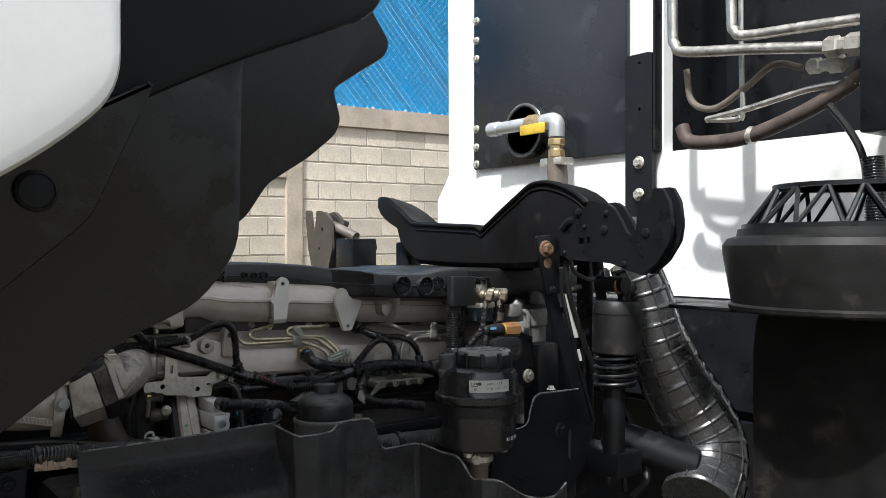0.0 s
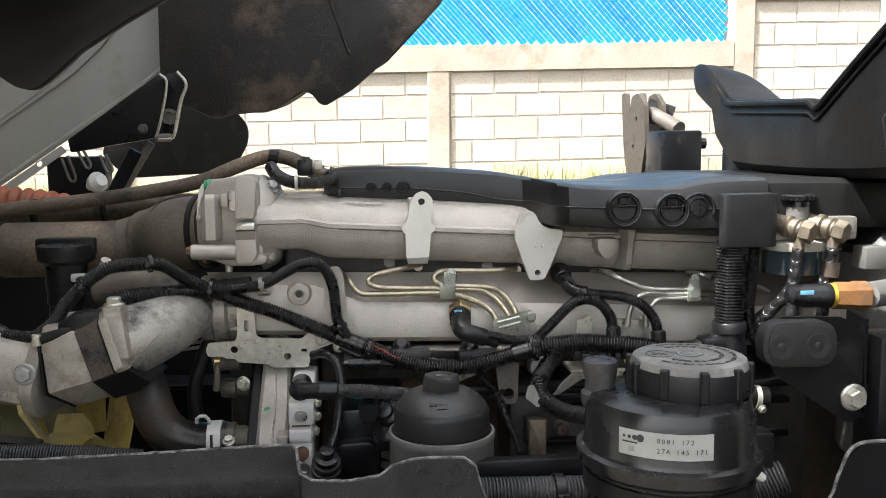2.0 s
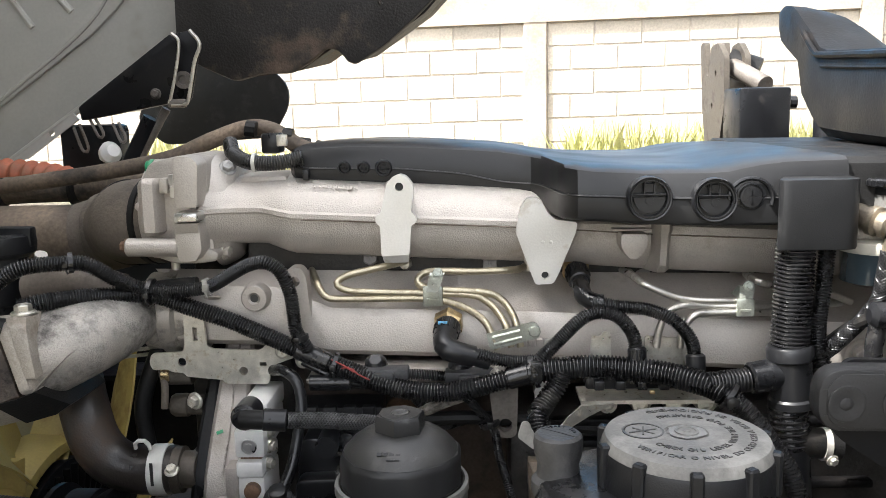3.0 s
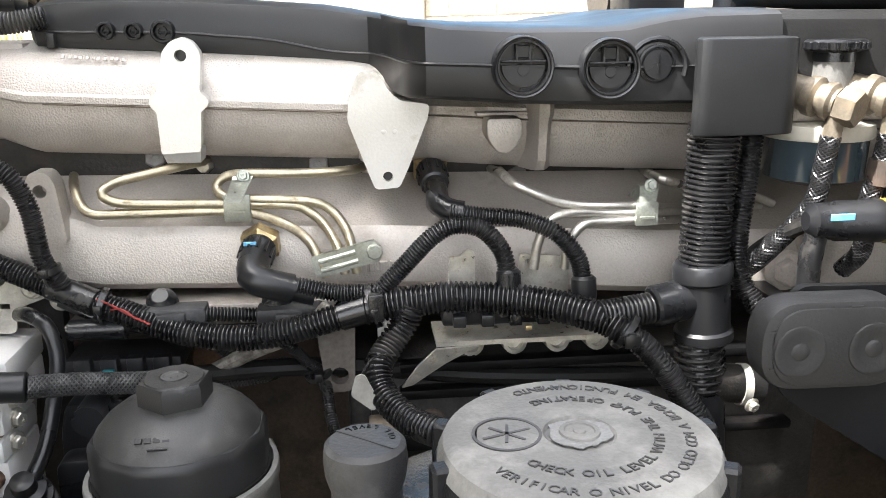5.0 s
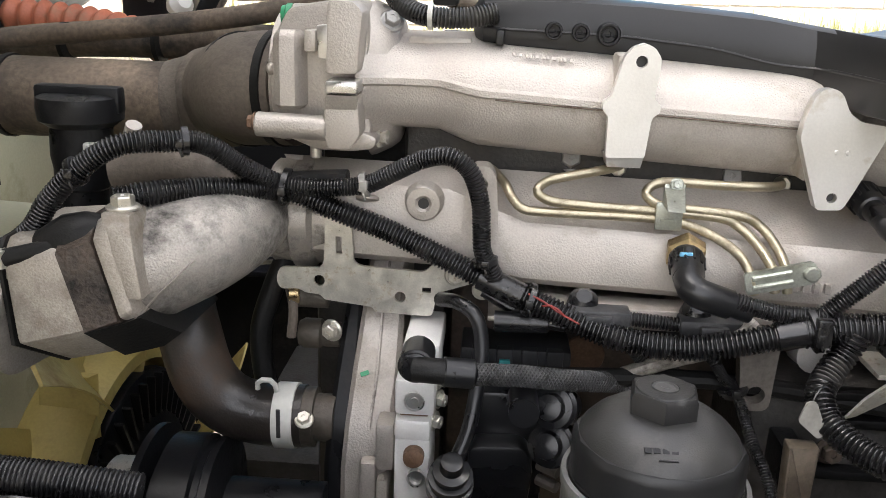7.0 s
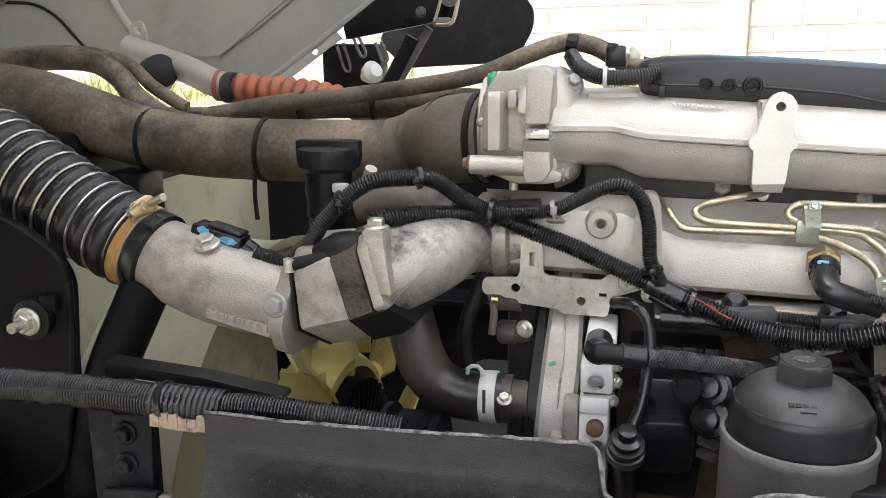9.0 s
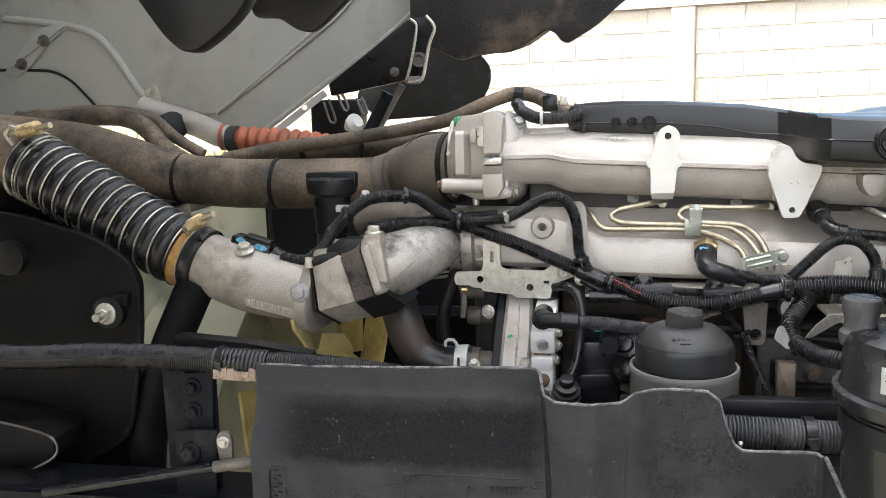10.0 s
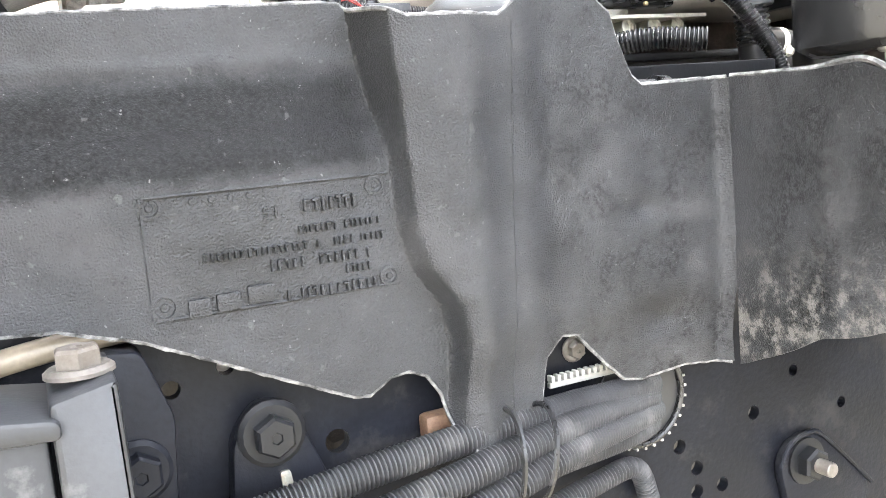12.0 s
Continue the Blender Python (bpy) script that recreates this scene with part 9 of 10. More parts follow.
    for z in (1.352, 1.345):
        part("drive_belt", rod((0.36, 1.62, z - 0.02), (0.50, 1.60, z), 0.0022, 6), ZINC, h2)


build_front()


# ---- noise shield ----
def build_shield():
    s = thing("noise_shield", "weathered black plastic noise shield with rough cut edges", "shield", at=(0.6, 1.24, 1.05))
    top = [(0.315, 1.312), (0.60, 1.318), (0.611, 1.3165), (0.622, 1.307), (0.632, 1.302), (0.692, 1.302), (0.706, 1.311), (0.725, 1.313), (0.770, 1.312), (0.781, 1.303), (0.787, 1.28), (0.795, 1.262), (0.803, 1.256), (0.870, 1.257)]
    bot = [(0.315, 1.166), (0.38, 1.160), (0.434, 1.156), (0.474, 1.143), (0.53, 1.116), (0.586, 1.089), (0.596, 1.088), (0.610, 1.096), (0.622, 1.0975), (0.634, 1.092), (0.643, 1.078), (0.648, 1.055), (0.655, 1.044), (0.70, 1.041), (0.708, 1.060), (0.715, 1.088), (0.730, 1.1005), (0.743, 1.0985), (0.764, 1.0755), (0.780, 1.060), (0.795, 1.057), (0.834, 1.060), (0.870, 1.056)]
    def at(line, x):
        return float(np.interp(x, [p[0] for p in line], [p[1] for p in line]))
    def ease(v):
        v = max(0.0, min(1.0, v))
        return v * v * (3 - 2 * v)
    def depth(x, z):
        # plain strip on top, a leaning band below it, then the flat field
        left = 1.266 - 0.029 * ease((1.290 - z) / 0.070) + 0.007 * ease((0.40 - x) / 0.08)
        left += 0.0022 * math.exp(-((z - 1.252) / 0.007) ** 2) - 0.0016 * math.exp(-((z - 1.286) / 0.004) ** 2)
        # hollow column with a seam on its far side
        edge = float(np.interp(z, (1.048, 1.111, 1.134, 1.16, 1.184, 1.25, 1.31), (0.642, 0.649, 0.645, 0.628, 0.622, 0.619, 0.614)))
        low = 1 - ease((z - 1.075) / 0.045)
        u = max(0.0, min(1.0, 1 - (x - edge) / (0.664 - min(edge, 0.640))))
        right = 1.2225 - 0.011 * (math.exp(-((x - 0.660) / 0.024) ** 2) if x > 0.660 else 1.0) + 0.017 * (1 - math.sqrt(1 - u * u)) + 0.007 * ease((x - 0.702) / 0.03) + 0.006 * low
        m = ease((x - edge) / 0.008)
        bow = 0.009 - math.sqrt(max(0.0, 0.009 ** 2 - max(0.0, x - 0.861) ** 2)) - 0.007 * math.exp(-((x - 0.815) / 0.026) ** 2 - ((z - 1.098) / 0.014) ** 2) - 0.0035 * math.exp(-((x - 0.80) / 0.016) ** 2 - ((z - 1.175) / 0.007) ** 2)
        return left * (1 - m) + right * m - bow + 0.0016 * noise.noise((x * 18, z * 18, 0)) + 0.0008 * noise.noise((x * 70, z * 70, 0))
    xs = sorted({round(0.315 + i * 0.0025, 5) for i in range(224)} | {round(0.610 + i * 0.001, 5) for i in range(55)} | {p[0] for p in top} | {p[0] for p in bot})
    xs = [x for x in xs if x <= 0.870]
    rows = 84
    bm = bmesh.new()
    front = [[bm.verts.new((x, depth(x, at(bot, x) + (at(top, x) - at(bot, x)) * j / rows), at(bot, x) + (at(top, x) - at(bot, x)) * j / rows)) for j in range(rows + 1)] for x in xs]
    back = [[bm.verts.new(v.co + Vector((0, 0.0045, 0))) for v in col] for col in front]
    for i in range(len(xs) - 1):
        for j in range(rows):
            bm.faces.new((front[i][j], front[i + 1][j], front[i + 1][j + 1], front[i][j + 1]))
            bm.faces.new((back[i][j], back[i][j + 1], back[i + 1][j + 1], back[i + 1][j]))
        bm.faces.new((front[i][rows], front[i + 1][rows], back[i + 1][rows], back[i][rows]))
        bm.faces.new((front[i][0], back[i][0], back[i + 1][0], front[i + 1][0]))
    for col_f, col_b in ((front[0], back[0]), (front[-1], back[-1])):
        for j in range(rows):
            bm.faces.new((col_f[j], col_f[j + 1], col_b[j + 1], col_b[j]))
    edge_top = [Vector((x, depth(x, at(top, x)) + 0.0022, at(top, x) + 0.0008 + 0.0008 * noise.noise((x * 160, 0, 0)))) for x in xs]
    edge_bot = [Vector((x, depth(x, at(bot, x)) + 0.0022, at(bot, x) - 0.0008 + 0.001 * noise.noise((x * 160, 5, 0)))) for x in xs]
    main = part("panel", bm, SHIELD_MAIN, s)
    part("cut_edge", sweep(edge_top, [0.0015 + 0.0007 * max(0.0, noise.noise((x * 30, 2, 0))) for x in xs], 6), SHIELD_EDGE, s, "pale rough cut edge")
    part("cut_edge", sweep(edge_bot, [0.0015 + 0.0007 * max(0.0, noise.noise((x * 30, 7, 0))) for x in xs], 6), SHIELD_EDGE, s, "pale rough cut edge")
    # wing that turns out round the reservoir
    wing_top = [(1.2205, 1.257), (1.19, 1.256), (1.15, 1.255), (1.115, 1.257), (1.095, 1.248), (1.075, 1.232), (1.062, 1.229), (1.045, 1.235)]
    wing_bot = [(1.2205, 1.056), (1.19, 1.066), (1.15, 1.085), (1.10, 1.10), (1.045, 1.115)]
    bm = bmesh.new()
    cols = []
    for i in range(25):
        y = 1.2205 - (1.2205 - 1.045) * i / 24
        zt = float(np.interp(-y, [-p[0] for p in wing_top], [p[1] for p in wing_top]))
        zb = float(np.interp(-y, [-p[0] for p in wing_bot], [p[1] for p in wing_bot]))
        x = 0.870 - 0.008 * i / 24
        cols.append([[bm.verts.new((x + dx, y, zb + (zt - zb) * j / 12 + 0.002 * noise.noise((y * 30, j * 0.4, dx)))) for j in range(13)] for dx in (0, 0.0045)])
    for (a, a2), (b, b2) in zip(cols, cols[1:]):
        for j in range(12):
            bm.faces.new((a[j], a[j + 1], b[j + 1], b[j]))
            bm.faces.new((a2[j], b2[j], b2[j + 1], a2[j + 1]))
        bm.faces.new((a[12], a2[12], b2[12], b[12]))
        bm.faces.new((a[0], b[0], b2[0], a2[0]))
    part("wing", bm, SHIELD_MUD, s, "mud-splashed wing")
    part("cut_edge", tube([(0.872 - 0.008 * (1.214 - y) / 0.17, y, z + 0.001) for y, z in wing_top], 0.0020, 6), SHIELD_EDGE, s, "pale rough cut edge")
    part("front_wall", plate([(0.862, 1.115), (0.862, 1.234), (0.90, 1.225), (0.96, 1.19), (1.02, 1.18), (1.05, 1.20), (1.05, 1.06), (0.862, 1.06)], 1.0405, 1.0445), SHIELD_MUD, s)
    part("front_edge", tube([(0.862, 1.0425, 1.235), (0.90, 1.0425, 1.226), (0.96, 1.0425, 1.191), (1.02, 1.0425, 1.181), (1.05, 1.0425, 1.20)], 0.0022, 6), SHIELD_EDGE, s)
    # moulded seam and data field: plain bars for writing
    part("seam", sweep([Vector((0.685 + (z - 1.06) * 0.07, depth(0.685 + (z - 1.06) * 0.07, z) - 0.0002, z)) for z in [1.06 + i * 0.01 for i in range(25)]], [0.0006] * 25, 5), SHIELD, main)
    def on(x, z, w, h, t=0.0032):
        return box(x - w / 2, x + w / 2, depth(x, z) - t, depth(x, z) + 0.002, z - h / 2, z + h / 2, 0.0004, 1)
    for x0, x1, z in ((0.482, 0.62, 1.2165), (0.482, 0.618, 1.1515)):
        part("field_line", sweep([Vector((x0 + (x1 - x0) * i / 12, depth(x0 + (x1 - x0) * i / 12, z) - 0.0003, z)) for i in range(13)], [0.0010] * 13, 5), SHIELD, main)
    part("field_line", sweep([Vector((0.481, depth(0.481, z) - 0.0003, z)) for z in [1.152 + i * 0.0065 for i in range(11)]], [0.0010] * 11, 5), SHIELD, main)
    for x, z, r in ((0.4855, 1.2115, 0.0066), (0.611, 1.2105, 0.006), (0.615, 1.1565, 0.006), (0.487, 1.1585, 0.0078)):
        part("stud_ring", lathe((x, depth(x, z) + 0.001, z), (0, -1, 0), [(r, 0), (r, 0.002), (r * 0.72, 0.0022), (r * 0.66, 0.0012), (r * 0.35, 0.0012), (r * 0.25, 0.002)], 18), SHIELD, main)
    for i in range(5):
        part("date_dot", lathe((0.4975 + i * 0.0102, depth(0.5, 1.213) + 0.001, 1.2125), (0, -1, 0), [(0.0022, 0), (0.0018, 0.0018), (0.0005, 0.002)], 10), SHIELD, main)
    rng = random.Random(9)
    for z, x0, x1, h in ((1.2035, 0.567, 0.600, 0.0085), (1.1905, 0.562, 0.611, 0.0050), (1.1815, 0.502, 0.611, 0.0050), (1.1725, 0.541, 0.602, 0.0065), (1.1645, 0.588, 0.603, 0.0055), (1.1545, 0.552, 0.605, 0.0065)):
        x = x0
        while x < x1:
            w = rng.uniform(0.0020, 0.0036) * h / 0.006
            if rng.random() > 0.10:
                hh = h * rng.uniform(0.8, 1.0)
                if rng.random() < 0.5:
                    part("moulded_mark", on(x + w / 2, z, w * 0.45, hh), SHIELD, main)
                    part("moulded_mark", on(x + w * 0.78, z + hh * rng.choice((-0.36, 0, 0.36)), w * 0.5, hh * 0.25), SHIELD, main)
                else:
                    part("moulded_mark", on(x + w / 2, z + hh * 0.38, w, hh * 0.24), SHIELD, main)
                    part("moulded_mark", on(x + w * rng.uniform(0.2, 0.8), z - hh * 0.1, w * 0.4, hh * 0.75), SHIELD, main)
            x += w + 0.0011
    for x, zc, w in ((0.505, 1.1555, 0.012), (0.5205, 1.1567, 0.013), (0.5385, 1.1582, 0.015)):
        d = depth(x, zc)
        part("emblem_bar", plate(rounded([(x - w / 2, zc - 0.0048), (x + w / 2, zc - 0.0048), (x + w / 2, zc + 0.0048), (x - w / 2, zc + 0.0048)], 0.001, 2), d - 0.0024, d + 0.002, (), "y", None, 0.0005), SHIELD, main, "raised plain emblem bar")
    for i, ch in enumerate("15"):
        part("moulded_figure", moved(lettering(ch, 0.0095, 0.0012), Matrix.Translation((0.5512 - i * 0.0052, depth(0.55, 1.2015) - 0.0008, 1.2025)) @ Matrix.Rotation(radians(180), 4, "Y") @ Matrix.Rotation(radians(90), 4, "X")), SHIELD, main)
    oval = rounded([(0.3335, 1.166), (0.3335, 1.214), (0.3535, 1.214), (0.3535, 1.166)], 0.0095, 6)
    part("recycling_mark", plate(oval, depth(0.345, 1.19) - 0.0022, depth(0.345, 1.19) + 0.003, [[(0.3435 + (x - 0.3435) * 0.84, 1.19 + (z - 1.19) * 0.93) for x, z in oval]]), SHIELD, main, "raised oval field")
    for k in range(9):
        part("moulded_mark", on(0.3435 + (0.0028 if k % 2 else -0.0024), 1.172 + k * 0.0045, 0.0045, 0.0016), SHIELD, main)
    part("hanger", box(0.36, 0.40, 1.258, 1.279, 1.16, 1.20, 0.003), BLACK_STEEL, s)
    part("hanger", box(0.80, 0.84, 1.25, 1.268, 1.10, 1.14, 0.003), BLACK_STEEL, s)
    part("rusty_clip", box(0.636, 0.66, 1.252, 1.267, 1.036, 1.06, 0.004), RUSTY, s)
    ch = thing("cable_duct", "dusty black corrugated cable duct with a strapped end", "cable duct", at=(0.85, 1.3, 1.25))
    part("duct", corrugated([(0.76, 1.300, 1.250), (0.85, 1.300, 1.2475), (0.93, 1.300, 1.245), (1.0, 1.295, 1.243), (1.06, 1.28, 1.25), (1.10, 1.27, 1.265)], 0.0165, 0.0046, 0.0023, 22), DUSTY_CONDUIT, ch)
    part("strap", band((0.875, 1.300, 1.247), (1, 0, -0.03), 0.0172, 0.010, 0.0018, None, 26), CONDUIT, ch, "black plastic strap")
    part("strap_head", box(0.870, 0.882, 1.279, 1.286, 1.240, 1.252, 0.002), CONDUIT, ch)
    part("tray", box(0.79, 1.02, 1.318, 1.335, 1.255, 1.275, 0.002), BLACK_STEEL, ch)
    part("tray_floor", box(0.79, 1.02, 1.30, 1.335, 1.215, 1.228, 0.002), BLACK_STEEL, ch)
    part("pop_rivet", lathe((0.803, 1.245, 1.2585), (0, -0.6, 0.8), [(0.0026, -0.002), (0.0023, 0.001), (0.001, 0.002)], 10), ZINC, ch)


# shield plastic with an oil-stained band across its upper half, and a mud-splashed variant
def shield_material(name, stain, splash):
    m = SHIELD.copy()
    m.name = name
    nt = m.node_tree
    N, K = nt.nodes, nt.links
    p = N["Principled BSDF"]
    src = p.inputs["Base Color"].links[0].from_socket
    tc = N.new("ShaderNodeTexCoord")
    sep = N.new("ShaderNodeSeparateXYZ")
    K.new(tc.outputs["Object"], sep.inputs[0])
    nz = N.new("ShaderNodeTexNoise")
    nz.inputs["Scale"].default_value, nz.inputs["Detail"].default_value, nz.inputs["Roughness"].default_value = 55.0, 8.0, 0.7
    K.new(tc.outputs["Object"], nz.inputs["Vector"])
    def math_node(op, a, b):
        n = N.new("ShaderNodeMath")
        n.operation = op
        for k, v in enumerate((a, b)):
            if isinstance(v, (int, float)):
                n.inputs[k].default_value = v
            else:
                K.new(v, n.inputs[k])
        return n.outputs[0]
    wob = math_node("MULTIPLY", math_node("SUBTRACT", nz.outputs["Fac"], 0.5), 0.022)
    z = math_node("ADD", sep.outputs["Z"], wob)
    x = math_node("ADD", sep.outputs["X"], wob)
    def step(v, lo, hi):
        n = N.new("ShaderNodeMapRange")
        n.interpolation_type = "SMOOTHSTEP"
        n.inputs["From Min"].default_value, n.inputs["From Max"].default_value = lo, hi
        K.new(v, n.inputs["Value"])
        return n.outputs[0]
    def grain(scale, rough=0.8, detail=8.0):
        n = N.new("ShaderNodeTexNoise")
        n.inputs["Scale"].default_value, n.inputs["Detail"].default_value, n.inputs["Roughness"].default_value = scale, detail, rough
        K.new(tc.outputs["Object"], n.inputs["Vector"])
        return n.outputs["Fac"]
    def times(*v):
        out = v[0]
        for w in v[1:]:
            out = math_node("MULTIPLY", out, w)
        return out
    def without(v):
        return math_node("SUBTRACT", 1.0, v)
    if stain:
        band = times(step(z, 1.216, 1.230), without(step(z, 1.268, 1.292)), without(step(x, 0.602, 0.632)), step(x, 0.31, 0.38))
        patches = times(step(x, 0.69, 0.74), step(grain(26, 0.6), 0.46, 0.58), step(grain(240), 0.45, 0.58))
        speckle = math_node("ADD", times(step(grain(420), 0.66, 0.40), 0.36), 0.60)
        layers = ((times(band, speckle), (0.0062, 0.0060, 0.0060, 1)),
                  (times(band, step(grain(430), 0.64, 0.70), 0.6), (0.13, 0.13, 0.13, 1)),
                  (times(patches, 0.75), (0.009, 0.009, 0.009, 1)),
                  (times(step(grain(70, 0.7), 0.56, 0.66), step(grain(500), 0.48, 0.6), 0.55), (0.012, 0.012, 0.012, 1)),
                  (times(step(grain(120, 0.55), 0.66, 0.70), 0.45), (0.10, 0.10, 0.10, 1)),
                  (times(step(grain(380, 0.6), 0.665, 0.70), 0.6), (0.19, 0.19, 0.19, 1)))
    else:
        low = without(step(z, 1.10, 1.16))
        layers = ((times(step(grain(20, 0.6), 0.42, 0.56), step(grain(220), 0.42, 0.58), without(step(sep.outputs["Y"], 1.165, 1.222)), 0.8), (0.007, 0.007, 0.007, 1)),
                  (times(low, step(grain(75), 0.47, 0.60), splash), (0.17, 0.16, 0.147, 1)),
                  (times(step(grain(60), 0.60, 0.68), 0.6), (0.085, 0.082, 0.078, 1)))
    gloss = None
    for factor, colour in layers:
        gloss = without(factor) if gloss is None else times(gloss, without(factor))
        mix = N.new("ShaderNodeMix")
        mix.data_type = "RGBA"
        K.new(factor, mix.inputs["Factor"])
        K.new(src, mix.inputs["A"])
        mix.inputs["B"].default_value = colour
        src = mix.outputs["Result"]
    K.new(src, p.inputs["Base Color"])
    K.new(math_node("ADD", times(gloss, 0.28), 0.10), p.inputs["Specular IOR Level"])
    return m


SHIELD_MAIN = shield_material("shield_plastic_oil_band", True, 0.85)
SHIELD_MUD = shield_material("shield_plastic_mud_splash", False, 0.7)
build_shield()


# ---- tilted cab ----
def build_cab():
    cab = thing("tilted_cab", "tilted truck cab seen from below with dusty wheel arches", "truck cab", at=(-0.3, 1.6, 1.5))
    # Slides outline points along sight lines from a camera point, to fit that view.
    def back(pts, y0, y1):
        k = (y1 - 0.577) / (y0 - 0.577)
        return [(0.828 + (x - 0.828) * k, 1.62 + (z - 1.62) * k) for x, z in pts]
    floor = part("floor_side", plate(rounded(back([(-0.08, 1.515), (0.077, 1.62), (0.265, 1.745), (0.325, 1.81), (0.346, 1.90), (0.35, 2.4), (-0.2, 2.8), (-1.9, 2.8), (-1.9, 1.556), (-0.30, 1.563), (-0.19, 1.535), (-0.14, 1.515)], 2.30, 2.42), 0.02), 2.42, 2.45, (), "y", None, 0.006), CAB, cab, "pale grey cab floor pressing")
    # pressed creases and beads of the floor
    part("pressed_panel", plate(rounded([(-0.235, 1.566), (-0.128, 1.632), (-0.062, 1.677), (0.069, 1.767), (0.135, 1.828), (0.162, 1.869), (0.178, 1.915), (0.19, 2.0), (0.19, 2.4), (-1.5, 2.4), (-1.5, 1.575)], 0.02, 5), 2.411, 2.4215, (), "y", None, 0.005), CAB, floor)
    part("pressed_bead", tube([(-0.235, 2.412, 1.567), (-0.165, 2.412, 1.618), (-0.099, 2.412, 1.665), (0.017, 2.412, 1.749), (0.080, 2.412, 1.806), (0.112, 2.412, 1.855), (0.130, 2.412, 1.91), (0.142, 2.412, 2.0), (0.142, 2.412, 2.3)], 0.005, 8), CAB, floor)
    part("pressed_bead", tube([(-0.98, 2.410, 1.83), (-0.80, 2.410, 1.815), (-0.62, 2.410, 1.790), (-0.538, 2.410, 1.765), (-0.485, 2.410, 1.710), (-0.442, 2.410, 1.641), (-0.398, 2.410, 1.587)], 0.009, 10), CAB, floor)
    part("pressed_bead", tube([(-0.040, 2.411, 1.900), (0.0, 2.411, 1.85), (0.032, 2.411, 1.812)], 0.0065, 8), CAB, floor)
    part("pressed_bead", tube([(-0.115, 2.411, 1.880), (-0.08, 2.411, 1.828), (-0.050, 2.411, 1.783)], 0.0065, 8), CAB, floor)
    fix = part("fixing_plate", plate(rounded([(-0.795, 1.676), (-0.691, 1.778), (-0.629, 1.796), (-0.601, 1.786), (-0.661, 1.747), (-0.71, 1.696), (-0.757, 1.668)], 0.008), 2.400, 2.4215, (), "y", None, 0.004), CAB, floor)
    for x, z in ((-0.735, 1.700), (-0.668, 1.754)):
        part("fixing_stud", rod((x, 2.399, z), (x + 0.01, 2.365, z - 0.006), 0.005, 8), DUSTY_STEEL, fix)
        part("fixing_nut", bolt((x, 2.3995, z), (0.2, -1, -0.1), 0.010), DUSTY_STEEL, fix)
    # Top runs out of view, sized so that the sheet shades the engine.
    part("floor_sheet", loft([[(x, y, z) for x, z in ((-0.95, 1.52), (-0.95, 1.56), (-0.06, 3.12), (-0.03, 3.10))] for y in (0.535, 2.41)]), CAB, cab)
    part("rim_fold", tube([(x, 2.416, z) for x, z in back([(-0.075, 1.517), (0.08, 1.621), (0.262, 1.744), (0.32, 1.81), (0.343, 1.90), (0.347, 2.3)], 2.30, 2.42)], 0.007, 10), CAB, floor)
    part("pinch_weld", plate([(-0.06, 1.520), (0.075, 1.612), (0.085, 1.600), (-0.02, 1.528)], 2.285, 2.289, [ring(0.03, 1.576, 0.006, 12)]), CAB, floor)
    part("front_lip", box(-1.6, -0.62, 2.32, 2.42, 1.545, 1.575, 0.01), CAB, floor)
    part("wire_line", tube([(-0.86, 2.409, 1.69), (-0.718, 2.409, 1.685), (-0.659, 2.409, 1.679), (-0.61, 2.409, 1.654), (-0.572, 2.409, 1.615), (-0.534, 2.409, 1.572)], 0.0035, 8), RUBBER, floor)
    part("grommet_eye", plate(rounded([(-0.292, 1.575), (-0.300, 1.61), (-0.290, 1.635), (-0.272, 1.635), (-0.262, 1.61), (-0.266, 1.575)], 0.01), 2.19, 2.198, [ring(-0.281, 1.615, 0.009, 14)]), ZINC, floor)
    part("grommet", lathe((-0.24, 2.17, 1.535), (0.6, -0.6, 0.2), [(0.03, 0), (0.034, 0.01), (0.03, 0.05), (0.02, 0.055)], 20), RUBBER, floor)
    lp = part("latch_plate", plate(rounded([(0.096, 1.623), (0.277, 1.751), (0.293, 1.738), (0.281, 1.671), (0.266, 1.626), (0.233, 1.620), (0.10, 1.598)], 0.004), 2.262, 2.284, (), "y", None, 0.002), BLACK_STEEL, cab, "black steel latch plate")
    part("latch_bolt", bolt((0.244, 2.2615, 1.644), (0, -1, 0), 0.007), DUSTY_STEEL, lp)
    part("latch_web", plate(rounded([(0.284, 1.752), (0.318, 1.757), (0.334, 1.731), (0.323, 1.698), (0.308, 1.632), (0.270, 1.622), (0.280, 1.671), (0.292, 1.734)], 0.006), 2.266, 2.272, (), "y", None, 0.001), BLACK_STEEL, lp)
    part("latch_edge", tube([(0.284, 2.250, 1.751), (0.297, 2.250, 1.734), (0.285, 2.250, 1.671), (0.272, 2.250, 1.626)], 0.003, 8), ZINC, lp, "bare steel bracket edge")
    part("latch_edge", tube([(0.318, 2.250, 1.756), (0.335, 2.250, 1.731), (0.323, 2.250, 1.698), (0.308, 2.250, 1.634), (0.300, 2.250, 1.624), (0.276, 2.250, 1.623)], 0.0035, 8), ZINC, lp, "bare steel bracket edge")
    part("latch_eye", lathe((0.298, 2.262, 1.668), (0, -1, 0), [(0.016, 0), (0.016, 0.006), (0.009, 0.006), (0.008, 0.002)], 18), DUSTY_STEEL, lp)
    part("latch_foot", box(0.268, 0.302, 2.247, 2.265, 1.618, 1.634, 0.005), DUSTY_STEEL, lp)
    part("stay_rod", rod((0.255, 2.28, 1.617), (0.160, 2.28, 1.465), 0.0085, 14), DUSTY_STEEL, cab)
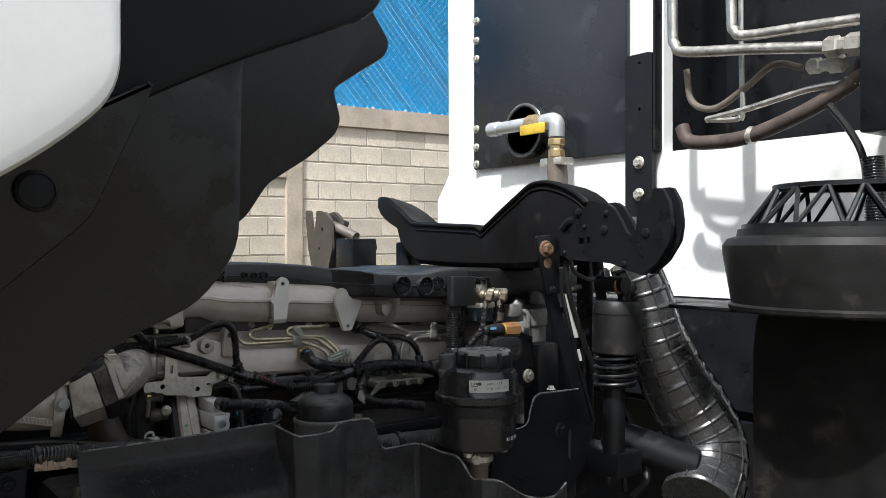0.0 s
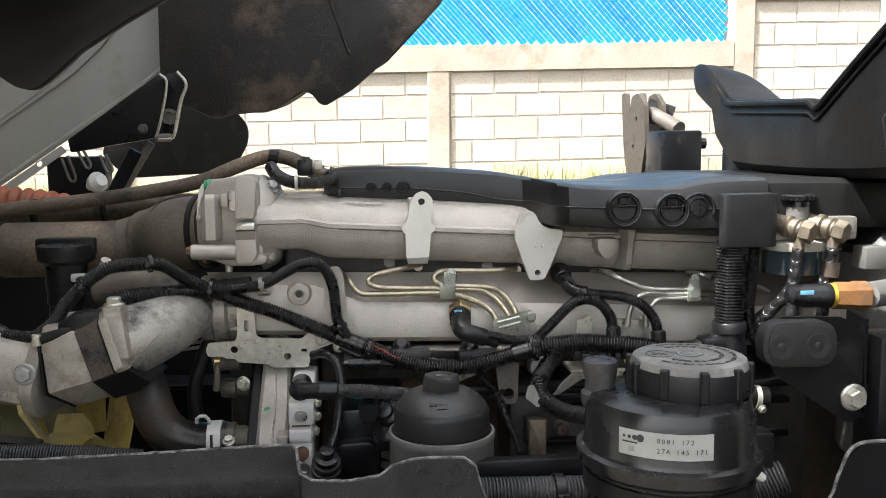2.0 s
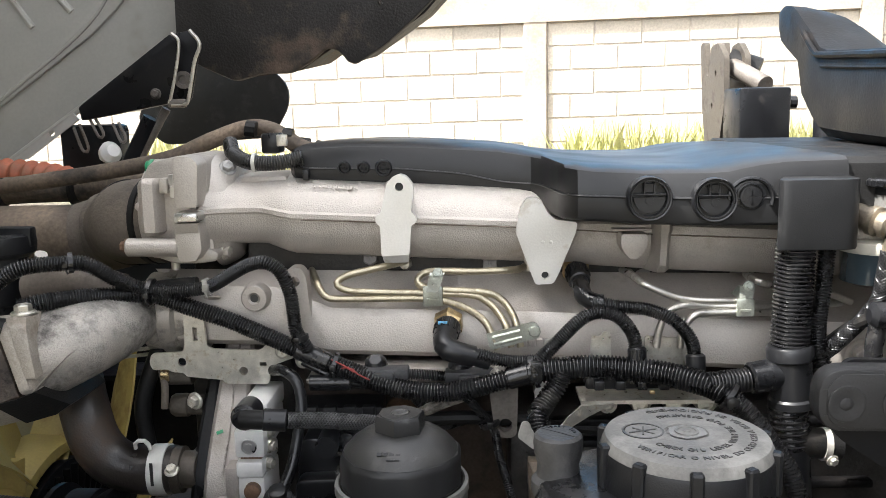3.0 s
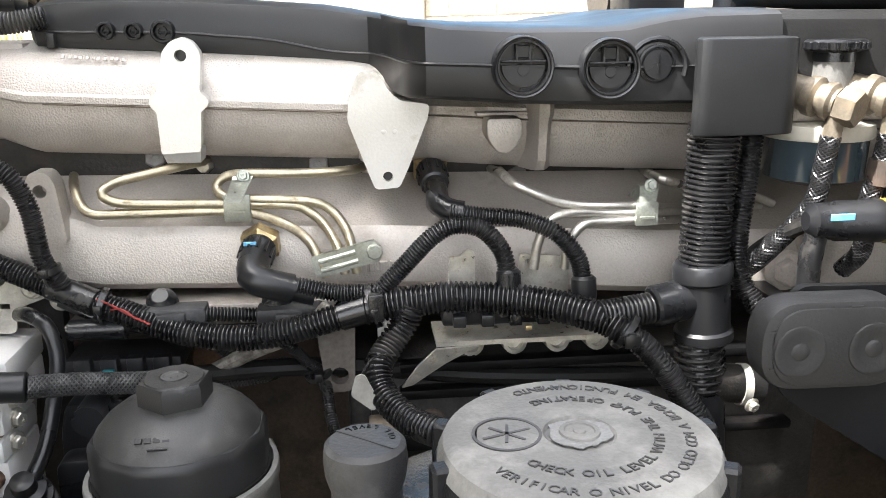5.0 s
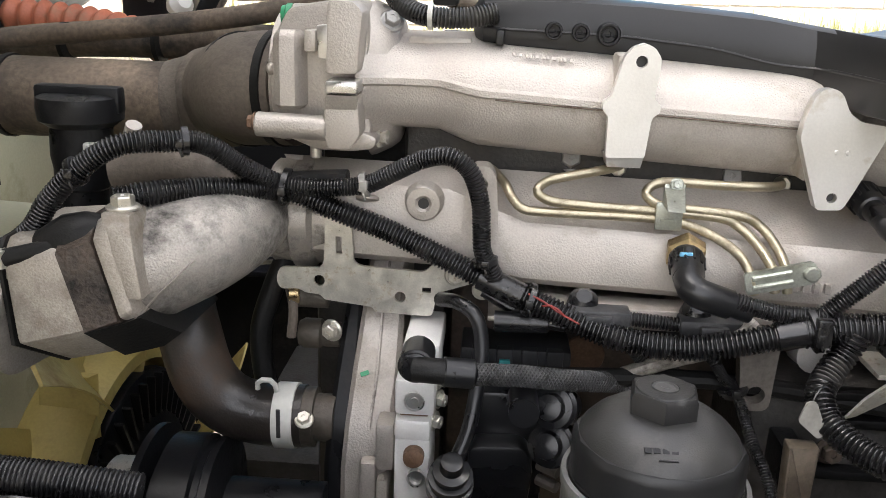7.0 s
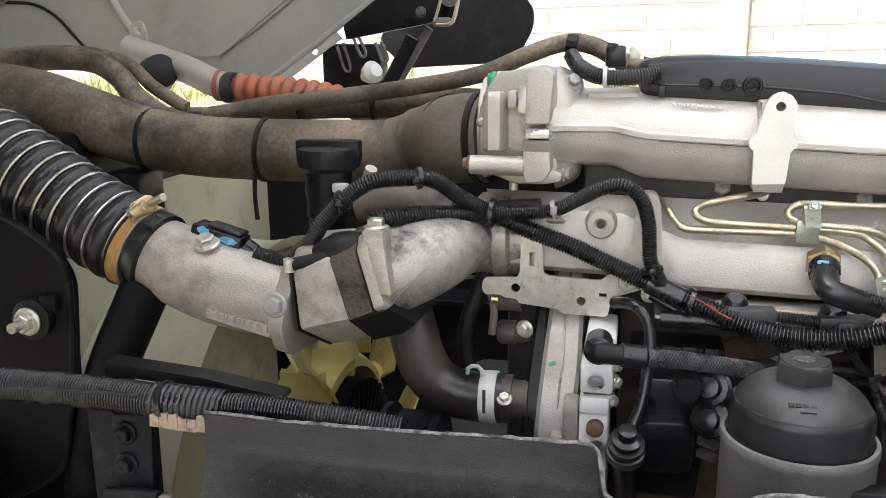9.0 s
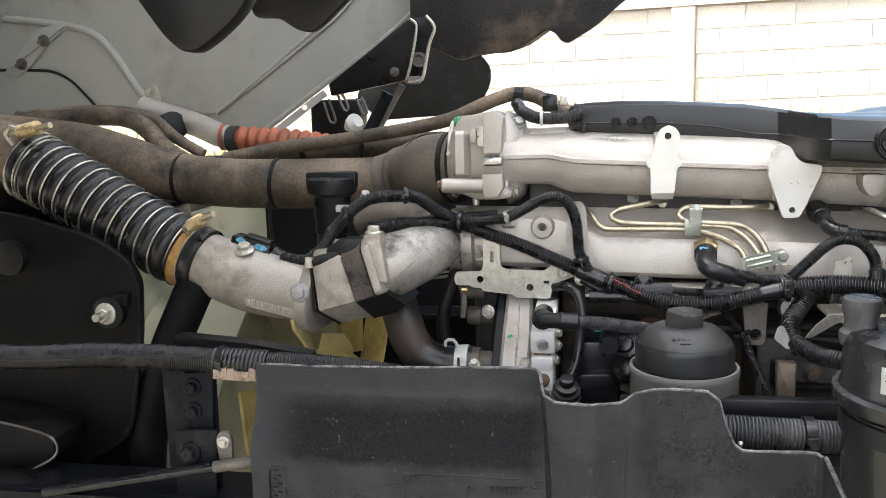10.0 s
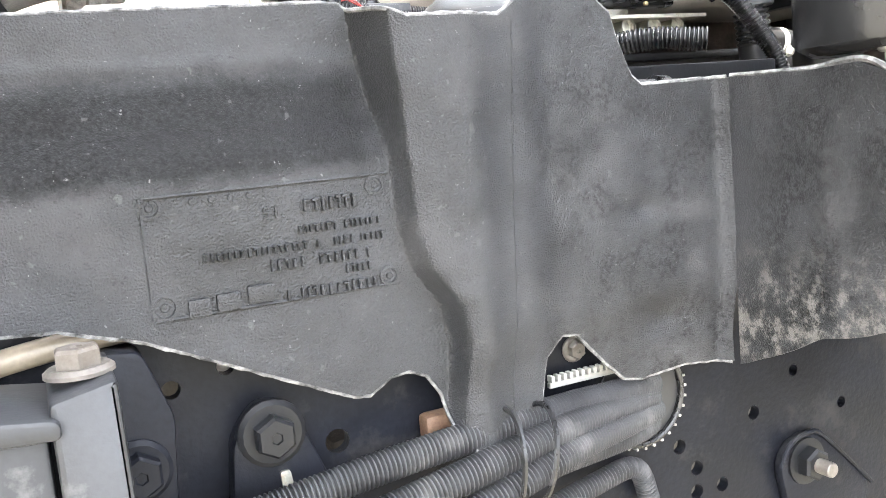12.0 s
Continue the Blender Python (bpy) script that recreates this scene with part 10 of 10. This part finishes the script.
    part("stay_rod", rod((0.225, 2.28, 1.60), (0.17, 2.28, 1.50), 0.016, 14), BLACK_STEEL, cab)
    part("ball_end", lathe((0.145, 2.26, 1.535), (0.7, -0.6, 0.3), [(0.008, -0.02), (0.018, 0), (0.021, 0.014), (0.012, 0.026)], 18), LABEL, cab)
    for pts in ([(0.080, 2.27, 1.586), (0.094, 2.27, 1.543), (0.105, 2.27, 1.547), (0.092, 2.27, 1.592)], [(0.112, 2.27, 1.602), (0.127, 2.27, 1.567), (0.136, 2.27, 1.574), (0.122, 2.27, 1.604)], [(0.155, 2.27, 1.592), (0.168, 2.27, 1.558), (0.178, 2.27, 1.563), (0.166, 2.27, 1.594)]):
        part("clip", tube(pts, 0.003, 8), DUSTY_STEEL, cab)
    part("step_box", box(0.04, 0.16, 2.29, 2.34, 1.47, 1.59, 0.01), BLACK_STEEL, cab)
    # far wheel arch
    far = [(0.29, 1.72), (0.335, 1.69), (0.395, 1.663), (0.445, 1.676), (0.50, 1.676), (0.535, 1.695), (0.567, 1.721), (0.590, 1.712), (0.602, 1.694), (0.616, 1.689), (0.67, 1.72), (0.735, 1.775), (0.855, 1.895), (0.862, 1.91), (0.83, 1.955), (0.90, 2.4), (0.30, 2.4)]
    far = rounded(back(far, 2.25, 2.32), 0.012)
    arch = part("wheel_arch", plate(far, 2.32, 2.34, (), "y", None, 0.006), DUSTY, cab, "dusty black far wheel arch")
    part("arch_tread", loft([[(x, y, z + (0.03 if y > 2.5 else 0)) for x, z in ((0.395, 1.672), (0.50, 1.684), (0.567, 1.727), (0.61, 1.698), (0.74, 1.785), (0.85, 1.90), (0.83, 1.93), (0.72, 1.83), (0.60, 1.75), (0.5, 1.72), (0.40, 1.70))] for y in (2.3405, 2.69)]), DUSTY, arch)
    part("arch_crease", tube([(0.595, 2.319, 1.99), (0.625, 2.319, 1.90), (0.66, 2.319, 1.80)], 0.004, 6), DUSTY, arch)
    part("mud_flap", plate(rounded(back([(0.20, 1.60), (0.25, 1.552), (0.455, 1.562), (0.488, 1.62), (0.489, 1.655), (0.45, 1.70), (0.30, 1.78)], 2.25, 2.72), 0.02), 2.72, 2.732, (), "y", None, 0.003), CAP_DOME, cab, "dark grey flap behind the arch")
    # near wheel arch and outer skin
    inner = rounded([(0.30, 1.80), (0.345, 1.70), (0.371, 1.655), (0.389, 1.629), (0.400, 1.6195), (0.411, 1.618), (0.425, 1.626), (0.443, 1.640), (0.473, 1.683), (0.53, 1.719), (0.570, 1.752), (0.578, 1.772), (0.566, 1.812), (0.60, 1.835), (0.648, 1.866), (0.656, 1.886), (0.635, 1.915), (0.614, 1.945), (0.66, 2.4), (0.25, 2.4)], 0.010)
    near = part("wheel_arch", plate(inner, 0.99, 1.01, (), "y", None, 0.005), ARCH, cab, "black near wheel arch")
    part("arch_lobe", plate(rounded([(0.36, 1.80), (0.392, 1.654), (0.414, 1.653), (0.43, 1.642), (0.443, 1.640), (0.458, 1.6515), (0.478, 1.669), (0.511, 1.690), (0.539, 1.706), (0.57, 1.73), (0.57, 1.80)], 0.006), 1.14, 1.152, (), "y", None, 0.003), ARCH, near)
    outer = rounded([(0.110, 1.471), (0.189, 1.529), (0.254, 1.558), (0.286, 1.60), (0.289, 1.762), (0.411, 1.823), (0.62, 2.3), (-0.8, 2.3), (-0.8, 1.0)], 0.02)
    part("fender_skirt", plate(outer, 0.65, 0.668, (), "y", None, 0.006), TRIM, cab, "black plastic fender skirt")
    part("fender_roof", loft([[(x, y, z) for x, z in ((0.295, 1.772), (0.411, 1.828), (0.62, 2.3), (0.60, 2.3), (0.39, 1.84), (0.28, 1.785))] for y in (0.6685, 0.9895)]), FENDER, cab)
    part("trim_panel", plate(rounded([(0.385, 1.795), (0.26, 1.74), (0.155, 1.685), (-0.2, 1.48), (-0.8, 1.15), (-0.8, 2.3), (0.60, 2.3)], 0.02), 0.60, 0.62, (), "y", None, 0.006), FENDER, cab, "black trim along the cab side")
    part("lower_trim", plate(rounded([(0.20, 1.720), (0.135, 1.685), (-0.2, 1.495), (-0.8, 1.155), (-0.8, 1.06), (-0.2, 1.39), (0.095, 1.568), (0.155, 1.62)], 0.012), 0.592, 0.6005, (), "y", None, 0.004), TRIM, cab)
    part("trim_plug", lathe((0.121, 0.5915, 1.637), (0, -1, 0), [(0.0135, 0), (0.0130, 0.002), (0.011, 0.003), (0.0105, 0.002), (0.002, 0.0025)], 28), FENDER, cab, "round black plug")
    part("outer_skin", plate(rounded([(0.149, 2.3), (0.149, 1.69), (0.112, 1.656), (-0.1, 1.515), (-0.8, 1.10), (-0.8, 2.3)], 0.025, 6), 0.50, 0.53, (), "y", None, 0.008), WHITE, cab, "white painted cab side")


build_cab()
